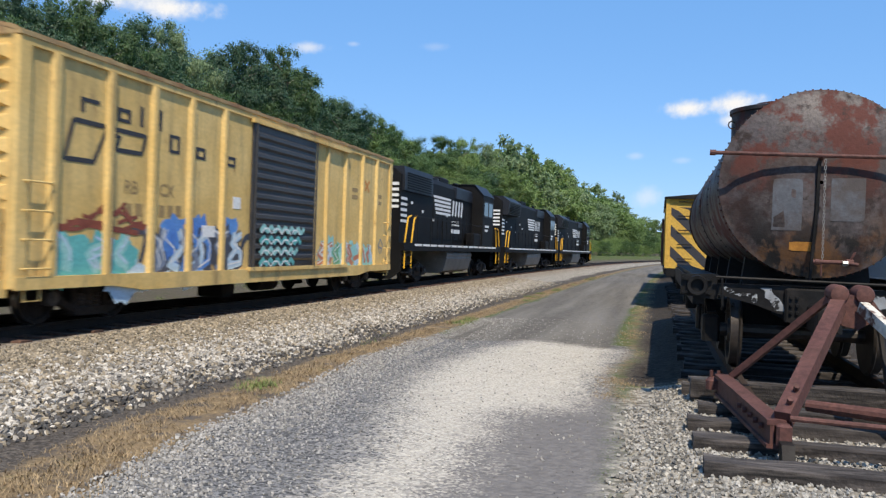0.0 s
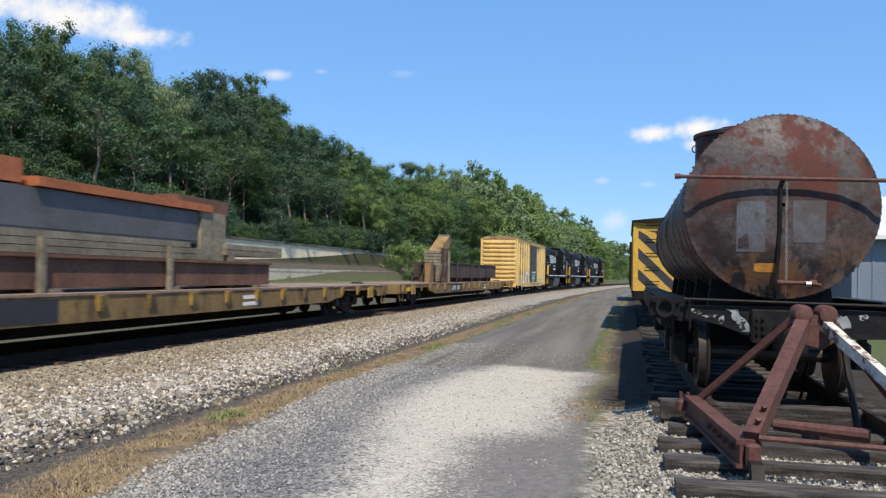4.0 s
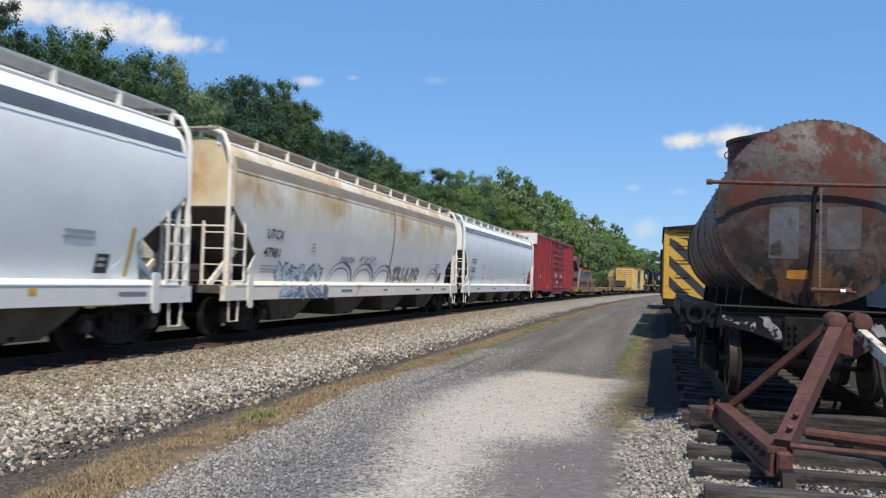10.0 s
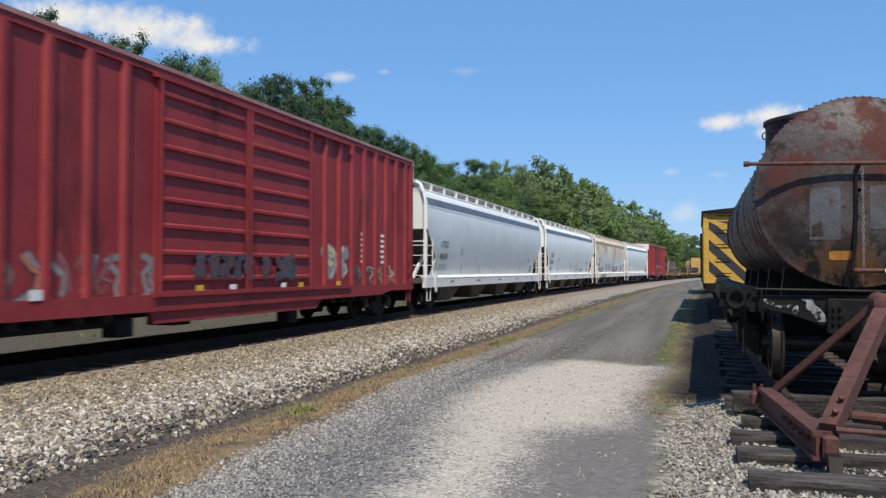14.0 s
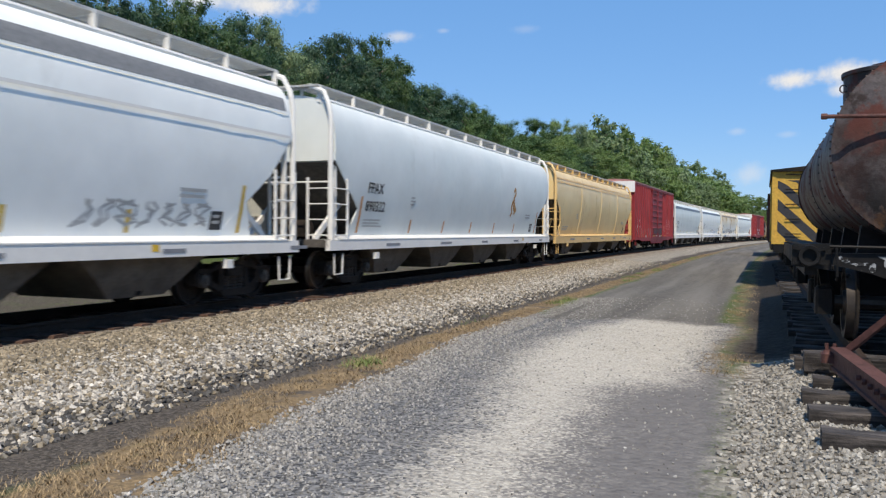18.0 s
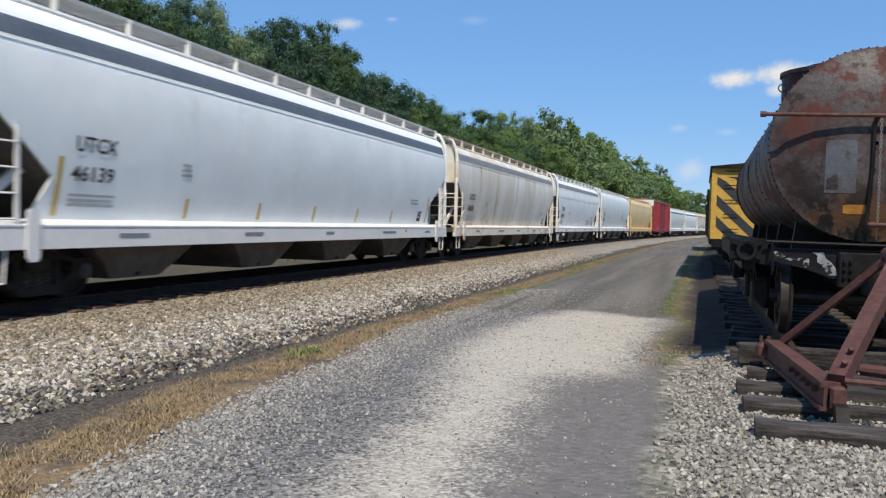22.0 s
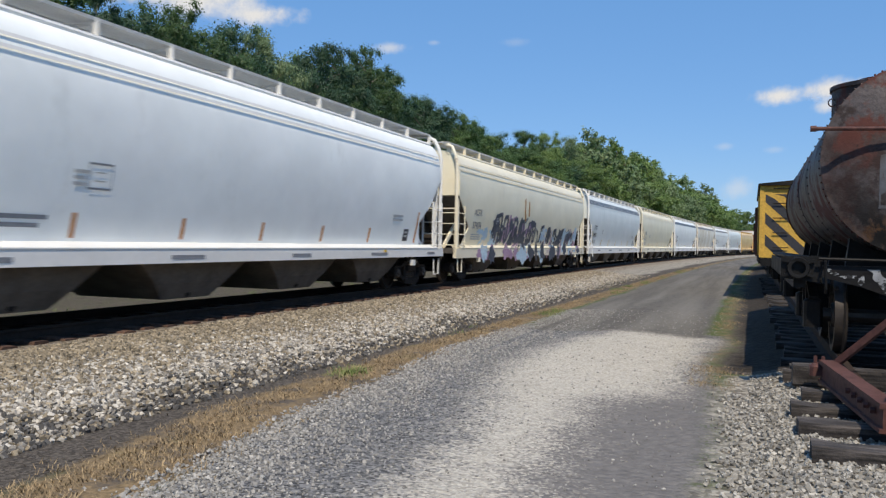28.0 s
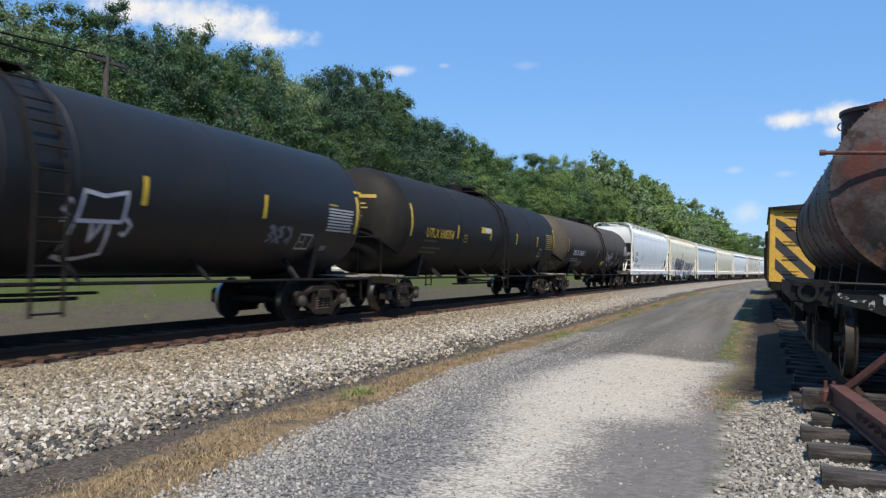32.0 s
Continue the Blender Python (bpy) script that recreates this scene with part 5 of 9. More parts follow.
# ---------------------------------------------------------------- tank cars
# pale colour carries the sunlight on the end walkways
M_LITSTEP = mat("sunlit_pale_walkway", (0.36, 0.34, 0.30, 1), (0.24, 0.22, 0.19, 1), 0.8, 0, 2.0, 0.15)
def tank_car(front, rear, label, paint, trucks, ladder_y=0.0, radius=1.43, head_paint=None):
    ob, length = car("tank_car", label, "tank car", front, rear)
    h = length / 2 - 0.62
    hb = h - 0.1
    zc = 0.95 + radius
    deep = 0.72
    prof = [(-hb + deep * (1 - math.cos(radians(q))), max(0.04, radius * math.sin(radians(q)))) for q in (0, 12, 24, 36, 48, 58, 68, 77, 84, 90)]
    shell = part("tank_shell", MB().lathe([(-hb + deep, radius), (0, radius), (hb - deep, radius)], "y", (0, 0, zc), 56, False), paint, ob, smooth=40)
    for sy in (-1, 1):
        part("tank_head", MB().lathe([(sy * y, r) for y, r in prof], "y", (0, 0, zc), 56), head_paint or paint, ob, smooth=40)
    for y in (-hb + deep, -hb / 2.2, hb / 2.2, hb - deep):
        part("weld_band", MB().lathe([(y - 0.03, radius), (y - 0.015, radius + 0.008), (y + 0.015, radius + 0.008), (y + 0.03, radius)], "y", (0, 0, zc), 56, False), paint, shell)
    for y in (ladder_y - 0.6, ladder_y + 0.55):
        part("jacket_band", MB().lathe([(y - 0.06, radius + 0.001), (y - 0.05, radius + 0.014), (y + 0.05, radius + 0.014), (y + 0.06, radius + 0.001)], "y", (0, 0, zc), 56, False), paint, shell)
    # end sills, saddles, side rails
    for sy in (-1, 1):
        part("stub_sill", MB().box(-0.25, 0.25, min(sy * (h - 2.6), sy * h), max(sy * (h - 2.6), sy * h), 0.62, 0.98), M_BLACK, ob, smooth=0)
        part("end_beam", MB().box(-1.4, 1.4, min(sy * (h - 0.12), sy * h), max(sy * (h - 0.12), sy * h), 0.74, 0.92), M_BLACK, ob, smooth=0)
        part("saddle", MB().prism([(-1.2, 1.6), (-1.05, 0.9), (1.05, 0.9), (1.2, 1.6), (0.8, 1.22), (0, 1.0), (-0.8, 1.22)], "y", sy * (h - 2.3) - 0.08, sy * (h - 2.3) + 0.08), paint, ob, smooth=0)
        part("end_walkway", MB().box(-1.4, 1.4, min(sy * (h - 0.1), sy * (h - 0.75)), max(sy * (h - 0.1), sy * (h - 0.6)), 0.92, 0.96), M_LITSTEP, ob, smooth=0)
        part("end_railing", MB().pipe([(-1.35, sy * (h - 0.02), 0.95), (-1.35, sy * (h - 0.02), 1.92), (1.0, sy * (h - 0.02), 1.92), (1.0, sy * (h - 0.02), 0.95)], 0.02, 6), M_BLACK, ob)
        for sx in (-1, 1):
            part("side_brace", MB().bar((sx * 0.9, sy * (h - 3.1), 1.3), (sx * 1.36, sy * (h - 3.3), 0.88), 0.06, 0.1), M_TRUCK, ob, smooth=0)
            stirrup(ob, sx * 1.40, sy * (h - 0.4), M_BLACK, 0.4, 0.95, 0.4)
        coupler(ob, sy * (length / 2 - 0.5), sy)
        truck(ob, trucks[0] if sy > 0 else trucks[1])
    part("air_reservoir", MB().rod((-0.4, h - 0.35, 1.12), (0.4, h - 0.35, 1.12), 0.16, 14), M_TRUCK, ob)
    for sx in (-1, 1):
        part("side_rail", MB().rod((sx * 1.40, -h + 0.2, 0.88), (sx * 1.40, h - 0.2, 0.88), 0.028, 6), M_BLACK, ob)
        for y in np.linspace(-h + 3.3, h - 3.3, 6):
            part("rail_bracket", MB().bar((sx * 1.40, y, 0.88), (sx * 0.95, y + 0.05, 1.24), 0.04, 0.05), paint, ob, smooth=0)
        # ladder to the manway
        mb = MB()
        for y in (ladder_y - 0.26, ladder_y + 0.26):
            mb.pipe([(sx * 1.5, y, 0.45), (sx * (radius + 0.1), y, zc), (sx * radius * 0.86, y, zc + radius * 0.62), (sx * 0.55, y, zc + radius + 0.08)], 0.025, 6)
        for i in range(11):
            z = 0.5 + i * 0.31
            x = sx * (1.5 if z < zc - 0.6 else max(0.6, math.sqrt(max(0.0, (radius + 0.1) ** 2 - max(0, z - zc) ** 2))))
            mb.rod((x, ladder_y - 0.26, z), (x, ladder_y + 0.26, z), 0.016, 6)
        part("ladder", mb, M_BLACK, ob)
    # top fittings
    top = zc + radius
    part("manway", MB().lathe([(top - 0.08, 0.42), (top + 0.16, 0.42), (top + 0.17, 0.48), (top + 0.24, 0.48), (top + 0.26, 0.1)], "z", (0, ladder_y - 0.6, 0), 20), M_BLACK, ob)
    part("valve_housing", MB().lathe([(top - 0.08, 0.28), (top + 0.22, 0.28), (top + 0.27, 0.12)], "z", (0, ladder_y - 1.5, 0), 16), M_BLACK, ob)
    part("platform", MB().box(-0.62, 0.62, ladder_y - 1.25, ladder_y + 0.45, top + 0.01, top + 0.04), M_BLACK, ob, smooth=0)
    part("platform_rail", MB().pipe([(0.62, ladder_y - 1.25, top), (0.62, ladder_y - 1.25, top + 0.25), (0.62, ladder_y + 0.45, top + 0.25), (0.62, ladder_y + 0.45, top)], 0.018, 6), M_BLACK, ob)
    part("platform_rail", MB().pipe([(-0.62, ladder_y - 1.25, top), (-0.62, ladder_y - 1.25, top + 0.25), (-0.62, ladder_y + 0.45, top + 0.25), (-0.62, ladder_y + 0.45, top)], 0.018, 6), M_BLACK, ob)
    part("bottom_outlet", MB().lathe([(0.55, 0.12), (0.62, 0.2), (1.04, 0.24)], "z", (0, 0.1, 0), 14).rod((0, 0.1, 0.8), (0.75, 0.1, 0.72), 0.03, 6), M_TRUCK, ob)
    mb = MB()
    mb.rod((0.9, -2.2, 0.72), (0.9, 2.2, 0.72), 0.025, 6).rod((0.5, -2.2, 0.62), (0.5, 2.2, 0.62), 0.03, 6)
    part("brake_pipe", mb, M_BLACK, ob)

    def face(z):
        return math.sqrt(max(0.01, radius ** 2 - (z - zc) ** 2))
    return ob, hb, face


def tape(ob, face, y, w, z0, z1, material, name="marking", lift=0.006):
    zs = np.linspace(z0, z1, 6)
    return part(name, MB().loft([[(face(z) + lift, y, z) for z in zs], [(face(z) + lift, y + w, z) for z in zs]], caps=False, closed=False), material, ob, smooth=0)


M_TANKBLACK = mat("black_tank_paint", (0.011, 0.011, 0.012, 1), (0.016, 0.016, 0.017, 1), 0.5, 0, 0.5, 0.03, 12, 0.05, spec=0.3, wear=((0.03, 0.029, 0.028, 1), 0.5, 0.8, 0.8, (1, 1, 0.4), 0.7))
M_TANKDUSTY = mat("dusty_black_tank_paint", (0.014, 0.013, 0.012, 1), (0.02, 0.018, 0.016, 1), 0.6, 0, 0.5, 0.03, 12, 0.05, spec=0.16, wear=((0.04, 0.035, 0.03, 1), 0.5, 0.8, 0.8, (1, 1, 0.4), 0.7))
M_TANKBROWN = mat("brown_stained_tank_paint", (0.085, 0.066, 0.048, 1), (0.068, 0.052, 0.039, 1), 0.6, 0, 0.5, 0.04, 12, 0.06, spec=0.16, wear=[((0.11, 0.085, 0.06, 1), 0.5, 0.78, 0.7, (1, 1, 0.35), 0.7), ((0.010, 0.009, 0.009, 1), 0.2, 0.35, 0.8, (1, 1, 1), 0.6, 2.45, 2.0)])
M_TANKHEAD = mat("olive_brown_tank_paint", (0.088, 0.078, 0.058, 1), (0.070, 0.061, 0.046, 1), 0.6, 0, 0.8, 0.04, 12, 0.06, spec=0.16, wear=((0.045, 0.037, 0.028, 1), 0.5, 0.75, 1.2, (1, 1, 0.5), 0.7))
M_RUBBER = mat("black_rubber_hose", (0.006, 0.006, 0.006, 1), None, 0.9, 0, 2.0, 0.05, spec=0.1)
M_TAG = mat("pale_violet_spray", (0.55, 0.53, 0.58, 1), None, 0.6)


# ---------------------------------------------------------------- flat cars and their loads
M_FLAT = mat("worn_yellow_flat_paint", (0.26, 0.165, 0.06, 1), (0.21, 0.13, 0.052, 1), 0.7, 0, 1.0, 0.15, 25, 0.15, wear=[((0.11, 0.065, 0.034, 1), 0.48, 0.72, 1.4, (1, 1.6, 0.5), 0.9), ((0.10, 0.045, 0.025, 1), 0.6, 0.68, 3.0, (1, 1, 0.6), 0.9)])
M_FLATYEL = mat("yellow_bracket_paint", (0.46, 0.29, 0.075, 1), (0.36, 0.22, 0.06, 1), 0.7, 0, 2.0, 0.15, 25, 0.15, wear=((0.14, 0.07, 0.035, 1), 0.58, 0.68, 4.0, (1, 1, 0.6), 0.9))
M_DECK = mat("worn_deck_planks", (0.30, 0.21, 0.165, 1), (0.21, 0.14, 0.105, 1), 0.9, 0, 1.5, 0.3, 20, 0.2)
M_GIRDER = mat("rusted_girder_steel", (0.085, 0.052, 0.040, 1), (0.052, 0.036, 0.031, 1), 0.8, 0.2, 1.2, 0.2, 25, 0.2, wear=((0.16, 0.085, 0.045, 1), 0.55, 0.7, 1.6, (1, 1, 0.5), 0.9))
M_RUSTRED = mat("red_rusted_steel", (0.19, 0.088, 0.055, 1), (0.11, 0.055, 0.040, 1), 0.85, 0, 1.5, 0.2, 25, 0.2, wear=((0.30, 0.15, 0.07, 1), 0.58, 0.72, 2.0, (1, 1, 0.6), 0.9))
M_GREYSTEEL = mat("grey_primed_steel", (0.13, 0.13, 0.14, 1), (0.10, 0.095, 0.095, 1), 0.6, 0.2, 1.2, 0.1)
M_RUSTORANGE = mat("orange_rust_steel", (0.44, 0.14, 0.05, 1), (0.32, 0.10, 0.04, 1), 0.85, 0, 2.0, 0.2)
M_CANARY = mat("ochre_painted_steel", (0.36, 0.225, 0.07, 1), (0.24, 0.15, 0.055, 1), 0.75, 0, 1.2, 0.1, wear=((0.075, 0.048, 0.034, 1), 0.5, 0.66, 1.5, (1, 1, 0.6), 0.9))
M_PLANK = mat("pale_timber", (0.27, 0.235, 0.165, 1), (0.17, 0.145, 0.10, 1), 0.85, 0, 2.0, 0.3, 20, 0.2, random=0.15)


def flat_car(front, rear, label, seed):
    ob, length = car("flat_car", label, "flat car", front, rear)
    h = length / 2 - 1.0
    part("deck", MB().box(-1.47, 1.47, -h, h, 0.895, 0.935), M_DECK, ob, smooth=0)
    for sx in (-1, 1):
        poly = [(-h, 0.895), (-h, 0.57), (-h + 1.1, 0.55), (-h + 1.25, 0.77), (-h + 4.6, 0.77), (-h + 4.75, 0.58), (-h + 5.2, 0.58), (-h + 5.9, 0.47), (h - 5.9, 0.47), (h - 5.2, 0.58), (h - 4.75, 0.58), (h - 4.6, 0.77), (h - 1.25, 0.77), (h - 1.1, 0.55), (h, 0.57), (h, 0.895)]
        part("side_sill", MB().prism(poly, "x", sx * 1.40 - 0.05, sx * 1.40 + 0.05), M_FLAT, ob, smooth=0)
        n = int(2 * h / 1.45)
        for i in range(n + 1):
            y = -h + 0.4 + (2 * h - 0.8) * i / n
            if -5.75 < y < -3.05:
                continue
            part("stake_pocket", MB().loft([[(sx * 1.45, y - 0.12, 0.893), (sx * 1.45, y + 0.12, 0.893), (sx * 1.56, y + 0.10, 0.893), (sx * 1.56, y - 0.10, 0.893)],
                                            [(sx * 1.45, y - 0.05, 0.63), (sx * 1.45, y + 0.05, 0.63), (sx * 1.49, y + 0.04, 0.63), (sx * 1.49, y - 0.04, 0.63)]]), M_FLATYEL if (i * 7 + seed) % 5 else M_FLAT, ob, smooth=0)
        for y in (-h + 1.95, h - 1.95):
            part("truck_shield", MB().box(sx * 1.47 - 0.02, sx * 1.47 + 0.02, y - 0.28, y + 0.28, 0.52, 0.85), M_FLATYEL, ob, smooth=0)
        for y in (-h + 0.35, h - 0.35):
            stirrup(ob, sx * 1.42, y, M_FLAT, 0.45, 0.7, 0.3)
        part("placard", MB().box(sx * 1.455 - 0.01, sx * 1.455 + 0.01, -h + 1.0, -h + 1.5, 0.64, 0.79), M_YELLOW, ob)
    x = 1.452
    part("name_board", MB().box(x, x + 0.004, -5.6, -3.2, 0.50, 0.85), M_INK, ob, "black name board")
    if seed == 1:
        lettering("XTTX", 0.30, on_side(x + 0.006, -5.5, 0.58), M_WHITE, ob, "reporting_mark")
        lettering("37347", 0.28, on_side(x + 0.006, -4.45, 0.58), M_WHITE, ob, "car_number", 1.1)
    else:
        lettering("ITTX", 0.33, on_side(x + 0.006, -5.5, 0.56), M_WHITE, ob, "reporting_mark")
    bars(ob, x, 3.0, 0.78, 2, 0.8, 0.3, M_WHITE, seed)
    for sy in (-1, 1):
        part("end_beam", MB().box(-1.38, 1.38, min(sy * h, sy * (h + 0.08)), max(sy * h, sy * (h + 0.08)), 0.55, 0.92), M_FLAT, ob, smooth=0)
        coupler(ob, sy * (length / 2 - 0.5), sy)
        truck(ob, sy * (h - 3.35))
    part("underframe", MB().box(-0.5, 0.5, -h, h, 0.45, 0.9), M_BLACK, ob, smooth=0)
    part("centre_sill", MB().prism([(-h + 4.8, 0.6), (-h + 6.2, 0.19), (h - 6.2, 0.19), (h - 4.8, 0.6)], "x", -0.42, 0.42), M_BLACK, ob, smooth=0)
    grown(ob, 1.0, 1.036)
    return ob, h


LOADS = []


def load(name, label, category, carrier, parts):
    """A thing lying on a flat car, in the car's space. parts: (name, mesh, material)."""
    ob = thing(name, label, category)
    for n, mb, m in parts:
        mb.v = [(x, y, 1.036 * (z - 0.185 * max(0.0, 1 - (z - 1.12) / 2.0))) for x, y, z in mb.v]
        part(n, mb, m, ob, smooth=0)
    LOADS.append((ob, carrier))
    return ob


def girder(y0, y1, x, w, z0, hgt, n=6):
    """An I-shaped plate girder lying lengthwise: web, flanges, stiffeners."""
    mb = MB()
    mb.box(x - 0.02, x + 0.02, y0, y1, z0, z0 + hgt)
    for z in (z0, z0 + hgt - 0.05):
        mb.box(x - w / 2, x + w / 2, y0, y1, z, z + 0.05)
    for i in range(n):
        y = y0 + 0.05 + (y1 - y0 - 0.1) * i / (n - 1)
        mb.box(x - w / 2 + 0.02, x + w / 2 - 0.02, y - 0.02, y + 0.02, z0 + 0.05, z0 + hgt - 0.05)
    return mb


# ---------------------------------------------------------------- locomotives
M_LOCO = mat("black_locomotive_paint", (0.007, 0.007, 0.008, 1), (0.011, 0.011, 0.011, 1), 0.65, 0, 0.8, 0.04, 15, 0.06, spec=0.12, wear=((0.03, 0.028, 0.026, 1), 0.56, 0.8, 1.0, (1, 1, 0.4), 0.7))
# blue in the roof colour stands for sky sheen on black paint
M_LOCOROOF = mat("sky_sheen_black_roof", (0.012, 0.014, 0.02, 1), (0.018, 0.02, 0.026, 1), 0.5, 0.0, 1.0, 0.05, spec=0.3)
M_FUEL = mat("grey_fuel_tank", (0.21, 0.20, 0.185, 1), (0.13, 0.125, 0.115, 1), 0.6, 0, 1.5, 0.1)
M_RAILYEL = mat("yellow_handrail", (0.78, 0.42, 0.03, 1), None, 0.5, 0, 2, 0.02)
M_GLASS = mat("dark_cab_glass", (0.01, 0.012, 0.014, 1), None, 0.08, 0, 1, 0)


def locomotive(front, rear, label, six=True):
    mid, half = (front + rear) / 2, (front - rear) / 2 / 1.036
    ob, length = car("locomotive", label, "locomotive", mid + half, mid - half)
    h = length / 2 - 0.7
    ax = 3 if six else 2
    hoodw, hoodz = (0.95, 4.15) if not six else (1.0, 4.35)
    part("frame", MB().box(-1.5, 1.5, -h, h, 1.20, 1.48), M_LOCO, ob, smooth=0)
    for i in range(14):
        y = -h + 1.2 + i * (2 * h - 2.4) / 14
        part("sill_stripe", MB().box(1.50, 1.505, y, y + (2 * h - 2.4) / 14 - 0.16, 1.37, 1.45), M_WHITE, ob, smooth=0)
    cab0, cab1 = h - 4.6, h - 2.2
    part("hood", MB().prism([(-hoodw, 1.48), (hoodw, 1.48), (hoodw, hoodz - 0.25), (hoodw - 0.3, hoodz), (-hoodw + 0.3, hoodz), (-hoodw, hoodz - 0.25)], "y", -h + 1.0, cab0), M_LOCO, ob, smooth=0)
    part("radiator", MB().prism([(-1.35 if six else -1.05, 3.35), (1.35 if six else 1.05, 3.35), (1.42 if six else 1.05, hoodz - 0.25), (1.0, hoodz + 0.05), (-1.0, hoodz + 0.05), (-1.42 if six else -1.05, hoodz - 0.25)], "y", -h + 1.2, -h + 4.8), M_LOCOROOF, ob, smooth=0)
    for i in range(9):
        y = -h + 5.2 + i * (cab0 + h - 5.6) / 9
        part("hood_door", MB().box(hoodw, hoodw + 0.02, y, y + (cab0 + h - 5.6) / 9 - 0.08, 1.7, 3.1), M_LOCO, ob, smooth=0)
    part("exhaust_housing", MB().cbox(-0.45, 0.45, -0.6, 1.0, hoodz - 0.02, hoodz + 0.28, 0.06), M_LOCO, ob)
    part("roof_fan", MB().lathe([(hoodz - 0.05, 0.62), (hoodz + 0.16, 0.62), (hoodz + 0.18, 0.5)], "z", (0, -h + 6.0, 0), 20), M_LOCOROOF, ob)
    part("blower_duct", MB().cbox(0.6, hoodw + 0.06, cab0 - 3.4, cab0 - 0.2, hoodz - 0.62, hoodz - 0.1, 0.05), M_LOCOROOF, ob)
    cw = 1.5
    cab = part("cab", MB().prism([(-cw, 1.48), (cw, 1.48), (cw, 3.95), (cw - 0.45, 4.42), (-cw + 0.45, 4.42), (-cw, 3.95)], "y", cab0, cab1), M_LOCO, ob, smooth=0)
    part("cab_roof", MB().prism([(-cw - 0.02, 3.93), (-cw + 0.45, 4.44), (cw - 0.45, 4.44), (cw + 0.02, 3.93), (cw - 0.02, 3.93), (cw - 0.47, 4.41), (-cw + 0.47, 4.41), (-cw + 0.02, 3.93)], "y", cab0 - 0.05, cab1 + 0.12), M_LOCOROOF, ob, smooth=0)
    for y in (cab0 + 0.25, cab0 + 1.3):
        part("side_window", MB().box(cw - 0.01, cw + 0.012, y, y + 0.85, 2.95, 3.6), M_GLASS, cab, smooth=0)
        part("window_sill", MB().box(cw, cw + 0.02, y - 0.05, y + 0.9, 2.88, 2.95), M_LOCOROOF, cab, smooth=0)
        part("window_head", MB().box(cw, cw + 0.02, y - 0.05, y + 0.9, 3.6, 3.66), M_LOCOROOF, cab, smooth=0)
    part("nose", MB().prism([(cab1, 1.48), (h - 0.9, 1.48), (h - 0.95, 2.75), (cab1, 3.0)], "x", -1.3 if six else -0.85, 1.3 if six else 0.85), M_LOCO, ob, smooth=0)
    # emblem: plain white bars and a block
    x = hoodw + 0.024
    ye = (cab0 - 4.4)
    mb = MB()
    for i in range(5):
        mb.box(x, x + 0.004, ye - 2.5 + 0.1 * i, ye + 0.2, 3.35 - 0.16 * i, 3.45 - 0.16 * i)
    part("emblem", mb, M_WHITE, ob, "plain white emblem bars", smooth=0)
    strokes(ob, lambda z: x, [[(ye + 0.55, 2.74), (ye + 0.7, 3.40)], [(ye + 1.05, 2.74), (ye + 1.2, 3.40)], [(ye + 1.6, 2.74), (ye + 1.75, 3.40)], [(ye + 2.1, 2.74), (ye + 2.25, 3.40)]], 0.27, M_WHITE, "emblem")
    bars(ob, x, ye + 0.5, 2.52, 2, 1.5, 0.26, M_WHITE, 51)
    bars(ob, x, ye + 0.4, 2.16, 1, 1.7, 0.32, M_WHITE, 53)
    for i, q in enumerate((2.2, 3.6, 5.1, 6.3, 7.2)):
        part("placard", MB().box(x, x + 0.004, -h + q, -h + q + 0.22, 2.9 - 0.25 * (i % 3), 3.0 - 0.25 * (i % 3)), M_WHITE, ob, smooth=0)
    bars(ob, 1.503, cab0 + 0.5, 2.5, 2, 0.9, 0.4, M_WHITE, 52)
    mb = MB()
    for i in range(5):
        mb.box(-0.9, 0.9, -h + 0.985, -h + 0.99, 3.5 - 0.2 * i, 3.6 - 0.2 * i)
        mb.box(x, x + 0.003, -h + 1.05, -h + 1.75, 3.0 - 0.2 * i, 3.1 - 0.2 * i)
    part("end_emblem", mb, M_WHITE, ob, "white bars on the hood end", smooth=0)
    # handrails and steps
    for sx in (-1, 1):
        for sy in (-1, 1):
            ye_ = sy * (h - 0.05)
            part("end_handrail", MB().pipe([(sx * 1.45, ye_ - sy * 0.15, 0.6), (sx * 1.45, ye_ - sy * 0.15, 1.5), (sx * 1.45, ye_ - sy * 0.45, 2.35), (sx * 1.45, ye_ - sy * 0.8, 2.42)], 0.03, 6), M_RAILYEL, ob)
            part("end_handrail", MB().pipe([(sx * 1.45, ye_ - sy * 0.9, 0.6), (sx * 1.45, ye_ - sy * 0.9, 1.5), (sx * 1.45, ye_ - sy * 1.15, 2.3), (sx * 1.45, ye_ - sy * 1.35, 2.42)], 0.03, 6), M_RAILYEL, ob)
            mb = MB()
            for z in (0.45, 0.75, 1.05):
                mb.box(min(sx * 1.1, sx * 1.5), max(sx * 1.1, sx * 1.5), ye_ - sy * 0.5 - 0.32, ye_ - sy * 0.5 + 0.32, z - 0.02, z + 0.02)
            mb.box(min(sx * 1.08, sx * 1.12), max(sx * 1.08, sx * 1.12), ye_ - sy * 0.5 - 0.36, ye_ - sy * 0.5 + 0.36, 0.4, 1.2)
            part("step", mb, M_LOCO, ob, smooth=0)
        part("handrail", MB().rod((sx * 1.46, -h + 1.3, 2.42), (sx * 1.46, cab0 - 0.1, 2.42), 0.018, 6), M_LOCO, ob)
        for i in range(7):
            y = -h + 1.6 + i * (cab0 + h - 2.0) / 6
            part("stanchion", MB().rod((sx * 1.46, y, 1.45), (sx * 1.46, y, 2.42), 0.016, 6), M_LOCO, ob)
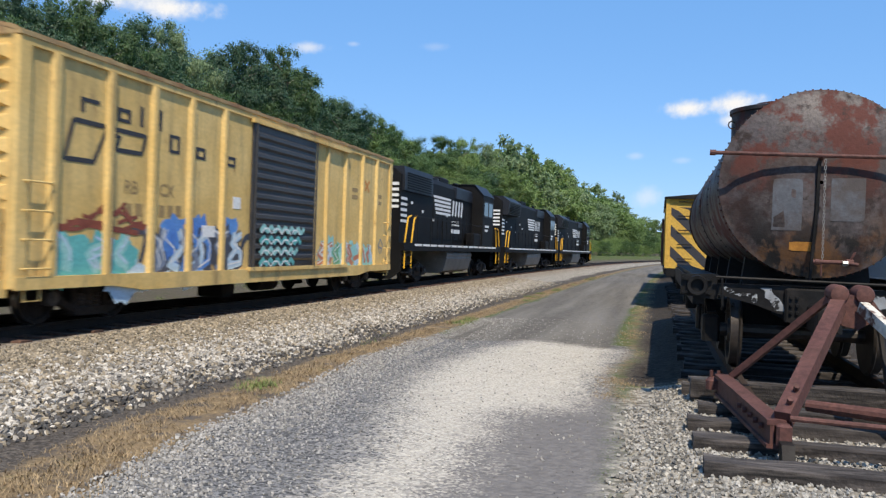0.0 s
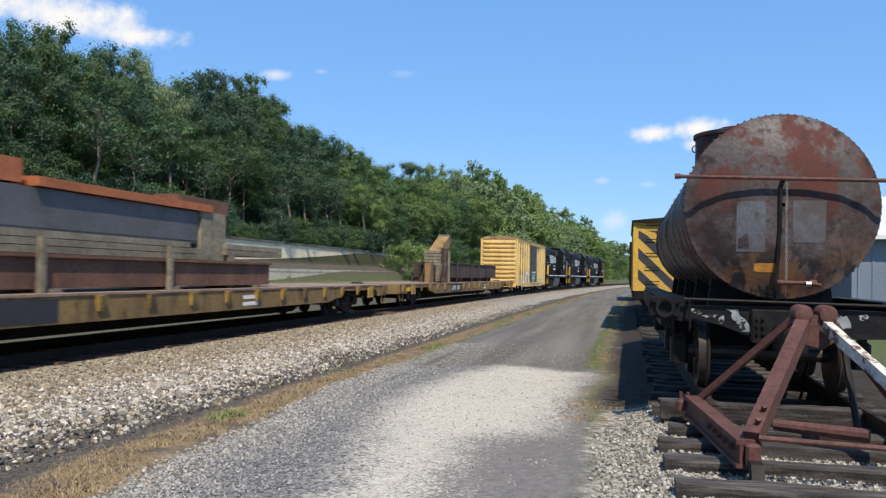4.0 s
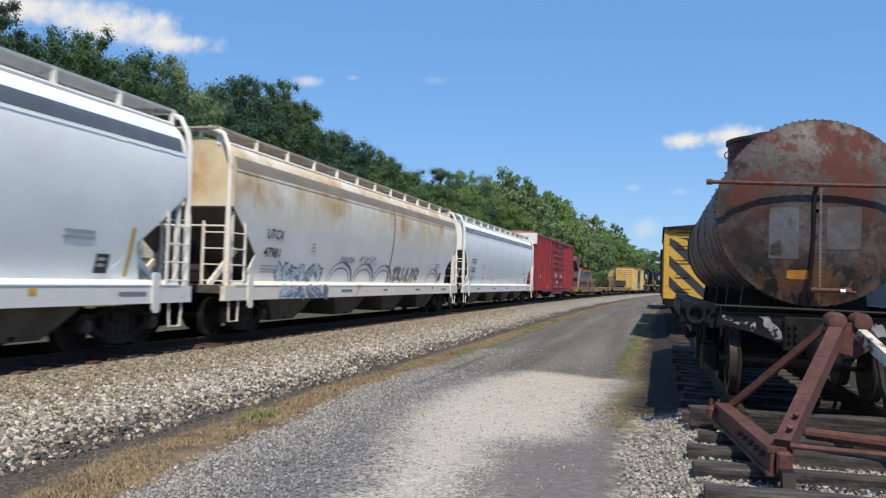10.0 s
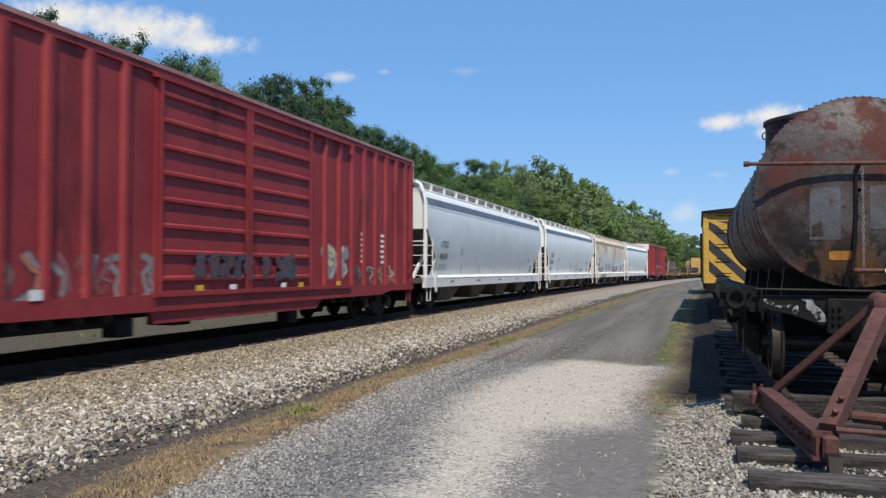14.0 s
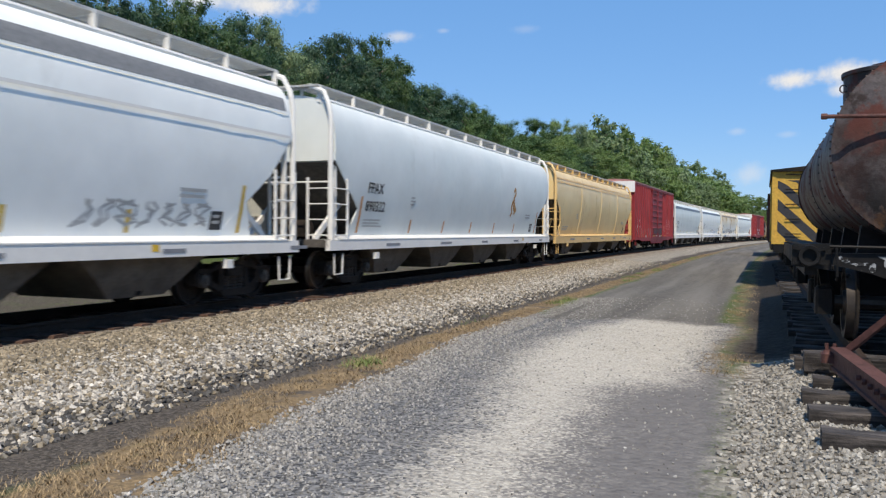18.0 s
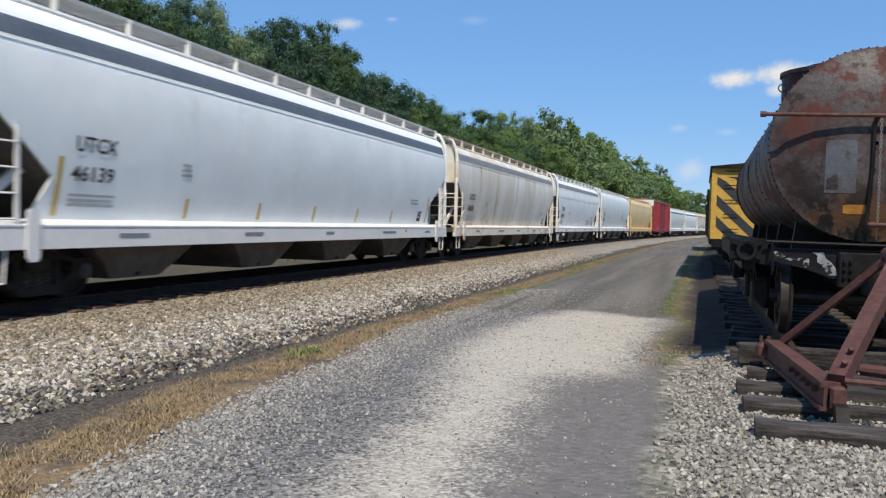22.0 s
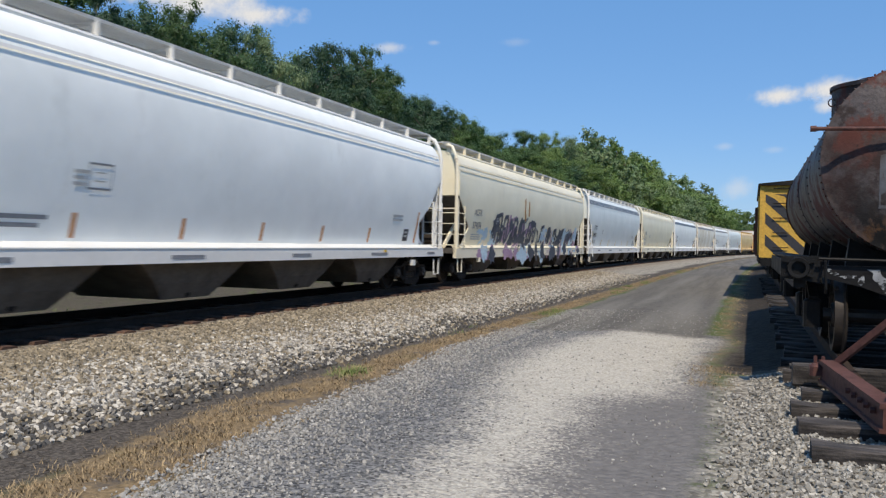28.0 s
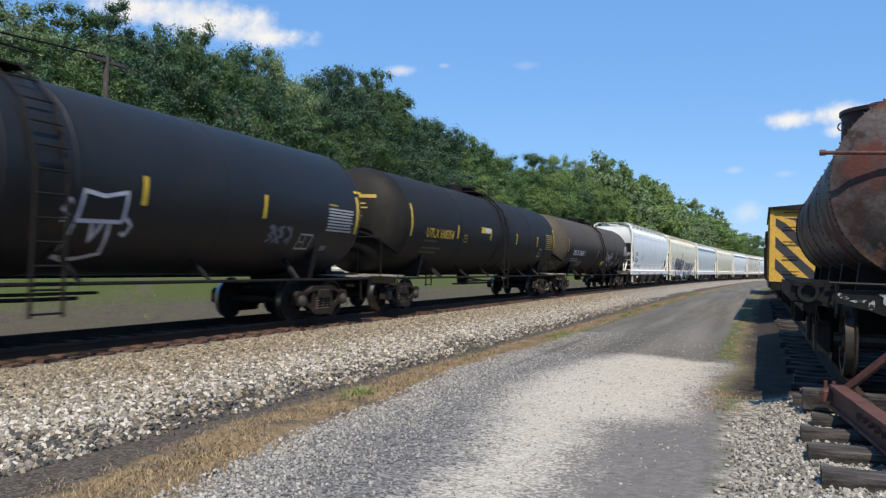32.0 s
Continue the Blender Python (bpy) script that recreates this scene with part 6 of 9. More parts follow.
    for i in range(2):
        part("side_step", MB().box(1.46, 1.49, cab0 + 0.4, cab0 + 1.6, 2.0 - 0.25 * i, 2.04 - 0.25 * i), M_RAILYEL, ob, smooth=0)
    for k in range(7):
        part("grille_slat", MB().box(1.37 if six else 1.055, 1.45 if six else 1.085, -h + 1.5, -h + 4.5, 3.42 + 0.09 * k, 3.455 + 0.09 * k), M_LOCO, ob, smooth=0)
    part("horn", MB().rod((0.2, cab0 - 0.9, hoodz + 0.22), (0.2, cab0 - 0.3, hoodz + 0.22), 0.05, 8, 0.09).rod((0.2, cab0 - 0.8, hoodz - 0.02), (0.2, cab0 - 0.8, hoodz + 0.2), 0.03, 6), M_LOCO, ob)
    for y in (-h + 7.4, -h + 8.9) if six else (-h + 7.2,):
        part("roof_fan", MB().lathe([(hoodz - 0.05, 0.55), (hoodz + 0.14, 0.55), (hoodz + 0.16, 0.42)], "z", (0, y, 0), 20), M_LOCOROOF, ob)
    part("battery_box", MB().cbox(1.05, 1.46, cab0 - 1.6, cab0 - 0.15, 1.49, 2.05, 0.04), M_LOCO, ob)
    tl = 2.6 if six else 2.2
    part("fuel_tank", MB().prism([(-1.2, 1.2), (-1.35, 0.9), (-1.2, 0.4), (-0.9, 0.28), (0.9, 0.28), (1.2, 0.4), (1.35, 0.9), (1.2, 1.2)], "y", -tl, tl), M_FUEL, ob, smooth=0)
    part("air_tank", MB().rod((1.2, -tl, 1.05), (1.2, tl, 1.05), 0.16, 12), M_FUEL, ob)
    for sy in (-1, 1):
        part("pilot", MB().prism([(-1.4, 1.2), (1.4, 1.2), (1.4, 0.5), (1.0, 0.22), (-1.0, 0.22), (-1.4, 0.5)], "y", sy * h - 0.06, sy * h + 0.06), M_LOCO, ob, smooth=0)
        coupler(ob, sy * (length / 2 - 0.5), sy)
        truck(ob, sy * (h - (3.5 if six else 2.9)), ax)
    grown(ob, 1.036, 1.036)
    return ob


M_RUSTSEAM = mat("rusted_seam", (0.30, 0.17, 0.10, 1), (0.22, 0.12, 0.07, 1), 0.9)
M_GREYBAND = mat("grey_roof_band", (0.20, 0.205, 0.21, 1), (0.25, 0.25, 0.25, 1), 0.6, 0, 1.0, 0.02)
M_TAUPEBAND = mat("rust_dusted_roof_band", (0.24, 0.20, 0.16, 1), (0.30, 0.25, 0.19, 1), 0.7, 0, 0.8, 0.05)
M_SILLR2 = mat("rust_patched_sill_paint", (0.82, 0.77, 0.67, 1), (0.76, 0.69, 0.58, 1), 0.6, 0, 0.8, 0.05, 20, 0.025, wear=((0.38, 0.17, 0.07, 1), 0.50, 0.72, 1.6, (1, 0.5, 1), 0.9))
M_HRUST2 = mat("lightly_rusted_white_paint", (0.86, 0.84, 0.77, 1), (0.82, 0.79, 0.70, 1), 0.45, 0, 0.35, 0.45, 1.5, 0.035, wear=[((0.74, 0.62, 0.42, 1), 0.42, 0.75, 0.7, (0.8, 0.8, 0.35), 0.7), ((0.56, 0.33, 0.13, 1), 0.57, 0.74, 1.5, (1, 1, 0.16), 0.9), ((0.42, 0.20, 0.08, 1), 0.52, 0.7, 2.2, (1, 1, 0.8), 0.9, 1.9, 1.05)])

# ---------------------------------------------------------------- the train, front to rear
SPEED = 13.14
locomotive(91.2, 67.75, "black road locomotive with white emblem bars and yellow handrails")
locomotive(67.75, 44.9, "black road locomotive with white emblem bars and yellow handrails")
locomotive(44.9, 26.2, "shorter black four-axle locomotive with blue-sheened roof", six=False)
yellow_boxcar(26.2, 8.5)
flat_a, _ = flat_car(8.5, -23.0, "long yellow-brown flat car loaded with a brown steel girder", 1)
flat_b, _ = flat_car(-23.0, -53.8, "long yellow-brown flat car loaded with rusty steelwork", 2)
red_boxcar(-53.8, -74.95, "dark red double-door boxcar with white scrawled graffiti", 1)
H = []
H.append(hopper(-74.95, -95.95, "white covered hopper with a blue-grey roof stripe", M_HWHITE, M_SILLW, M_STRIPE, "UTCX", "53233", lines=True, strips=M_YELLOW, seed=1))
H.append(hopper(-95.95, -117.1, "rust-streaked white covered hopper with dark graffiti", M_HRUSTY, M_SILLR, M_TAUPEBAND, "UTCX", "47981", strips=None, seed=2, ribs=1, seam=M_RUSTSEAM, board=M_TANBOARD))
H.append(hopper(-117.1, -137.65, "white covered hopper with a blue-grey roof stripe", M_HWHITE, M_SILLW, M_STRIPE, "UTCX", "47006", strips=M_YELLOW, seed=3))
H.append(hopper(-137.65, -159.15, "pale grey covered hopper with a dark roof stripe", M_HGREY, M_SILLW, M_STRIPE, "UTCX", "48154", strips=M_YELLOW, seed=4))
red_boxcar(-159.15, -180.45, "dark red double-door boxcar with coloured graffiti low down", 2)
H.append(hopper(-180.45, -202.0, "tan covered hopper stained with rust", M_HTAN, M_SILLT, None, "", "", seed=5, ribs=3, ridge=True))
H.append(hopper(-202.0, -222.1, "pale grey covered hopper with a rust stain", M_HGREY, M_SILLW, None, "FPAX", "890322", strips=M_ORANGE, seed=6, apron=2.82))
H.append(hopper(-222.1, -240.8, "white covered hopper with grey roof band", M_HWHITE, M_SILLW, M_GREYBAND, "FPAX", "945473", strips=M_YELLOW, seed=7, apron=3.08, ridge=3.08))
H.append(hopper(-240.8, -261.4, "rust-stained off-white covered hopper", M_HRUST2, M_SILLR2, M_GREYBAND, "UTCX", "58855", seed=8, board=M_TANBOARD))
H.append(hopper(-261.4, -282.1, "white covered hopper with a blue-grey roof stripe", M_HWHITE, M_SILLW, M_STRIPE, "UTCX", "46139", strips=M_YELLOW, seed=9))
H.append(hopper(-282.1, -302.9, "cream covered hopper with grey roof ridges", M_HCREAM, M_SILLC, None, "ACFX", "37175", strips=M_YELLOW, seed=10, apron=3.08, ridge=True, ink=M_GREYTXT))
H.append(hopper(-302.9, -323.4, "pale grey covered hopper with a dark roof stripe", M_HGREY, M_SILLW, M_STRIPE, "UTCX", "59655", lines=True, strips=M_YELLOW, seed=11))
H.append(hopper(-323.4, -344.8, "cream covered hopper with large dark graffiti", M_HCREAM, M_SILLC, None, "ACFX", "37474", seed=12, ridge=True, ink=M_GREYTXT))
H.append(hopper(-344.8, -364.45, "clean white covered hopper with orange strips", M_HWHITE, M_SILLW, None, "FPAX", "820238", strips=M_ORANGE, seed=13, apron=3.08, ridge=True))
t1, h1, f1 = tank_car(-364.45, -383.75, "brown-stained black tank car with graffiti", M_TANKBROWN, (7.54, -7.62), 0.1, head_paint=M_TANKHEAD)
t2, h2, f2 = tank_car(-383.75, -402.5, "black tank car with yellow markings", M_TANKDUSTY, (7.27, -7.5), 0.5)
t3, _, f3 = tank_car(-402.5, -424.3, "black tank car with yellow strips and a pale outline tag", M_TANKBLACK, (8.54, -8.5), 0.74)

# ---------------------------------------------------------------- what lies on the flat cars
load("steel_girder", "long brown steel girder lying on timber bearers", "girder", flat_a,
     [("girder", girder(-5.0, 9.4, 0.90, 0.34, 1.34, 0.70, 5), M_GIRDER), ("cover_plate", MB().box(1.01, 1.03, -4.95, 9.35, 1.39, 1.99), M_GIRDER)]
     + [("bearer", MB().box(-1.0, 1.02, y - 0.09, y + 0.09, 1.12, 1.34), M_GIRDER) for y in (-4.4, -1.5, 1.4, 4.4, 7.6)]
     + [("lashing_post", MB().box(1.09, 1.13, y - 0.05, y + 0.05, 1.12, 2.05), M_GIRDER) for y in (-2.9, 1.0, 3.3, 6.0)])
load("steel_girder", "second brown steel girder lying beside the first", "girder", flat_a,
     [("girder", girder(-4.6, 8.4, -0.7, 0.3, 1.34, 0.70, 5), M_GIRDER)] + [("cover_plate", MB().box(-0.59, -0.57, -4.6, 8.4, 1.39, 1.99), M_GIRDER)])
crib = [("crib_board", MB().box(0.2, 1.15, y0, y1, z, z + 0.115), M_PLANK) for z in np.arange(1.18, 2.45, 0.135) for y0, y1 in ((-6.45, -5.3),)]
load("timber_crib", "braced timber crib standing on the flat car", "crib", flat_a,
     crib + [("upright", MB().box(1.13, 1.25, y - 0.07, y + 0.07, 1.1, 2.62), M_GIRDER) for y in (-6.5, -5.75)] + [("brace", MB().bar((1.2, y - 1.0, 1.12), (1.2, y, 2.02), 0.09, 0.12), M_GIRDER) for y in (-6.45, -5.7)]
     + [("upright", MB().box(1.13, 1.25, -5.35, -5.2, 1.1, 2.55), M_PLANK)])
load("steel_box_section", "ochre painted box section leaning upwards on the crib", "steelwork", flat_a,
     [("box_section", MB().bar((0.4, -5.4, 2.2), (0.4, -3.0, 3.1), 0.6, 0.5), M_CANARY), ("end_plate", MB().bar((0.4, -3.02, 3.09), (0.4, -2.92, 3.13), 0.66, 0.56), M_GREYSTEEL)])
load("steel_trestle", "ochre and brown steel frame behind the crib", "steelwork", flat_a,
     [("frame_panel", MB().box(0.6, 0.95, -7.75, -7.42, 1.12, 1.95), M_CANARY), ("frame_panel", MB().box(0.3, 0.85, -7.4, -6.6, 1.2, 1.88), M_GIRDER), ("frame_leg", MB().bar((1.1, -8.6, 1.1), (1.0, -7.8, 2.0), 0.1, 0.1), M_GIRDER), ("top_beam", MB().box(-0.2, 0.5, -7.9, -6.6, 1.9, 1.99), M_GIRDER)])
# black plate on the solid end paints the shade inside a hollow channel
load("channel_beam", "rusty channel beams lying along the flat car", "girder", flat_b,
     [("channel", MB().box(0.35, 1.15, -12.0, -9.6, 1.12, 1.60), M_RUSTRED), ("hollow_end", MB().box(0.5, 1.0, -12.02, -11.99, 1.22, 1.5), M_INK)])
# same black end plate for the dark inside of the box
load("box_girder", "rusty red box girder on timber bearers", "girder", flat_b,
     [("girder", MB().box(0.3, 1.15, -9.5, 5.0, 1.18, 1.62), M_RUSTRED), ("top_flange", MB().box(0.2, 1.22, -9.5, 5.0, 1.62, 1.67), M_RUSTRED), ("hollow_end", MB().box(0.45, 1.0, -9.52, -9.49, 1.26, 1.55), M_INK)]
     + [("bearer", MB().box(-1.0, 1.25, y - 0.12, y + 0.12, 1.10, 1.18), M_PLANK) for y in (-8.5, -3.0, 0.5, 4.2)] + [("stake", MB().box(1.24, 1.32, y - 0.06, y + 0.06, 1.1, 1.9), M_PLANK) for y in (-3.4, 0.2)])
load("timber_stack", "stack of pale timber beams on the girder", "timber", flat_b,
     [("beam", MB().box(0.0, 1.0, -7.6 + 0.4 * (i % 2), 2.4 - 0.5 * i, 1.68 + 0.11 * i, 1.78 + 0.11 * i), M_PLANK) for i in range(3)] + [("beam", MB().box(-0.2, 0.9, 3.2, 6.3, 1.80 + 0.12 * i, 1.91 + 0.12 * i), M_PLANK) for i in range(2)] + [("bearer", MB().box(-0.2, 0.9, 3.3, 3.6, 1.1, 1.8), M_PLANK)])
load("plate_girder", "grey plate girder with stiffeners on top of the load", "girder", flat_b,
     [("girder", girder(-8.5, 2.1, 0.5, 0.5, 2.0, 0.62, 9), M_GREYSTEEL), ("side_plate", MB().box(0.72, 0.76, -8.45, 2.1, 2.05, 2.58), M_GREYSTEEL), ("support", MB().box(0.0, 0.9, -8.2, -7.8, 1.67, 2.0), M_RUSTRED), ("support", MB().box(0.0, 0.9, 0.6, 1.0, 1.67, 2.0), M_RUSTRED)])
load("column_section", "upright rusty steel column section", "steelwork", flat_b,
     [("column", MB().box(0.2, 0.6, -6.25, -5.7, 2.62, 4.05), M_RUSTRED), ("flange", MB().box(0.12, 0.68, -6.30, -6.24, 2.62, 4.08), M_RUSTRED), ("flange", MB().box(0.12, 0.68, -5.71, -5.65, 2.62, 4.08), M_RUSTRED)])
load("steel_boom", "grey box arm leaning against the column", "steelwork", flat_b,
     [("arm", MB().bar((0.5, -8.55, 3.72), (0.5, -6.75, 2.78), 0.46, 0.42), M_GREYSTEEL), ("end_cap", MB().bar((0.5, -8.75, 3.82), (0.5, -8.55, 3.72), 0.52, 0.48), M_RUSTRED)])
load("gusset_plate", "orange rusty gusset plate", "steelwork", flat_b,
     [("plate", MB().prism([(-5.3, 2.95), (-4.1, 3.85), (-3.4, 3.80), (-4.3, 2.95)], "x", 0.3, 0.42), M_RUSTORANGE), ("foot", MB().box(0.1, 0.7, -5.4, -3.2, 2.66, 3.0), M_RUSTORANGE)])
load("angle_bars", "orange primed angle bars on top", "steelwork", flat_b,
     [("bar", MB().box(0.1, 0.45, -4.2, 1.6, 2.64, 2.80), M_RUSTORANGE), ("bar", MB().box(0.5, 0.85, -3.0, 2.6, 2.64, 2.78), M_RUSTORANGE), ("bar", MB().box(0.2, 0.8, 1.2, 3.4, 2.64, 2.90), M_RUSTRED), ("block", MB().box(0.2, 0.8, 2.2, 3.3, 1.67, 2.64), M_PLANK)])
load("raking_prop", "timber prop raking up against the load", "timber", flat_b,
     [("prop", MB().bar((1.2, -10.45, 1.12), (1.15, -8.75, 2.75), 0.16, 0.16), M_PLANK), ("foot", MB().box(1.1, 1.35, -10.65, -10.2, 1.10, 1.2), M_PLANK)])

# ---------------------------------------------------------------- paint on hoppers and tanks
side = hopper_half
ob, hb = H[1]
lettershapes(ob, side, -7.4, -4.6, 1.16, 1.62, 6, [M_SLATE, M_PALEBLUE], M_SLATE, M_WHITE, 61, 0.17)
lettershapes(ob, lambda z: 1.473, -7.4, -4.6, 0.80, 1.08, 8, [M_PALEBLUE, M_SLATE], M_SLATE, M_WHITE, 62, 0.12)
for y0_ in (-4.1, -2.2, -0.4, 5.6):
    pts = [(y0_ + 0.9 - 0.9 * math.cos(a), 1.22 + 0.55 * math.sin(a)) for a in np.linspace(0, math.pi, 12)]
    strokes(ob, side, [pts, [(p * 0.8 + (y0_ + 0.9) * 0.2, 1.22 + (q - 1.22) * 0.7) for p, q in pts]], 0.045, M_DULLGREY)
    strokes(ob, side, [pts[6:]], 0.10, M_SLATE, lift=0.009)
lettershapes(ob, side, 1.5, 4.6, 1.2, 1.75, 5, [M_DULLGREY, M_DULLRED, M_DULLGREEN], M_FAINT, M_DULLGREY, 67, 0.11)
strokes(ob, side, [[(-3.4 + 0.22 * i, 1.75), (-3.3 + 0.22 * i, 1.95), (-3.2 + 0.22 * i, 1.8)] for i in range(5)] + [[(-1.9 + 0.25 * i, 1.8 + 0.1 * (i % 2)), (-1.75 + 0.25 * i, 2.0), (-1.65 + 0.25 * i, 1.75)] for i in range(6)], 0.035, M_INK)
ob, hb = H[2]
strokes(ob, side, [[(3.4 + 0.3 * i, 1.25), (3.5 + 0.3 * i, 1.55), (3.62 + 0.3 * i, 1.3)] for i in range(5)], 0.05, M_BLUE)
strokes(ob, side, [[(y, 1.3), (y + 0.15, 1.75), (y + 0.4, 1.7), (y + 0.3, 1.35)] for y in (-0.4, 1.0, 2.1)], 0.07, M_GREYTXT)
ob, hb = H[5]
M_STAIN = mat("rust_stain", (0.40, 0.17, 0.04, 1), (0.5, 0.26, 0.08, 1), 0.9, 0, 4, 0.1)
strokes(ob, side, [[(4.2, 2.75), (4.35, 2.9), (4.45, 2.7), (4.25, 2.5), (4.4, 2.3), (4.65, 2.1), (4.45, 1.95)], [(4.2, 2.45), (4.05, 2.2), (4.2, 2.0), (4.05, 1.85)], [(4.3, 2.6), (4.3, 2.2), (4.55, 2.05)]], 0.11, M_STAIN, "rust_stain")
ob, hb = H[6]
lettershapes(ob, side, 3.2, 6.2, 1.3, 1.75, 7, [M_FAINT], M_FAINT, M_FAINT, 91, 0.03)
ob, hb = H[12]
side = lambda z: hopper_half(z) + 0.004
strokes(ob, side, [[(-4.5, 1.95), (-4.05, 1.95)], [(-4.5, 2.3), (-4.05, 2.3)]], 0.03, M_GREYTXT, "square_emblem")
strokes(ob, side, [[(-4.5, 1.95), (-4.5, 2.3)], [(-4.05, 1.95), (-4.05, 2.3)], [(-4.38, 2.06), (-4.17, 2.06)], [(-4.38, 2.18), (-4.17, 2.18)]], 0.02, M_FAINT, "square_emblem")
bars(ob, hopper_half, -5.9, 1.55, 2, 0.85, 0.22, M_GREYTXT, 77)
ob, hb = H[11]
spray(ob, side, -7.6, -5.6, 1.15, 1.6, [M_PALEBLUE], 70, 10)
spray(ob, side, -5.7, 0.3, 1.2, 2.2, [M_PURPLE, M_DARKSPRAY], 71, 20)
spray(ob, side, 0.9, 8.4, 1.2, 1.8, [M_PURPLE, M_DARKSPRAY, M_PALEBLUE], 72, 14)
strokes(ob, side, [[(y, 1.3), (y + 0.1, 2.3 - 0.05 * i), (y + 0.5, 2.35 - 0.05 * i), (y + 0.6, 1.4), (y + 0.35, 1.35), (y + 0.3, 1.9)] for i, y in enumerate((-5.5, -4.7, -3.4, -2.4, -1.2, -0.5, 1.0, 2.2, 3.4, 4.6, 5.8, 7.0))], 0.16, M_DARKSPRAY)
spray(ob, lambda z: 1.473, -8.0, 8.5, 0.82, 1.1, [M_PURPLE, M_PALEBLUE, M_DARKSPRAY], 73, 18)
strokes(ob, side, [[(-2.0, 3.1), (-1.95, 2.6), (-1.7, 2.2)], [(-1.4, 3.0), (-1.3, 2.4)]], 0.16, M_STAIN, "rust_stain")

M_DIMYEL = mat("worn_yellow_lettering", (0.07, 0.052, 0.02, 1), None, 0.6, 0, 1, 0)
M_OCHRETXT = mat("dim_yellow_lettering", (0.42, 0.28, 0.04, 1), None, 0.6, 0, 1, 0)


def head_marks(car_, half, rows, material):
    """Short lines of small writing on the rear head of a tank car."""
    def at(x, z):
        d = min(0.97, math.hypot(x, z - 2.38) / 1.43)
        return x, -half + 0.72 * (1 - math.sqrt(1 - d * d)) - 0.012, z
    for z, x, w, t in rows:
        xs = np.linspace(x, x + w, 9)
        part("marking", MB().loft([[at(q, z) for q in xs], [at(q, z + t) for q in xs]], caps=False, closed=False), material, car_, smooth=0)


head_marks(t1, h1, ((2.85, -0.15, 0.85, 0.10), (2.66, 0.0, 0.45, 0.04), (2.55, 0.0, 0.4, 0.04), (1.90, 0.05, 0.55, 0.04), (1.82, 0.05, 0.45, 0.04)), M_WHITE)
lettering("DBUX 250683", 0.35, on_side(0, -6.93, 1.88), M_WHITE, t1, "reporting_mark", 1.10, f1)
bars(t1, f1, -7.1, 1.72, 2, 1.9, 0.2, M_GREYTXT, 81)
for y in (-1.1, 1.6, 4.66):
    tape(t1, f1, y, 0.1, 1.80, 2.25, M_ORANGE)
tape(t1, f1, -8.16, 0.1, 2.0, 2.62, M_ORANGE, lift=0.01)
tape(t1, f1, -4.5, 0.1, 1.86, 2.16, M_ORANGE, lift=0.01)
tape(t1, f1, 8.1, 0.11, 1.75, 2.6, M_ORANGE, lift=0.01)
tape(t1, f1, 0.75, 0.62, 1.45, 1.66, M_YELLOW, "placard")
tape(t1, f1, -4.35, 0.25, 1.88, 2.08, M_GREYTXT, "placard")
tape(t1, f1, -4.31, 0.17, 1.91, 2.05, M_INK, "placard", 0.009)
for i in range(7):
    tape(t1, f1, 7.06 + 0.02 * (i % 2), 1.05 - 0.03 * (i % 3), 2.12 + 0.066 * i, 2.16 + 0.066 * i, M_FAINT)
tape(t1, f1, 7.5, 0.5, 2.60, 2.68, M_WHITE)
for a, b, c, d in ((5.6, 0.55, 1.50, 1.525), (5.6, 0.55, 1.79, 1.815), (5.6, 0.02, 1.5, 1.81), (6.13, 0.02, 1.5, 1.81), (5.7, 0.3, 1.63, 1.65)):
    tape(t1, f1, a, b, c, d, M_FAINT, "placard_frame")
M_DIMTAG = mat("dim_grey_violet_spray", (0.22, 0.22, 0.26, 1), (0.16, 0.16, 0.19, 1), 0.7)
lettershapes(t1, f1, -5.4, -4.3, 1.3, 1.6, 5, [M_DIMTAG], M_DIMTAG, M_DIMTAG, 83, 0.045)
lettershapes(t1, f1, 3.7, 4.5, 1.4, 1.65, 3, [M_DIMTAG], M_DIMTAG, M_DIMTAG, 87, 0.06)
strokes(t1, f1, [[(p - 2.15, q) for p, q in line] for line in ([(3.75, 1.6), (3.8, 2.1), (4.1, 2.05), (4.1, 1.85), (3.85, 1.8)], [(4.2, 1.65), (4.3, 2.0), (4.45, 1.7), (4.5, 2.05)], [(4.65, 1.65), (4.7, 2.0)], [(4.85, 1.7), (5.05, 1.95), (4.95, 2.1), (4.85, 1.9), (5.1, 1.65)], [(5.2, 1.6), (5.3, 2.2), (5.5, 1.9), (5.1, 1.95)], [(4.9, 1.5), (5.3, 1.42)])], 0.075, M_TAG)
lettering("UTLX 668354", 0.36, on_side(0, -6.74, 2.02), M_YELLOW, t2, "reporting_mark", 1.02, f2)
for y_, z_, w_ in ((-6.74, 1.94, 0.9), (-6.78, 1.74, 1.4), (-6.78, 1.62, 1.2)):
    tape(t2, f2, y_, w_, z_ - 0.05, z_, M_DIMYEL)
for a, b, c, d in ((-3.7, 0.3, 2.17, 2.2), (-3.7, 0.3, 1.97, 2.0), (-3.7, 0.025, 1.97, 2.2), (-3.425, 0.025, 1.97, 2.2), (-3.65, 0.2, 2.07, 2.09)):
    tape(t2, f2, a, b, c, d, M_OCHRETXT, "placard_frame")
for y, z0_, z1_ in ((-7.84, 2.0, 2.86), (-4.32, 2.06, 2.46), (-1.15, 2.12, 2.5), (2.0, 2.08, 2.48), (5.0, 2.08, 2.48), (7.8, 2.0, 2.9)):
    tape(t2, f2, y, 0.11, z0_, z1_, M_YELLOW, lift=0.01)
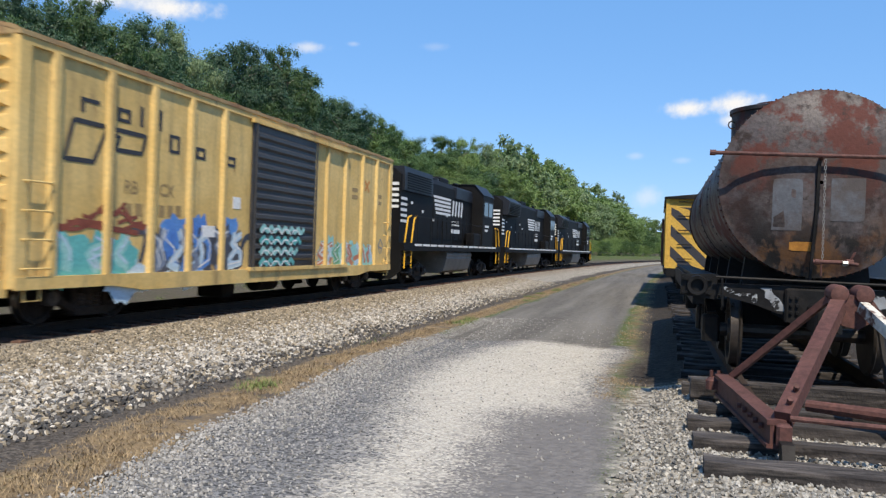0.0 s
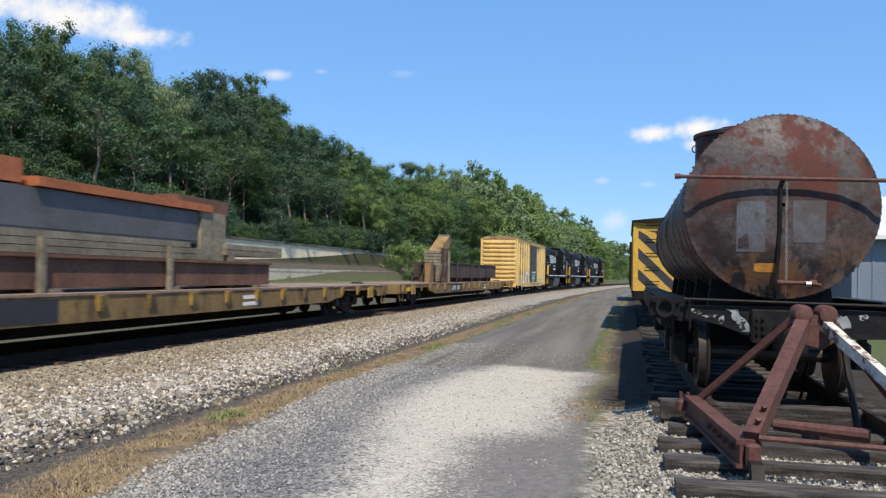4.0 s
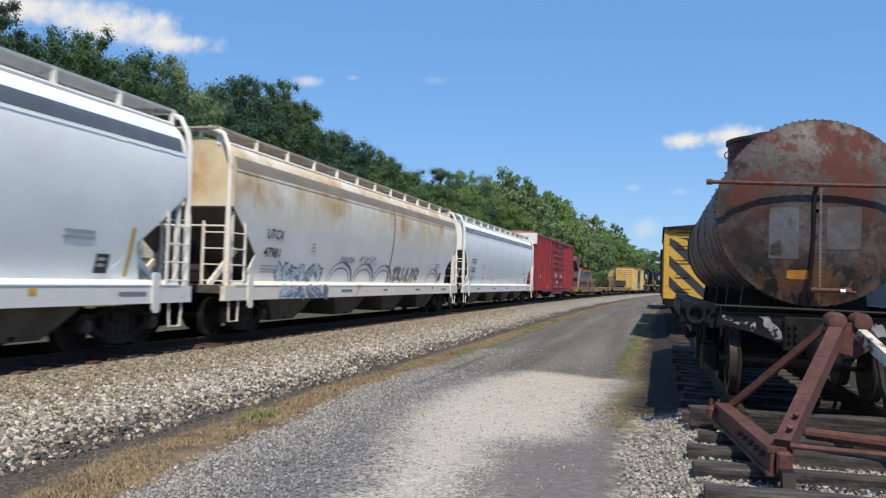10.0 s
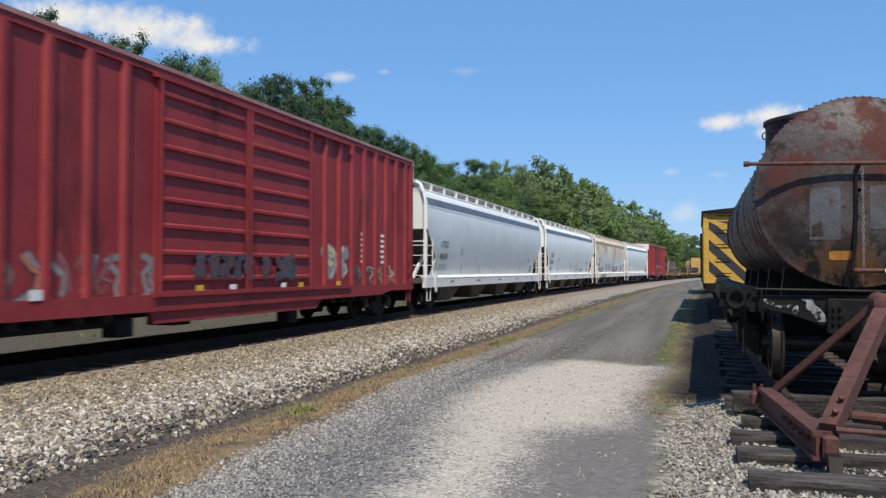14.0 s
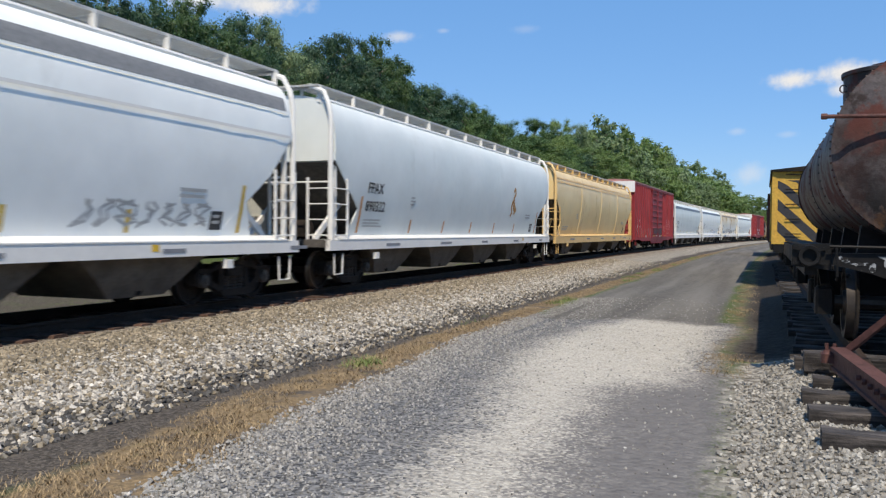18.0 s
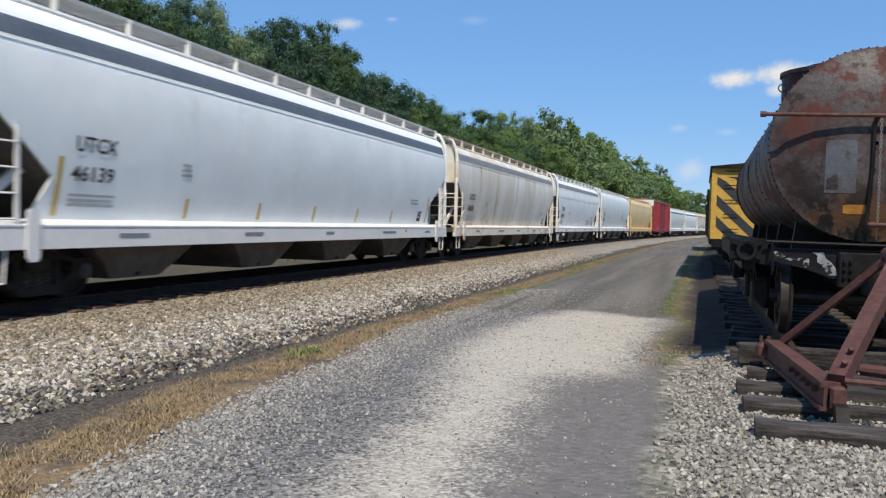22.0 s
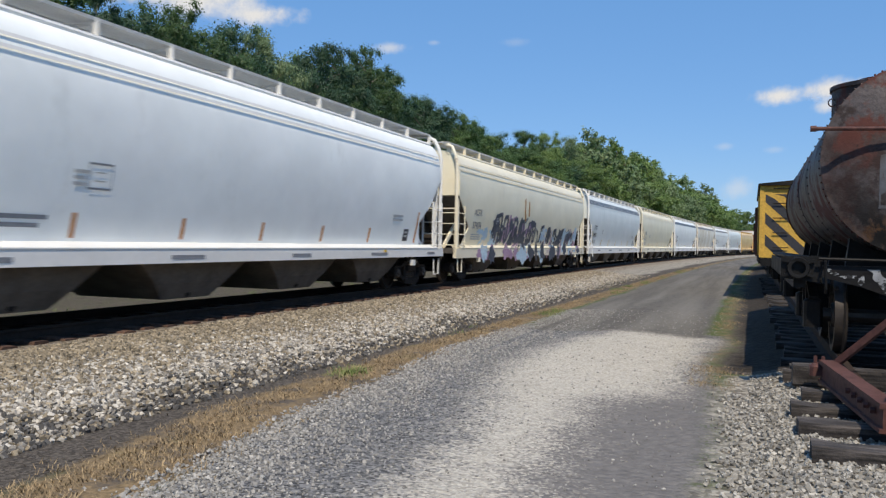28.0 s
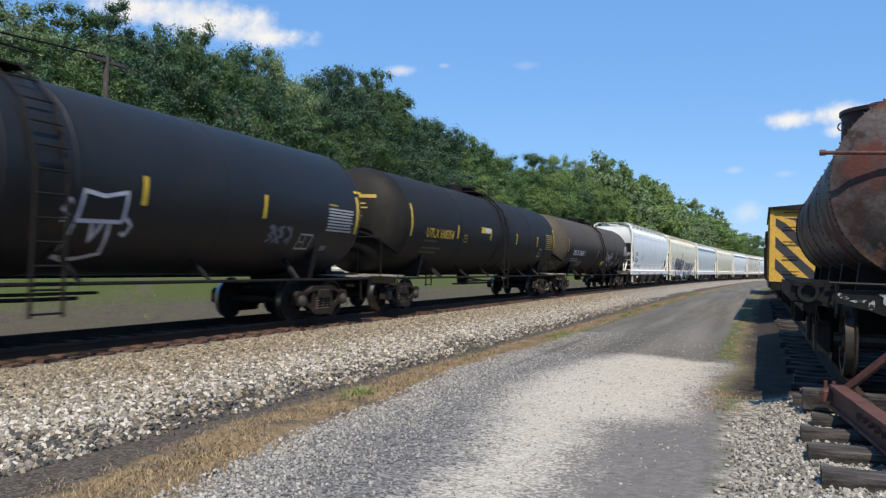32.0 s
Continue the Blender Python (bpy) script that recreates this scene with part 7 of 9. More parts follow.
tape(t2, f2, -2.08, 1.0, 2.33, 2.52, M_YELLOW, "placard")
tape(t2, f2, -1.7, 0.58, 2.36, 2.49, M_PALEBLUE, "placard", 0.009)
for i in range(8):
    tape(t2, f2, 6.5, 1.12 - 0.04 * (i % 3), 2.0 + 0.085 * i, 2.035 + 0.085 * i, M_OCHRETXT)
for a, b, c, d in ((5.5, 0.5, 1.68, 1.71), (5.5, 0.5, 1.97, 2.0), (5.5, 0.025, 1.68, 2.0), (5.98, 0.025, 1.68, 2.0), (5.72, 0.02, 1.7, 1.98), (5.55, 0.15, 1.82, 1.84)):
    tape(t2, f2, a, b, c, d, M_FAINT, "placard_frame")
head_marks(t2, h2, ((2.95, -0.1, 0.8, 0.09), (2.78, -0.05, 0.5, 0.04), (2.67, -0.05, 0.55, 0.04), (2.56, -0.05, 0.4, 0.04), (2.45, -0.05, 0.42, 0.04)), M_OCHRETXT)
for ob, hh in ((t1, h1), (t2, h2)):
    arc = []
    for x, z in ((-1.05, 1.62), (-0.8, 1.86), (-0.4, 2.04), (0.1, 2.08), (0.5, 2.0), (0.85, 1.84), (1.15, 1.55)):
        d = math.hypot(x, z - 2.38) / 1.43
        arc.append((x, -hh + 0.72 * (1 - math.sqrt(1 - d * d)) - 0.07, z))
    part("hose", MB().pipe(arc, 0.05, 8), M_RUBBER, ob)
    part("hose_bracket", MB().bar((-0.45, -hh - 0.04, 2.24), (0.7, -hh - 0.02, 2.22), 0.03, 0.03).bar((-0.05, -hh - 0.06, 2.06), (-0.05, -hh - 0.05, 2.26), 0.06, 0.04, (0, 1, 0)), M_BLACK, ob, smooth=0)
for y in (2.5, 5.66):
    tape(t3, f3, y, 0.11, 2.04, 2.48, M_YELLOW)
tape(t3, f3, 9.32, 0.12, 1.9, 2.75, M_YELLOW)
tape(t3, f3, 9.3, 0.35, 2.83, 2.89, M_YELLOW)
for i in range(8):
    tape(t3, f3, 8.08 + 0.015 * (i % 2), 1.1 - 0.04 * (i % 3), 1.92 + 0.065 * i, 1.955 + 0.065 * i, M_FAINT)
tape(t3, f3, 8.1, 0.35, 2.46, 2.5, M_OCHRETXT)
for a, b, c, d in ((7.15, 0.5, 1.50, 1.53), (7.15, 0.5, 1.79, 1.82), (7.15, 0.025, 1.5, 1.82), (7.63, 0.025, 1.5, 1.82), (7.37, 0.02, 1.52, 1.8), (7.2, 0.15, 1.64, 1.66)):
    tape(t3, f3, a, b, c, d, M_FAINT, "placard_frame")
tape(t3, f3, 8.15, 0.22, 1.5, 1.6, M_DIMTAG, "placard")
strokes(t3, f3, [[(p + 0.28, (q - 1.1) * 1.05 + 1.2) for p, q in line] for line in ([(1.12, 2.0), (1.1, 1.62)], [(1.1, 2.02), (1.5, 1.97), (1.95, 2.06)], [(1.93, 2.05), (1.95, 1.64)], [(1.08, 1.62), (1.95, 1.64)], [(1.08, 1.58), (1.05, 1.15), (1.3, 1.1), (1.55, 1.12), (1.9, 1.2)], [(1.4, 1.6), (1.5, 1.35), (1.58, 1.6)], [(1.72, 1.6), (1.85, 1.22)], [(1.05, 1.75), (0.9, 1.9), (0.82, 1.75), (0.95, 1.68), (0.85, 1.6)], [(2.0, 1.7), (2.15, 1.6), (2.1, 1.45), (2.0, 1.5)])], 0.06, M_TAG)
lettershapes(t3, f3, 6.0, 6.9, 1.55, 1.95, 3, [M_DIMTAG], M_DIMTAG, M_DIMTAG, 95, 0.035)

# ---------------------------------------------------------------- trees
M_BARK = mat("bark", (0.13, 0.115, 0.09, 1), (0.24, 0.215, 0.18, 1), 0.95, 0, 3.0, 0.8, 20, 0.25, stretch=(1, 1, 0.3))


def leaf_material(name, a, b):
    m = mat(name, a, b, 0.5, 0, 0.35, 0.0, 30, 0.0, island=0.4, random=0.22, spec=0.4, coord="Object")
    nt = m.node_tree
    bs = nt.nodes["Principled BSDF"]
    tr = nt.nodes.new("ShaderNodeBsdfTranslucent")
    tr.inputs["Color"].default_value = (b[0] * 1.3, b[1] * 1.6, b[2] * 1.0, 1)
    mx = nt.nodes.new("ShaderNodeMixShader")
    mx.inputs[0].default_value = 0.2
    nt.links.new(bs.outputs[0], mx.inputs[1])
    nt.links.new(tr.outputs[0], mx.inputs[2])
    nt.links.new(mx.outputs[0], nt.nodes["Material Output"].inputs["Surface"])
    return m


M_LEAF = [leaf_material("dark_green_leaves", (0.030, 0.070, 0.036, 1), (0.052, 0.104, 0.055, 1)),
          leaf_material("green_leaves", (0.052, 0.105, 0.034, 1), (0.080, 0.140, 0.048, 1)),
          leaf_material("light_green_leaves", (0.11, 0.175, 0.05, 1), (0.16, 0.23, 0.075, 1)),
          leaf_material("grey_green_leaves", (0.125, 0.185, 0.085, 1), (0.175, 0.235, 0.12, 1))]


def tree_meshes(seed, height, spread, leaves, leaf, low=0.25, limbs=15):
    """Trunk with limbs; each limb carries small rounded clumps of leaves with gaps between them."""
    r = random.Random(seed)
    wood = MB()
    ends = []
    lean = Vector((r.uniform(-0.06, 0.06), r.uniform(-0.06, 0.06), 1))
    pts = [Vector((0, 0, -0.5)) + lean * (height * 0.82 * k / 5) + Vector((r.uniform(-0.15, 0.15), r.uniform(-0.15, 0.15), 0)) * k * 0.5 for k in range(6)]
    for i in range(5):
        wood.rod(pts[i], pts[i + 1], height * 0.017 * (1 - i * 0.17), 7, height * 0.017 * (1 - (i + 1) * 0.17), False)
    for i in range(limbs):
        f = low + (0.95 - low) * i / (limbs - 1)
        base = pts[0].lerp(pts[5], f)
        a = i * 2.4 + r.uniform(-0.4, 0.4)
        reach = spread * (0.55 + 0.45 * math.sin(math.pi * min(1, (f - low) / (1 - low) * 0.85 + 0.18))) * r.uniform(0.75, 1.1)
        tip = base + Vector((math.cos(a) * reach, math.sin(a) * reach, reach * r.uniform(0.25, 0.6)))
        mid = base.lerp(tip, 0.55) + Vector((0, 0, reach * 0.05))
        wood.rod(base, mid, height * 0.006, 5, height * 0.004, False)
        wood.rod(mid, tip, height * 0.004, 5, height * 0.0015, False)
        ends.append((tip, reach * r.uniform(0.22, 0.32)))
        for _ in range(9):
            c = base.lerp(tip, r.uniform(0.4, 1.05)) + Vector((r.gauss(0, 1), r.gauss(0, 1), r.gauss(0.1, 0.75))) * reach * 0.27
            ends.append((c, reach * r.uniform(0.14, 0.30)))
    for _ in range(6):
        ends.append((pts[5] + Vector((r.gauss(0, 0.6), r.gauss(0, 0.6), height * r.uniform(0.0, 0.1))), spread * r.uniform(0.14, 0.24)))
    total = sum(q * q for _, q in ends)
    vs, fs = [], []
    for c, q in ends:
        for i in range(int(leaves * q * q / total)):
            d = Vector((r.gauss(0, 1), r.gauss(0, 1), r.gauss(0, 1))).normalized()
            core = i % 9 == 0
            if not core and d.z < 0 and r.random() < 0.55:
                d.z = -d.z
            rad = r.uniform(0.1, 0.5) if core else (r.uniform(0.5, 1.0) if r.random() < 0.72 else r.uniform(0.9, 1.5))
            p = c + Vector((d.x, d.y, d.z * 0.8)) * q * rad
            n = (d + Vector((r.uniform(-0.7, 0.7), r.uniform(-0.7, 0.7), r.uniform(-0.3, 0.8)))).normalized()
            u = n.orthogonal().normalized()
            u = (Matrix.Rotation(r.uniform(0, 6.28), 3, n) @ u)
            w = n.cross(u)
            s = leaf * (r.uniform(1.5, 2.2) if core else r.uniform(0.6, 1.25))
            o = len(vs)
            vs += [p - u * s, p + w * s * 0.45 + n * s * 0.12, p + u * s, p - w * s * 0.45 + n * s * 0.12]
            fs.append((o, o + 1, o + 2, o + 3))
    me = bpy.data.meshes.new("crown")
    me.from_pydata([tuple(v) for v in vs], [], fs)
    return wood.mesh("trunk"), me


# near trees, undergrowth, and coarser trees for the far end of the wood
KINDS = []
for i, (hh, sp, nl, lf, low) in enumerate(((15, 4.6, 32000, 0.118, 0.24), (13, 4.0, 28000, 0.114, 0.22), (16, 4.2, 32000, 0.12, 0.27), (11, 4.4, 26000, 0.11, 0.2), (6, 3.2, 9500, 0.11, 0.02),
                                           (15, 4.4, 5200, 0.30, 0.15), (13, 4.4, 5000, 0.28, 0.12), (10, 1.6, 1500, 0.10, 0.62))):
    tw, cr = tree_meshes(100 + i, hh, sp, nl, lf, low)
    tw.materials.append(M_BARK)
    KINDS.append((tw, cr, hh))
CROWNS = {}
LEAFY = ("dark green", "green", "light green", "grey-green")


def tree(x, y, height, kind, leafy, turn, name="tree", label="", wide=1.0):
    tw, cr, hh = KINDS[kind]
    key = (kind, leafy)
    if key not in CROWNS:
        me = cr if not any(k[0] == kind for k in CROWNS) else cr.copy()
        me.materials.clear()
        me.materials.append(M_LEAF[leafy])
        CROWNS[key] = me
    k = height / hh
    ob = thing(name, label or "broad-leaved tree with a dense %s crown" % LEAFY[leafy], "tree" if name == "tree" else "bush", group="wooded hillside")
    ob.matrix_basis = Matrix.LocRotScale((x, y, ground_z(x, y)), Euler((0, 0, turn)), (k * wide * random.uniform(0.92, 1.08), k * wide * random.uniform(0.92, 1.08), k))
    if name == "tree":
        part("trunk", tw, M_BARK, ob)
    part("crown", CROWNS[key], M_LEAF[leafy], ob)
    return ob


# the crest of the wood by bearing (degrees to the left of straight ahead) and slope over the eye
SKYLINE = ((-30, 0.02), (0, 0.03), (0.7, 0.027), (1.4, 0.033), (2.3, 0.053), (4.3, 0.078), (5.0, 0.076), (6.2, 0.093), (7.3, 0.113), (10.8, 0.133), (13.1, 0.12), (13.9, 0.132), (15.5, 0.13), (16.7, 0.119), (17.9, 0.13),
           (19.9, 0.158), (22.4, 0.176), (24.4, 0.186), (25.2, 0.225), (27.7, 0.232), (30.2, 0.235), (31.9, 0.20), (33.0, 0.24), (35.0, 0.245), (37.5, 0.238), (39.8, 0.258), (42, 0.25), (44, 0.28), (46, 0.262), (49, 0.27), (60, 0.28), (90, 0.29))
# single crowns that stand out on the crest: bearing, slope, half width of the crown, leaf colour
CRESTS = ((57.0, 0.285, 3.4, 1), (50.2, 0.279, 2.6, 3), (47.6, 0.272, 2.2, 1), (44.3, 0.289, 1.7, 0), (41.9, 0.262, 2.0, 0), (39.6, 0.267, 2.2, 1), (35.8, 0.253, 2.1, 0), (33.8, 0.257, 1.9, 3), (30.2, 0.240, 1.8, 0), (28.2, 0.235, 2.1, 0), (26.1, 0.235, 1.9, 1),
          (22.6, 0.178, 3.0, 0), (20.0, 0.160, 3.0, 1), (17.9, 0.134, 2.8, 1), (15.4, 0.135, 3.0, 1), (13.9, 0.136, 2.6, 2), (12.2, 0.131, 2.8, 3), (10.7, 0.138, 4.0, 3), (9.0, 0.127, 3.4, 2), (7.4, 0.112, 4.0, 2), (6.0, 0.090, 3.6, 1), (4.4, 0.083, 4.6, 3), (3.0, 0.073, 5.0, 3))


def wood_top(x, y):
    d = math.hypot(x, y)
    b = math.degrees(math.atan2(-x, y))
    return 1.58 + d * float(np.interp(b, [q[0] for q in SKYLINE], [q[1] for q in SKYLINE]))


rt = random.Random(5)
for bearing, slope, half_wide, lv in CRESTS:
    y = 28.0 / math.tan(radians(bearing))
    for _ in range(12):
        y = (28.0 - swing(y)) / math.tan(radians(bearing)) if swing(y) < 20 else y
    y = min(y, 330.0)
    x = -math.tan(radians(bearing)) * y
    hgt = (1.58 + math.hypot(x, y) * slope - ground_z(x, y)) / 0.90
    kind = rt.choice((0, 1, 2)) if y < 120 else rt.choice((5, 6))
    spread = {0: 4.6, 1: 4.0, 2: 4.2, 5: 4.4, 6: 4.4}[kind] * hgt / KINDS[kind][2]
    tree(x, y, hgt, kind, lv, rt.uniform(0, 6.28), wide=max(0.6, min(1.25, half_wide / spread)))
for row, (u0, step, share) in enumerate(((-25.0, 4.4, 0.82), (-30.0, 4.8, 0.98), (-36, 5.6, 0.98), (-46, 7.0, 0.96))):
    y = -20 + row * 1.7
    while y < 520:
        u = u0 + rt.uniform(-1.4, 1.4)
        x = u + swing(y)
        hgt = (wood_top(x, y) - ground_z(x, y)) * share * rt.uniform(0.90, 1.06)
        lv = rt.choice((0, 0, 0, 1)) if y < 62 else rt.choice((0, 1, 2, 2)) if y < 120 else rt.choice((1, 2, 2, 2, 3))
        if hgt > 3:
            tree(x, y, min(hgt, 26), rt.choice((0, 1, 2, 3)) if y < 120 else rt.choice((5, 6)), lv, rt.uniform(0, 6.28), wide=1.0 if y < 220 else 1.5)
        y += step * rt.uniform(0.75, 1.25) * (1.0 if y < 110 else 1.5 if y < 220 else 2.6)
for i in range(14):
    y = 560 + rt.uniform(-15, 15)
    x = swing(y) - 150 + i * 17.0 + rt.uniform(-4, 4)
    tree(x, y, rt.uniform(14, 19), rt.choice((5, 6)), rt.choice((1, 2)), rt.uniform(0, 6.28), wide=1.3)
y = -15.0
while y < 130:
    x = -24.3 + rt.uniform(-0.5, 0.7) + swing(y)
    tree(x, y, rt.uniform(1.6, 3.0), 4, rt.choice((0, 0, 1)), rt.uniform(0, 6.28), "bush", "dark green undergrowth at the foot of the wood")
    tree(x - 4.5, y + 1.0, rt.uniform(3.0, 5.0), 4, 0, rt.uniform(0, 6.28), "bush", "dark green undergrowth at the foot of the wood")
    if y < 75 and rt.random() < 0.85:
        tree(x + rt.uniform(-0.2, 0.9), y + 0.8, rt.uniform(5.0, 8.0), 7, rt.choice((0, 0, 1)), rt.uniform(0, 6.28), label="slim pale-barked sapling with a thin dark green crown")
    y += rt.uniform(2.2, 3.6)
y = -4.0
while y < 70:
    tree(-22.6 + rt.uniform(-0.25, 0.3), y, rt.uniform(1.2, 2.6), 4, rt.choice((0, 0, 1)), rt.uniform(0, 6.28), "bush", "dark green growth hanging over the retaining wall")
    y += rt.uniform(0.9, 3.4)
y = 60.0
while y < 420:
    u = -19.5 + rt.uniform(-1.0, 1.0)
    if y > 100 or rt.random() < 0.25:
        tree(u + swing(y), y, rt.uniform(2.5, 4.5), 4, rt.choice((1, 2)), rt.uniform(0, 6.28), "bush", "low green bush beside the railway")
    y += rt.uniform(4, 10)


# ---------------------------------------------------------------- clouds, far beyond everything
def cloud_material():
    m = bpy.data.materials.new("cloud")
    m.use_nodes = True
    N, L = m.node_tree.nodes, m.node_tree.links
    N.remove(N["Principled BSDF"])
    uv = N.new("ShaderNodeUVMap")
    uv.uv_map = "UVMap"
    sep = N.new("ShaderNodeSeparateXYZ")
    L.new(uv.outputs[0], sep.inputs[0])
    tc = N.new("ShaderNodeTexCoord")
    n = N.new("ShaderNodeTexNoise")
    n.inputs["Scale"].default_value, n.inputs["Detail"].default_value, n.inputs["Roughness"].default_value = 0.011, 9.0, 0.6
    L.new(tc.outputs["Object"], n.inputs["Vector"])
    ln = N.new("ShaderNodeVectorMath")
    ln.operation = "LENGTH"
    L.new(uv.outputs[0], ln.inputs[0])

    def mth(op, a, b):
        x = N.new("ShaderNodeMath")
        x.operation = op
        for s, v in zip(x.inputs, (a, b)):
            if hasattr(v, "is_output"):
                L.new(v, s)
            else:
                s.default_value = v
        return x.outputs[0]
    body = mth("ADD", mth("SUBTRACT", 0.78, mth("MULTIPLY", ln.outputs["Value"], 0.95)), mth("MULTIPLY", mth("SUBTRACT", n.outputs["Fac"], 0.5), 1.5))
    r = N.new("ShaderNodeMapRange")
    r.interpolation_type = "SMOOTHSTEP"
    r.inputs["From Min"].default_value, r.inputs["From Max"].default_value = 0.06, 0.75
    L.new(body, r.inputs["Value"])
    em = N.new("ShaderNodeEmission")
    em.inputs["Color"].default_value, em.inputs["Strength"].default_value = (0.93, 0.96, 1.0, 1), 0.92
    tr = N.new("ShaderNodeBsdfTransparent")
    mx = N.new("ShaderNodeMixShader")
    at = N.new("ShaderNodeObjectInfo")
    L.new(mth("MULTIPLY", r.outputs["Result"], at.outputs["Alpha"]), mx.inputs[0])
    L.new(tr.outputs[0], mx.inputs[1])
    L.new(em.outputs[0], mx.inputs[2])
    L.new(mx.outputs[0], N["Material Output"].inputs["Surface"])
    return m


M_CLOUD = cloud_material()


def cloud(bearing, height, wide, high, dense=1.0):
    """A cloud sheet 2.5 km off; bearing to the right of straight ahead and height in degrees."""
    d = 2500.0
    b, e = radians(bearing), radians(height)
    c = Vector((math.sin(b) * math.cos(e), math.cos(b) * math.cos(e), math.sin(e))) * d
    w, h = d * math.tan(radians(wide / 2)), d * math.tan(radians(high / 2))
    vs, uvs = [], []
    me = bpy.data.meshes.new("cloud")
    n = 8
    for j in range(n + 1):
        for i in range(n + 1):
            p, q = 2 * i / n - 1, 2 * j / n - 1
            vs.append((p * w, -0.08 * w * (p * p + q * q), q * h))
            uvs.append((p, q))
    fs = [(j * (n + 1) + i, j * (n + 1) + i + 1, (j + 1) * (n + 1) + i + 1, (j + 1) * (n + 1) + i) for j in range(n) for i in range(n)]
    me.from_pydata(vs, [], fs)
    lay = me.uv_layers.new(name="UVMap")
    for lp in me.loops:
        lay.data[lp.index].uv = uvs[lp.vertex_index]
    me.materials.append(M_CLOUD)
    ob = tagged(new("cloud", me), "soft white fair-weather cloud in a blue sky", "cloud", kind="structure")
    ob.matrix_basis = Matrix.Translation(c) @ Euler((e, 0, -b)).to_matrix().to_4x4()
    ob.color = (1, 1, 1, dense)
    return ob


cloud(-43.0, 16.2, 11, 3.6)
cloud(-38.2, 15.9, 14, 4.4)
cloud(-34.2, 15.2, 8, 2.4)
cloud(-24.9, 13.5, 4.0, 1.3, 0.6)
cloud(-21.8, 13.9, 1.6, 0.6, 0.25)
cloud(1.6, 10.0, 6.0, 1.9)
cloud(4.6, 10.3, 6.0, 2.3)
cloud(4.4, 9.2, 3.0, 1.5, 0.8)
cloud(-1.8, 6.8, 2.2, 0.9, 0.25)
cloud(1.3, 6.5, 2.4, 0.8, 0.2)
cloud(-0.9, 4.1, 3.6, 2.4, 0.4)
cloud(-16.0, 14.0, 3.5, 1.0, 0.15)

# ---------------------------------------------------------------- things on the siding
M_OLDTANK = mat("rusted_tank_plate", (0.040, 0.032, 0.031, 1), (0.062, 0.052, 0.052, 1), 0.5, 0.15, 1.1, 0.25, 28, 0.2,
                wear=[((0.105, 0.03, 0.022, 1), 0.49, 0.56, 1.3, (1, 1, 1), 0.85), ((0.016, 0.014, 0.014, 1), 0.52, 0.62, 1.0, (1, 1, 0.6), 0.6), ((0.20, 0.085, 0.03, 1), 0.62, 0.72, 2.6, (1, 1, 0.7), 0.95)])
M_HEAD = mat("rusted_tank_head", (0.054, 0.042, 0.041, 1), (0.090, 0.076, 0.076, 1), 0.55, 0.1, 1.6, 0.25, 28, 0.2,
             wear=[((0.045, 0.022, 0.019, 1), 0.44, 0.58, 2.2, (1, 1, 1), 0.85, 3.1, 2.5), ((0.115, 0.034, 0.025, 1), 0.47, 0.55, 2.5, (1, 1, 0.9), 0.85, 2.2, 2.7), ((0.03, 0.018, 0.016, 1), 0.56, 0.64, 4.0, (1, 1, 1), 0.8),
                   ((0.19, 0.09, 0.038, 1), 0.43, 0.58, 2.6, (1, 1, 0.7), 0.95, 2.2, 1.72), ((0.014, 0.012, 0.011, 1), 0.54, 0.60, 3.2, (1, 1, 0.6), 0.6, 2.4, 1.8)])
M_OLDBLACK = mat("chipped_black_paint", (0.008, 0.008, 0.008, 1), (0.014, 0.013, 0.013, 1), 0.55, 0.0, 2.0, 0.4, 12, 0.2, spec=0.2, wear=[((0.34, 0.35, 0.36, 1), 0.70, 0.74, 5.0, (1, 1, 0.6), 0.6), ((0.035, 0.028, 0.024, 1), 0.5, 0.7, 1.8, (1, 1, 1), 0.8)])
M_SCUFF = mat("scuffed_grey_steel", (0.46, 0.48, 0.49, 1), (0.24, 0.25, 0.26, 1), 0.5, 0.2, 9.0, 0.3, wear=((0.012, 0.012, 0.012, 1), 0.50, 0.56, 14.0, (1, 1, 1), 0.6))
M_OXIDE = mat("red_oxide_steel", (0.088, 0.033, 0.028, 1), (0.13, 0.055, 0.044, 1), 0.75, 0.1, 2.0, 0.25, 30, 0.2, wear=((0.085, 0.04, 0.03, 1), 0.55, 0.7, 3.0, (1, 1, 1), 0.9))
M_PEEL = mat("peeling_white_paint", (0.62, 0.60, 0.52, 1), (0.48, 0.46, 0.40, 1), 0.7, 0, 5.0, 0.25, 25, 0.15, wear=((0.15, 0.07, 0.05, 1), 0.50, 0.56, 5.0, (1, 1, 1), 0.9))
M_OLDYEL = mat("old_yellow_boards", (0.60, 0.37, 0.06, 1), (0.52, 0.30, 0.05, 1), 0.7, 0, 1.5, 0.15, 30, 0.12, wear=((0.2, 0.1, 0.04, 1), 0.64, 0.72, 3.0, (1, 1, 0.5), 0.9))
M_CHAIN = mat("galvanised_chain", (0.33, 0.32, 0.30, 1), None, 0.5, 0.6, 3, 0.1)
M_SPOT = mat("orange_flaked_patch", (0.55, 0.24, 0.04, 1), (0.42, 0.17, 0.03, 1), 0.8, 0, 6, 0.2)
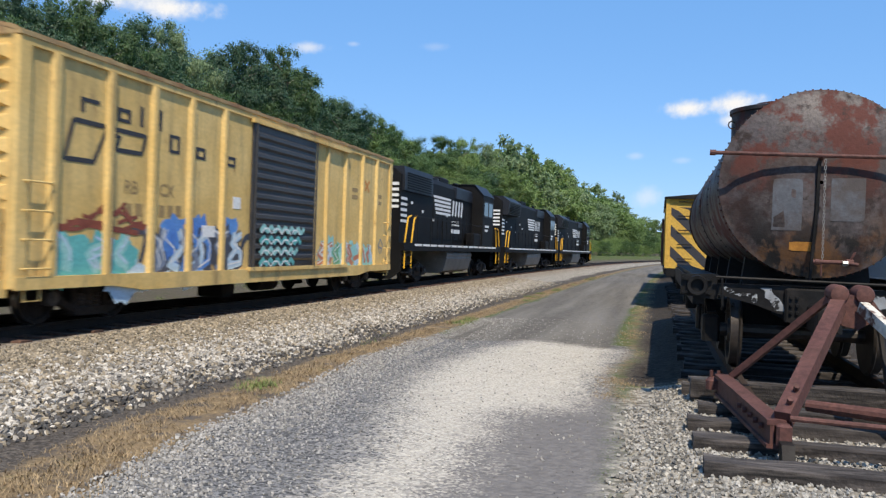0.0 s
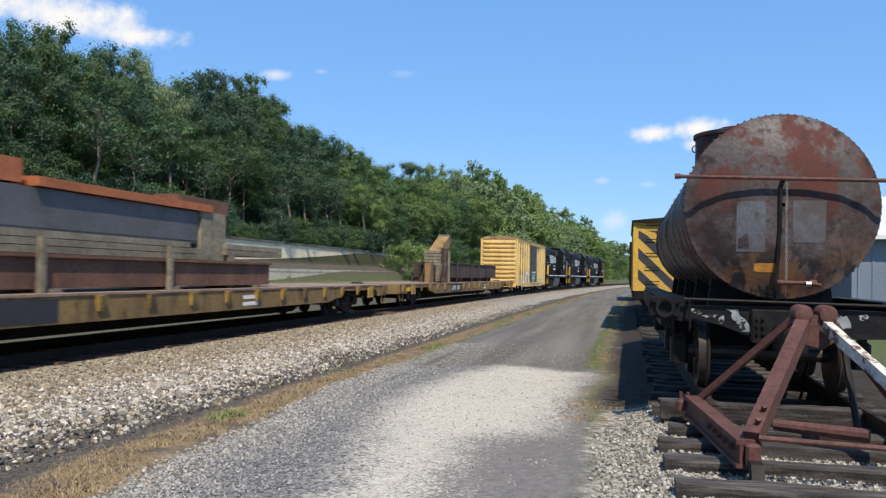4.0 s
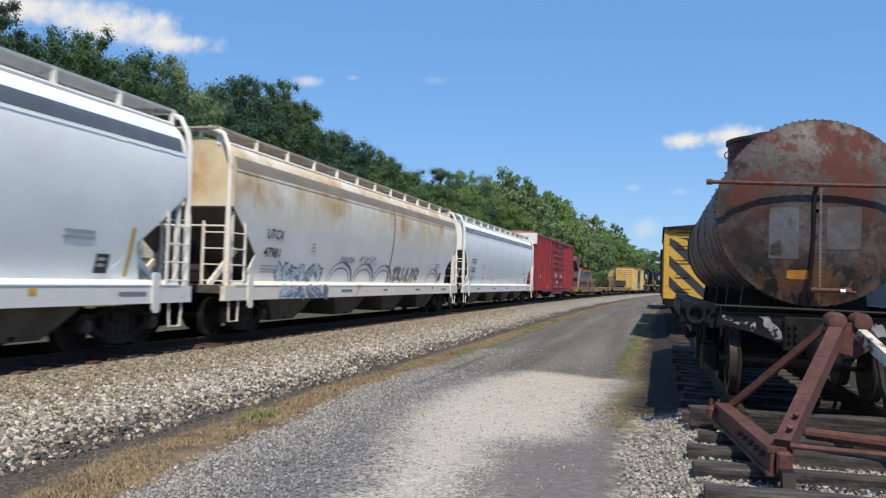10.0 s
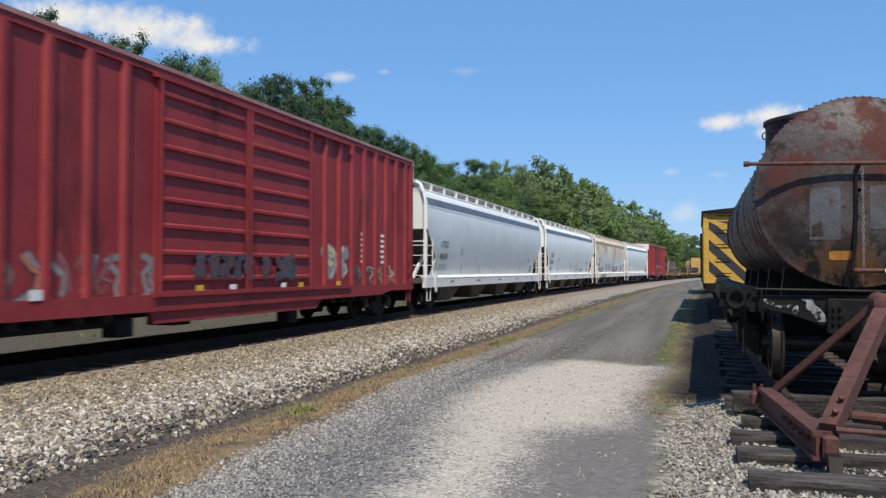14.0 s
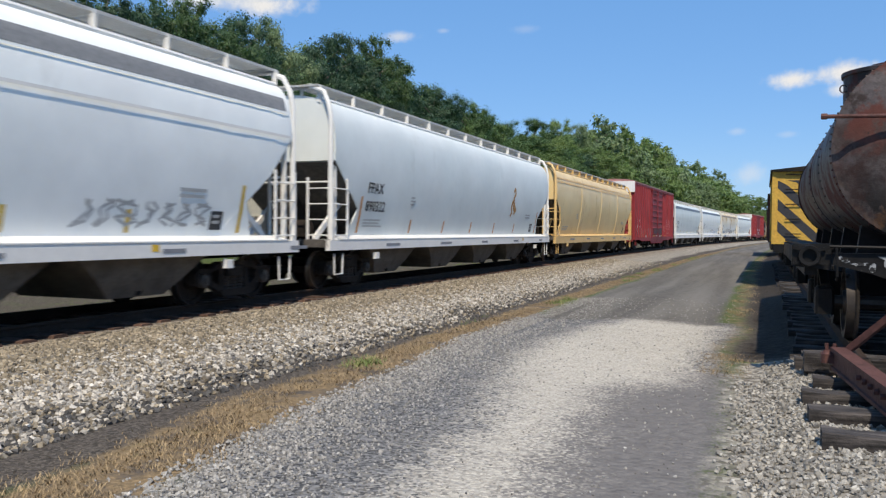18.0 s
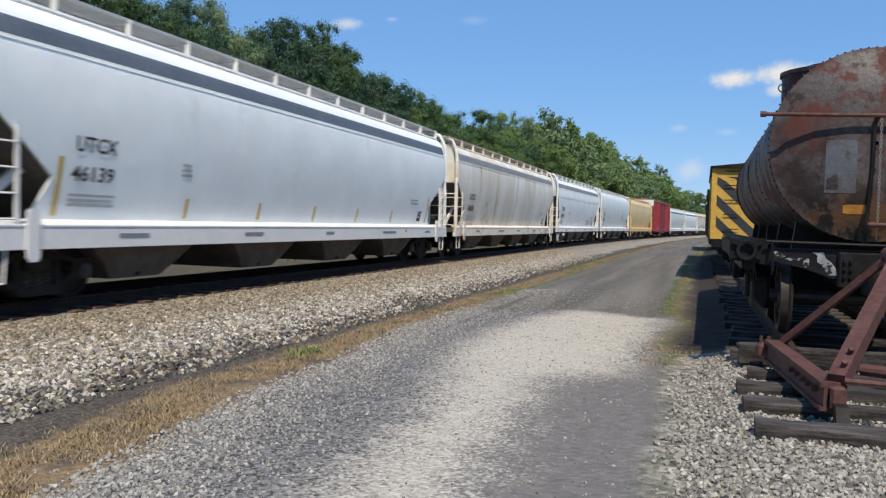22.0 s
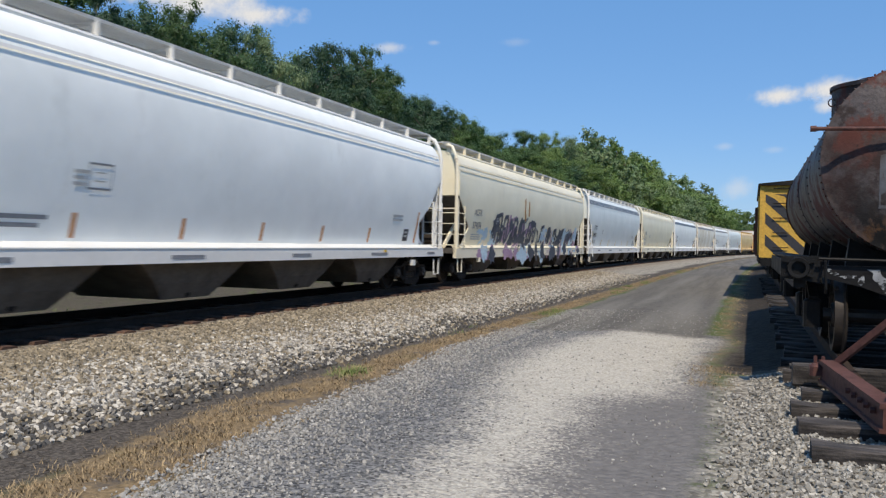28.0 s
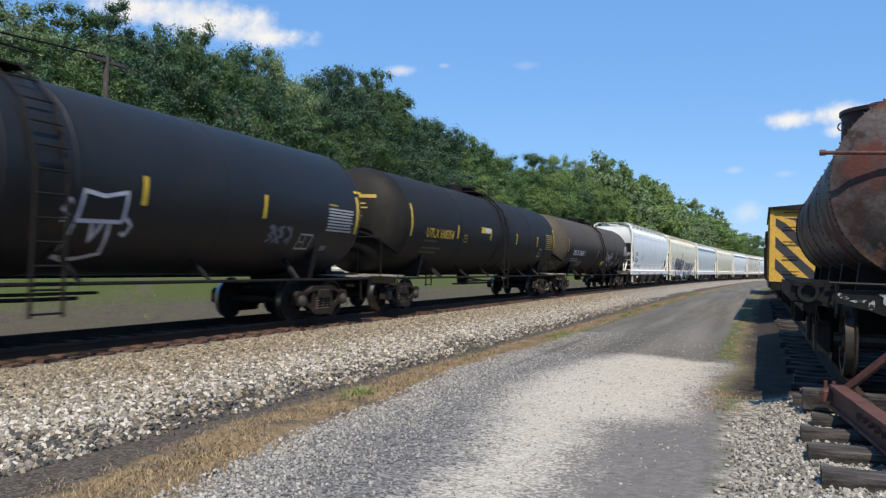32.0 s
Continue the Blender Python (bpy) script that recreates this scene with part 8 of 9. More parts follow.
M_GREYPATCH = mat("faded_blue_grey_patch", (0.10, 0.108, 0.125, 1), (0.08, 0.086, 0.10, 1), 0.55, 0, 3, 0.2, wear=[((0.085, 0.072, 0.071, 1), 0.42, 0.58, 2.5, (1, 1, 1), 0.8), ((0.06, 0.028, 0.022, 1), 0.55, 0.62, 3.0, (1, 1, 1), 0.9)])


M_OLDWHEEL = mat("dull_wheel_steel", (0.05, 0.042, 0.038, 1), (0.085, 0.07, 0.06, 1), 0.5, 0.5, 4.0, 0.1)
OLD_WHEEL = TRUCK_CACHE["wheel"].copy()
OLD_WHEEL.materials.clear()
OLD_WHEEL.materials.append(M_OLDWHEEL)


def old_truck(parent, y, rail):
    """Arch-bar truck with two wheelsets, standing still."""
    tr = part("truck", MB().box(SIDE_X - 1.0, SIDE_X + 1.0, y - 0.18, y + 0.18, rail + 0.45, rail + 0.75), M_OLDBLACK, parent)
    for sx in (-1, 1):
        x = SIDE_X + sx * 1.02
        mb = MB()
        mb.bar((x, y - 0.95, rail + 0.62), (x, y - 0.3, rail + 0.82), 0.1, 0.03).bar((x, y - 0.3, rail + 0.82), (x, y + 0.3, rail + 0.82), 0.1, 0.03).bar((x, y + 0.3, rail + 0.82), (x, y + 0.95, rail + 0.62), 0.1, 0.03)
        mb.bar((x, y - 0.95, rail + 0.58), (x, y - 0.3, rail + 0.28), 0.1, 0.03).bar((x, y - 0.3, rail + 0.28), (x, y + 0.3, rail + 0.28), 0.1, 0.03).bar((x, y + 0.3, rail + 0.28), (x, y + 0.95, rail + 0.58), 0.1, 0.03)
        for q in (-0.3, 0.3):
            mb.box(x - 0.05, x + 0.05, y + q - 0.04, y + q + 0.04, rail + 0.28, rail + 0.82)
        part("side_frame", mb, M_OLDBLACK, tr)
        for q in (-0.82, 0.82):
            part("axle_box", MB().cbox(x - 0.1, x + 0.1, y + q - 0.14, y + q + 0.14, rail + 0.28, rail + 0.6, 0.03), M_OLDBLACK, tr)
    for q in (-0.82, 0.82):
        w = new("wheelset", OLD_WHEEL)
        w.parent, w.location = tr, (SIDE_X, y + q, rail + 0.42)
    return tr


def old_tank_car():
    ob = thing("old_tank_car", "rusted riveted tank car standing at the end of a siding", "tank car")
    rail, r, zc, y0, y1 = 0.35, 1.02, 2.48, 9.6, 19.0
    shell = part("tank_shell", MB().lathe([(y0, r - 0.002), (y0 + 2.3, r), (y0 + 2.301, r - 0.012), (y0 + 4.6, r - 0.012), (y0 + 4.601, r), (y1 - 2.3, r), (y1 - 2.299, r - 0.012), (y1, r - 0.012)], "y", (SIDE_X, 0, zc), 64, False), M_OLDTANK, ob)
    head = part("tank_head", MB().lathe([(y0 - 0.20, 0.02), (y0 - 0.195, 0.3), (y0 - 0.165, 0.6), (y0 - 0.10, 0.85), (y0 - 0.04, 0.97), (y0 - 0.03, 1.03), (y0 + 0.06, 1.03)], "y", (SIDE_X, 0, zc), 64, False), M_HEAD, ob)
    part("tank_head", MB().lathe([(y1 - 0.06, 1.03), (y1 + 0.04, 0.97), (y1 + 0.10, 0.85), (y1 + 0.2, 0.02)], "y", (SIDE_X, 0, zc), 48, False), M_OLDTANK, ob)
    mb = MB()
    for ring_y, ring_r, n in ((y0 + 0.02, 1.03, 84), (y0 + 2.25, 1.02, 60), (y0 + 4.65, 1.02, 60)):
        for i in range(n):
            a = 2 * math.pi * i / n
            c, s = math.cos(a), math.sin(a)
            mb.rod((SIDE_X + c * (ring_r - 0.01), ring_y, zc + s * (ring_r - 0.01)), (SIDE_X + c * (ring_r + 0.018), ring_y, zc + s * (ring_r + 0.018)), 0.016, 5, 0.009)
    tagged(part("rivets", mb, M_OLDTANK, ob), kind="stuff")

    def on_head(x, z):
        d = math.hypot(x - SIDE_X, z - zc)
        return y0 - float(np.interp(d, (0.02, 0.3, 0.6, 0.85, 0.97), (0.20, 0.195, 0.165, 0.10, 0.04)))
    for nm, m, cx, cz, rx, rz, seed in (("flaked_patch", M_SPOT, 1.48, 1.79, 0.12, 0.05, 3), ("faded_panel", M_GREYPATCH, 1.32, 2.24, 0.15, 0.28, 4), ("faded_panel", M_GREYPATCH, 1.92, 2.30, 0.17, 0.23, 5)):
        o = [(cx + max(-rx, min(rx, (p - cx) * 1.45)), cz + max(-rz, min(rz, (q - cz) * 1.45))) for p, q in blob(cx, cz, rx, rz, random.Random(seed), 24, 0.28 if nm == "flaked_patch" else 0.12)]
        n = len(o)
        mb = MB().add([(cx, on_head(cx, cz) - 0.004, cz)] + [(p, on_head(p, q) - 0.004, q) for p, q in o], [(0, 1 + (i + 1) % n, 1 + i) for i in range(n)])
        part(nm, mb, m, head)
    # dome
    dome = part("dome", MB().lathe([(3.30, 0.64), (3.84, 0.64), (3.845, 0.67), (3.90, 0.67), (3.93, 0.55), (3.955, 0.05)], "z", (SIDE_X, 13.2, 0), 36), M_OLDTANK, ob)
    part("dome_lid", MB().lathe([(3.94, 0.3), (4.0, 0.3), (4.02, 0.2), (4.03, 0.02)], "z", (SIDE_X, 13.2, 0), 20), M_OLDTANK, dome)
    part("dome_ring", MB().pipe([(1.0 + 0.05 * math.cos(q), 13.0, 3.66 + 0.055 * math.sin(q)) for q in np.linspace(0.6, 5.7, 10)], 0.010, 6), M_OLDTANK, dome)
    # hand rail across the head, its post, the chain and the outlet pipe
    yr = 9.315
    part("hand_rail", MB().rod((0.52, yr, 2.79), (3.0, yr, 2.72), 0.022, 8).rod((0.50, yr, 2.79), (0.56, yr, 2.79), 0.032, 8), M_OXIDE, ob)
    part("rail_post", MB().rod((1.64, yr, 2.76), (1.64, yr + 0.26, 2.70), 0.025, 6).bar((1.64, yr + 0.02, 2.78), (1.64, yr + 0.02, 2.62), 0.08, 0.03), M_OXIDE, ob)
    mb = MB()
    for i in range(30):
        z = 2.72 - i * 0.036
        a = (i % 2) * math.pi / 2
        dx, dy = 0.009 * math.cos(a), 0.009 * math.sin(a)
        mb.pipe([(1.67 - dx, yr - dy, z), (1.67 - dx, yr - dy, z - 0.04), (1.67 + dx, yr + dy, z - 0.04), (1.67 + dx, yr + dy, z), (1.67 - dx, yr - dy, z)], 0.0032, 4)
    part("chain", mb, M_CHAIN, ob)
    # thin dark rod down the head, bending left towards its foot
    part("brake_staff", MB().pipe([(1.62, yr + 0.05, 2.70), (1.61, yr + 0.08, 2.2), (1.58, yr + 0.1, 1.62), (1.57, yr + 0.1, 1.40)], 0.018, 6), M_OLDBLACK, ob)
    part("outlet_pipe", MB().rod((1.58, yr, 1.63), (1.95, yr, 1.63), 0.023, 10).lathe([(1.6, 0.032), (1.64, 0.032)], "x", (0, yr, 1.63), 10).lathe([(1.9, 0.038), (1.97, 0.038)], "x", (0, yr, 1.63), 10), M_OXIDE, ob)
    part("valve", MB().rod((1.93, yr, 1.63), (1.98, yr - 0.02, 1.74), 0.013, 8).rod((1.88, yr - 0.02, 1.63), (2.01, yr - 0.05, 1.61), 0.02, 8), M_OXIDE, ob)
    part("drain_rod", MB().rod((1.66, yr, 1.48), (1.66, yr, 1.62), 0.01, 6), M_OXIDE, ob)
    part("valve_nut", MB().lathe([(1.86, 0.03), (1.91, 0.03)], "x", (0, yr - 0.04, 1.62), 6), M_CHAIN, ob)
    # underframe
    yb = 9.25
    part("end_beam", MB().prism([(0.62, 1.36), (0.62, 1.24), (1.0, 1.15), (1.25, 1.06), (1.62, 1.04), (2.1, 1.04), (2.8, 1.06), (3.05, 1.1), (3.05, 1.34), (1.5, 1.36)], "y", yb, yb + 0.12), M_OLDBLACK, ob, smooth=0)
    rc = random.Random(12)
    line = [(1.12 + 0.024 * k + rc.uniform(-0.012, 0.012), 1.33 - 0.034 * k, rc.uniform(0.03, 0.09)) for k in range(8)]
    part("chipped_paint", MB().add([(x - w_, yb - 0.004, z) for x, z, w_ in line] + [(x + w_ * 0.7, yb - 0.004, z) for x, z, w_ in line], [(k, k + 1, k + 9, k + 8) for k in range(7)]), M_SCUFF, ob, "scuffed bare patch of bright steel")
    for cx, cz, rx, rz, seed in ((0.88, 1.25, 0.07, 0.02, 8), (0.76, 1.28, 0.04, 0.02, 9), (2.22, 1.22, 0.07, 0.08, 10), (2.42, 1.28, 0.05, 0.03, 11), (1.0, 1.22, 0.03, 0.05, 12), (1.34, 1.13, 0.05, 0.03, 13), (0.7, 1.31, 0.03, 0.015, 14)):
        o = blob(cx, cz, rx, rz, random.Random(seed), 12, 0.4)
        part("chipped_paint", MB().add([(cx, yb - 0.004, cz)] + [(p, yb - 0.004, q) for p, q in o], [(0, 1 + (i + 1) % 12, 1 + i) for i in range(12)]), M_SCUFF, ob, "scuffed bare patch of bright steel")
    part("end_rail", MB().rod((0.60, yb - 0.05, 1.43), (3.1, yb - 0.05, 1.40), 0.016, 8), M_OLDBLACK, ob)
    cast = part("corner_casting", MB().prism([(0.24, 1.45), (0.24, 1.22), (0.62, 1.18), (0.62, 1.46)], "y", yb + 0.02, yb + 0.1), M_OLDBLACK, ob, smooth=0)
    part("push_pocket", MB().lathe([(yb - 0.04, 0.07), (yb - 0.045, 0.105), (yb + 0.02, 0.115), (yb + 0.025, 0.07)], "y", (0.41, 0, 1.33), 20, False), M_OLDBLACK, cast)
    for a in (0.6, 2.5, 3.8, 5.6):
        part("casting_rib", MB().bar((0.41 + 0.1 * math.cos(a), yb - 0.01, 1.33 + 0.1 * math.sin(a)), (0.41 + 0.19 * math.cos(a), yb - 0.01, 1.33 + 0.14 * math.sin(a)), 0.03, 0.03, (0, 1, 0)), M_OLDBLACK, cast, smooth=0)
    part("grab_iron", MB().pipe([(0.66, yb - 0.03, 1.42), (0.66, yb - 0.09, 1.40), (0.67, yb - 0.09, 1.12), (0.67, yb - 0.03, 1.08)], 0.014, 6), M_OLDBLACK, ob)
    plate = part("coupler_plate", MB().cbox(1.30, 2.0, yb - 0.05, yb + 0.02, 0.98, 1.34, 0.02), M_OLDBLACK, ob)
    for x in (1.36, 1.42, 1.88, 1.94):
        for z in (1.08, 1.16, 1.24):
            part("bolt", MB().lathe([(yb - 0.075, 0.016), (yb - 0.05, 0.02)], "y", (x, 0, z), 6), M_OLDBLACK, plate)
    for sx in (-1, 1):
        part("side_sill", MB().box(SIDE_X + sx * 1.22 - 0.06, SIDE_X + sx * 1.22 + 0.06, yb + 0.12, 19.4, 1.12, 1.38), M_OLDBLACK, ob, smooth=0)
        part("running_board", MB().box(min(SIDE_X + sx * 1.0, SIDE_X + sx * 1.26), max(SIDE_X + sx * 1.0, SIDE_X + sx * 1.26), yb + 0.15, 19.3, 1.40, 1.44), M_OLDBLACK, ob, smooth=0)
        part("truss_rod", MB().pipe([(SIDE_X + sx * 0.8, 10.0, 1.1), (SIDE_X + sx * 0.8, 12.6, 0.7), (SIDE_X + sx * 0.8, 16.0, 0.7), (SIDE_X + sx * 0.8, 18.6, 1.1)], 0.02, 6), M_OLDBLACK, ob)
    part("centre_sill", MB().box(SIDE_X - 0.25, SIDE_X + 0.25, yb, 19.4, 0.95, 1.35), M_OLDBLACK, ob, smooth=0)
    for y in (10.3, 12.4, 14.5, 16.6, 18.4):
        part("bolster", MB().prism([(SIDE_X - 0.72, 1.2), (SIDE_X + 0.72, 1.2), (SIDE_X + 0.66, 1.66), (SIDE_X + 0.4, 1.52), (SIDE_X - 0.4, 1.52), (SIDE_X - 0.66, 1.66)], "y", y - 0.08, y + 0.08), M_OLDBLACK, ob, smooth=0)
    part("brake_cylinder", MB().rod((1.3, 13.2, 1.0), (1.3, 14.0, 1.0), 0.16, 12), M_OLDBLACK, ob)
    part("side_ladder", MB().pipe([(2.95, 9.7, 1.45), (2.98, 9.7, 2.0), (2.80, 9.7, 2.35)], 0.02, 6), M_OLDBLACK, ob)
    part("coupler", MB().cbox(SIDE_X - 0.13, SIDE_X + 0.13, 8.75, yb, 0.92, 1.18, 0.03), M_OLDBLACK, ob)
    old_truck(ob, 11.2, rail)
    old_truck(ob, 17.4, rail)


old_tank_car()


def bumping_post():
    ob = thing("bumping_post", "rusty red steel bumping post bolted over the siding's end", "buffer stop")
    for x in (1.59, 1.80):
        part("head_boss", MB().lathe([(7.98, 0.04), (7.99, 0.075), (8.02, 0.085), (8.24, 0.088), (8.26, 0.05)], "y", (x, 0, 1.345), 18), M_OXIDE, ob)
    part("head_plate", MB().prism([(1.50, 1.26), (1.55, 1.34), (1.84, 1.34), (1.90, 1.26), (1.86, 1.10), (1.76, 1.03), (1.62, 1.06)], "y", 8.02, 8.12), M_OXIDE, ob)
    for sx, m, lab in ((-1, M_OXIDE, ""), (1, M_PEEL, "strut in peeling white paint")):
        top, foot = (1.68 + sx * 0.10, 8.0, 1.24), (1.68 + sx * 0.74, 6.55, 0.44)
        part("strut", MB().bar(top, foot, 0.12 if sx < 0 else 0.085, 0.13 if sx < 0 else 0.10), m, ob, lab, smooth=0)
        part("foot_block", MB().cbox(foot[0] - 0.055, foot[0] + 0.055, 6.44, 6.60, 0.26, 0.42, 0.02), M_OXIDE, ob)
        part("rail_clamp", MB().prism([(6.18, 0.12), (6.36, 0.05), (6.45, 0.30), (6.30, 0.30)], "x", foot[0] - 0.04, foot[0] + 0.05), M_OLDBLACK, ob, smooth=0)
        rear = (1.68 + sx * 1.02, 8.8, 0.42)
        part("tie_bar", MB().bar((1.68 + sx * 0.15, 8.14, 1.30), (1.68 + sx * 0.92, 8.72, 0.44), 0.075, 0.06), M_OXIDE, ob, smooth=0)
        base = part("base_beam", MB().bar((rear[0], rear[1], rear[2]), (foot[0] + sx * 0.05, 6.5, 0.42), 0.14, 0.04).bar((rear[0] + sx * 0.03, rear[1], rear[2] - 0.08), (foot[0] + sx * 0.08, 6.5, 0.34), 0.03, 0.18).bar((rear[0], rear[1], rear[2] - 0.18), (foot[0] + sx * 0.05, 6.5, 0.24), 0.14, 0.03), M_OXIDE, ob, smooth=0)
        for i in range(5):
            f = 0.55 + 0.09 * i
            p = Vector((rear[0] + sx * 0.05, rear[1], rear[2] - 0.07)).lerp(Vector((foot[0] + sx * 0.1, 6.5, 0.35)), f)
            part("bolt", MB().rod(p, p + Vector((sx * 0.035, 0, 0)), 0.026, 6), M_OXIDE, base)
        part("foot_bracket", MB().cbox(rear[0] - 0.10 + sx * 0.05, rear[0] + 0.08 + sx * 0.05, 8.74, 8.92, 0.28, 0.40, 0.03), M_OXIDE, ob)
        for q in (-0.03, 0.04):
            part("bolt", MB().rod((rear[0] + sx * (0.06 + q), 8.82, 0.36), (rear[0] + sx * (0.06 + q), 8.82, 0.47), 0.018, 6), M_OXIDE, ob)
        for q in (0.82, 0.92) if sx < 0 else ():
            p = Vector(top).lerp(Vector(foot), q)
            part("bolt", MB().rod(p, p + Vector((0, -0.09, 0.09)), 0.022, 6), M_OXIDE, ob)
    part("cross_rod", MB().rod((0.98, 6.5, 0.46), (2.4, 6.55, 0.42), 0.022, 8), M_OXIDE, ob)
    part("hanger_rod", MB().rod((1.92, 8.0, 1.12), (1.95, 7.55, 0.30), 0.03, 6), M_OLDBLACK, ob)
    part("spacer_pipe", MB().rod((1.30, 7.75, 0.36), (2.0, 7.45, 0.36), 0.05, 10, 0.06), M_OXIDE, ob)


bumping_post()


def old_boxcar():
    ob = thing("old_boxcar", "old yellow boxcar with black diagonal stripes on its end", "boxcar")
    y0, y1, x0, x1, zb, zt = 24.9, 33.2, 0.20, 3.05, 1.26, 3.32
    part("body", MB().box(x0, x1, y0, y1, zb, zt), M_OLDYEL, ob, smooth=0)
    part("roof", MB().prism([(x0 - 0.1, zt), (x1 + 0.1, zt), (x1 + 0.1, zt + 0.05), (SIDE_X, zt + 0.2), (x0 - 0.1, zt + 0.05)], "y", y0 - 0.12, y1 + 0.12), M_OLDBLACK, ob, smooth=0)
    for i in range(4):
        zl = zb + 0.05 + i * 0.62
        a, b = zl + 0.62, zl + 0.30
        xs = np.linspace(x0 + 0.1, x1 - 0.1, 12)
        vs = []
        for x in xs:
            d = (x - x0 - 0.1) * 0.95
            vs += [(x, y0 - 0.004, max(zb + 0.02, min(zt - 0.25, a - d))), (x, y0 - 0.004, max(zb + 0.02, min(zt - 0.25, b - d)))]
        part("stripe", MB().add(vs, [(2 * k, 2 * k + 1, 2 * k + 3, 2 * k + 2) for k in range(11)]), M_INK, ob, "black diagonal stripe", smooth=0)
    for k in range(5):
        part("end_rung", MB().rod((x0 + 0.3, y0 - 0.06, 1.55 + 0.42 * k), (x0 + 0.72, y0 - 0.06, 1.55 + 0.42 * k), 0.014, 6), M_OLDBLACK, ob)
    for x in (x0, x1):
        part("corner_strip", MB().box(x - 0.05, x + 0.05, y0 - 0.03, y0 + 0.05, zb, zt), M_OLDYEL, ob, smooth=0)
        part("side_sill", MB().box(x - 0.06, x + 0.06, y0, y1, 1.08, 1.24), M_OLDBLACK, ob, smooth=0)
        part("door", MB().box(x - 0.07, x + 0.07, y0 + 3.0, y0 + 5.0, zb + 0.05, zt - 0.12), M_OLDYEL, ob, smooth=0)
    part("end_beam", MB().box(x0, x1, y0 - 0.12, y0, 1.02, 1.24), M_OLDBLACK, ob, smooth=0)
    part("underframe", MB().box(SIDE_X - 0.4, SIDE_X + 0.4, y0, y1, 0.85, 1.2), M_OLDBLACK, ob, smooth=0)
    part("coupler", MB().cbox(SIDE_X - 0.13, SIDE_X + 0.13, y0 - 0.6, y0 - 0.1, 0.95, 1.2, 0.03), M_OLDBLACK, ob)
    old_truck(ob, y0 + 1.6, 0.35)
    old_truck(ob, y1 - 1.6, 0.35)


old_boxcar()
M_OLDBROWN = mat("old_brown_boards", (0.17, 0.075, 0.05, 1), (0.13, 0.055, 0.04, 1), 0.8, 0, 1.5, 0.15, 30, 0.15)


def brown_car(y0, y1):
    ob = thing("old_boxcar", "old brown boxcar standing behind others on a siding", "boxcar", group="stored cars on the siding")
    part("body", MB().box(0.16, 3.14, y0, y1, 1.2, 3.05), M_OLDBROWN, ob, smooth=0)
    part("roof", MB().prism([(0.06, 3.05), (3.24, 3.05), (3.24, 3.12), (SIDE_X, 3.4), (0.06, 3.12)], "y", y0 - 0.1, y1 + 0.1), M_OLDBLACK, ob, smooth=0)
    for k in range(8):
        y = y0 + 0.3 + (y1 - y0 - 0.6) * k / 7
        part("side_post", MB().box(0.10, 0.17, y - 0.06, y + 0.06, 1.2, 3.05), M_OLDBROWN, ob, smooth=0)
    part("underframe", MB().box(SIDE_X - 1.3, SIDE_X + 1.3, y0, y1, 0.95, 1.2), M_OLDBLACK, ob, smooth=0)
    old_truck(ob, y0 + 1.8, 0.35)
    old_truck(ob, y1 - 1.8, 0.35)


brown_car(34.4, 46.0)
brown_car(57.5, 69.0)


# ---------------------------------------------------------------- shed beyond the siding
M_SHED = mat("blue_grey_metal_cladding", (0.16, 0.20, 0.26, 1), (0.19, 0.23, 0.28, 1), 0.5, 0.1, 0.6, 0.05)
M_SHEDROOF = mat("white_metal_roof", (0.70, 0.71, 0.72, 1), (0.62, 0.63, 0.64, 1), 0.5, 0.1, 0.5, 0.05)


def shed():
    ob = thing("shed", "long blue-grey metal shed with a white roof", "shed")
    x0, x1, y0, y1 = 8.2, 30.0, 33.0, 48.0
    part("wall", MB().box(x0, x1, y0, y1, 0.0, 3.35), M_SHED, ob, smooth=0)
    part("roof", MB().prism([(y0 - 0.4, 3.3), (y1 + 0.4, 3.3), (y1 + 0.4, 3.42), ((y0 + y1) / 2, 5.6), (y0 - 0.4, 3.42)], "x", x0 - 0.4, x1 + 0.4), M_SHEDROOF, ob, smooth=0)
    for i in range(44):
        part("cladding_rib", MB().box(x0 + 0.2 + i * 0.5, x0 + 0.26 + i * 0.5, y0 - 0.03, y0 + 0.001, 0.0, 3.3), M_SHED, ob, smooth=0)
    part("gutter", MB().box(x0 - 0.4, x1 + 0.4, y0 - 0.52, y0 - 0.38, 3.26, 3.40), M_SHEDROOF, ob, smooth=0)


shed()


# ---------------------------------------------------------------- retaining wall beyond the line
M_CONC = mat("stained_concrete", (0.86, 0.74, 0.51, 1), (0.74, 0.63, 0.44, 1), 0.9, 0, 0.6, 0.25, 20, 0.08, wear=[((0.14, 0.13, 0.11, 1), 0.61, 0.70, 1.1, (1.6, 1.6, 0.3), 0.9)])
M_LEDGE = mat("grey_weathered_concrete", (0.66, 0.58, 0.43, 1), (0.52, 0.46, 0.35, 1), 0.9, 0, 0.8, 0.25, 20, 0.10, wear=((0.12, 0.11, 0.09, 1), 0.56, 0.66, 1.2, (1, 0.5, 1), 0.9))
M_COPING = mat("dark_coping", (0.16, 0.15, 0.13, 1), (0.11, 0.105, 0.095, 1), 0.9, 0, 1.0, 0.2)
M_BLOCK = mat("whitewashed_concrete_block", (0.78, 0.73, 0.62, 1), (0.62, 0.57, 0.48, 1), 0.9, 0, 2.0, 0.4, random=0.12, wear=((0.2, 0.18, 0.14, 1), 0.6, 0.7, 2.5, (1, 1, 1), 0.8))
wall = thing("retaining_wall", "long stained concrete retaining wall with dark coping", "wall")
wall["kind"] = "structure"
ledge = thing("ledge_wall", "low concrete ledge in front of a bank", "wall")
ledge["kind"] = "structure"
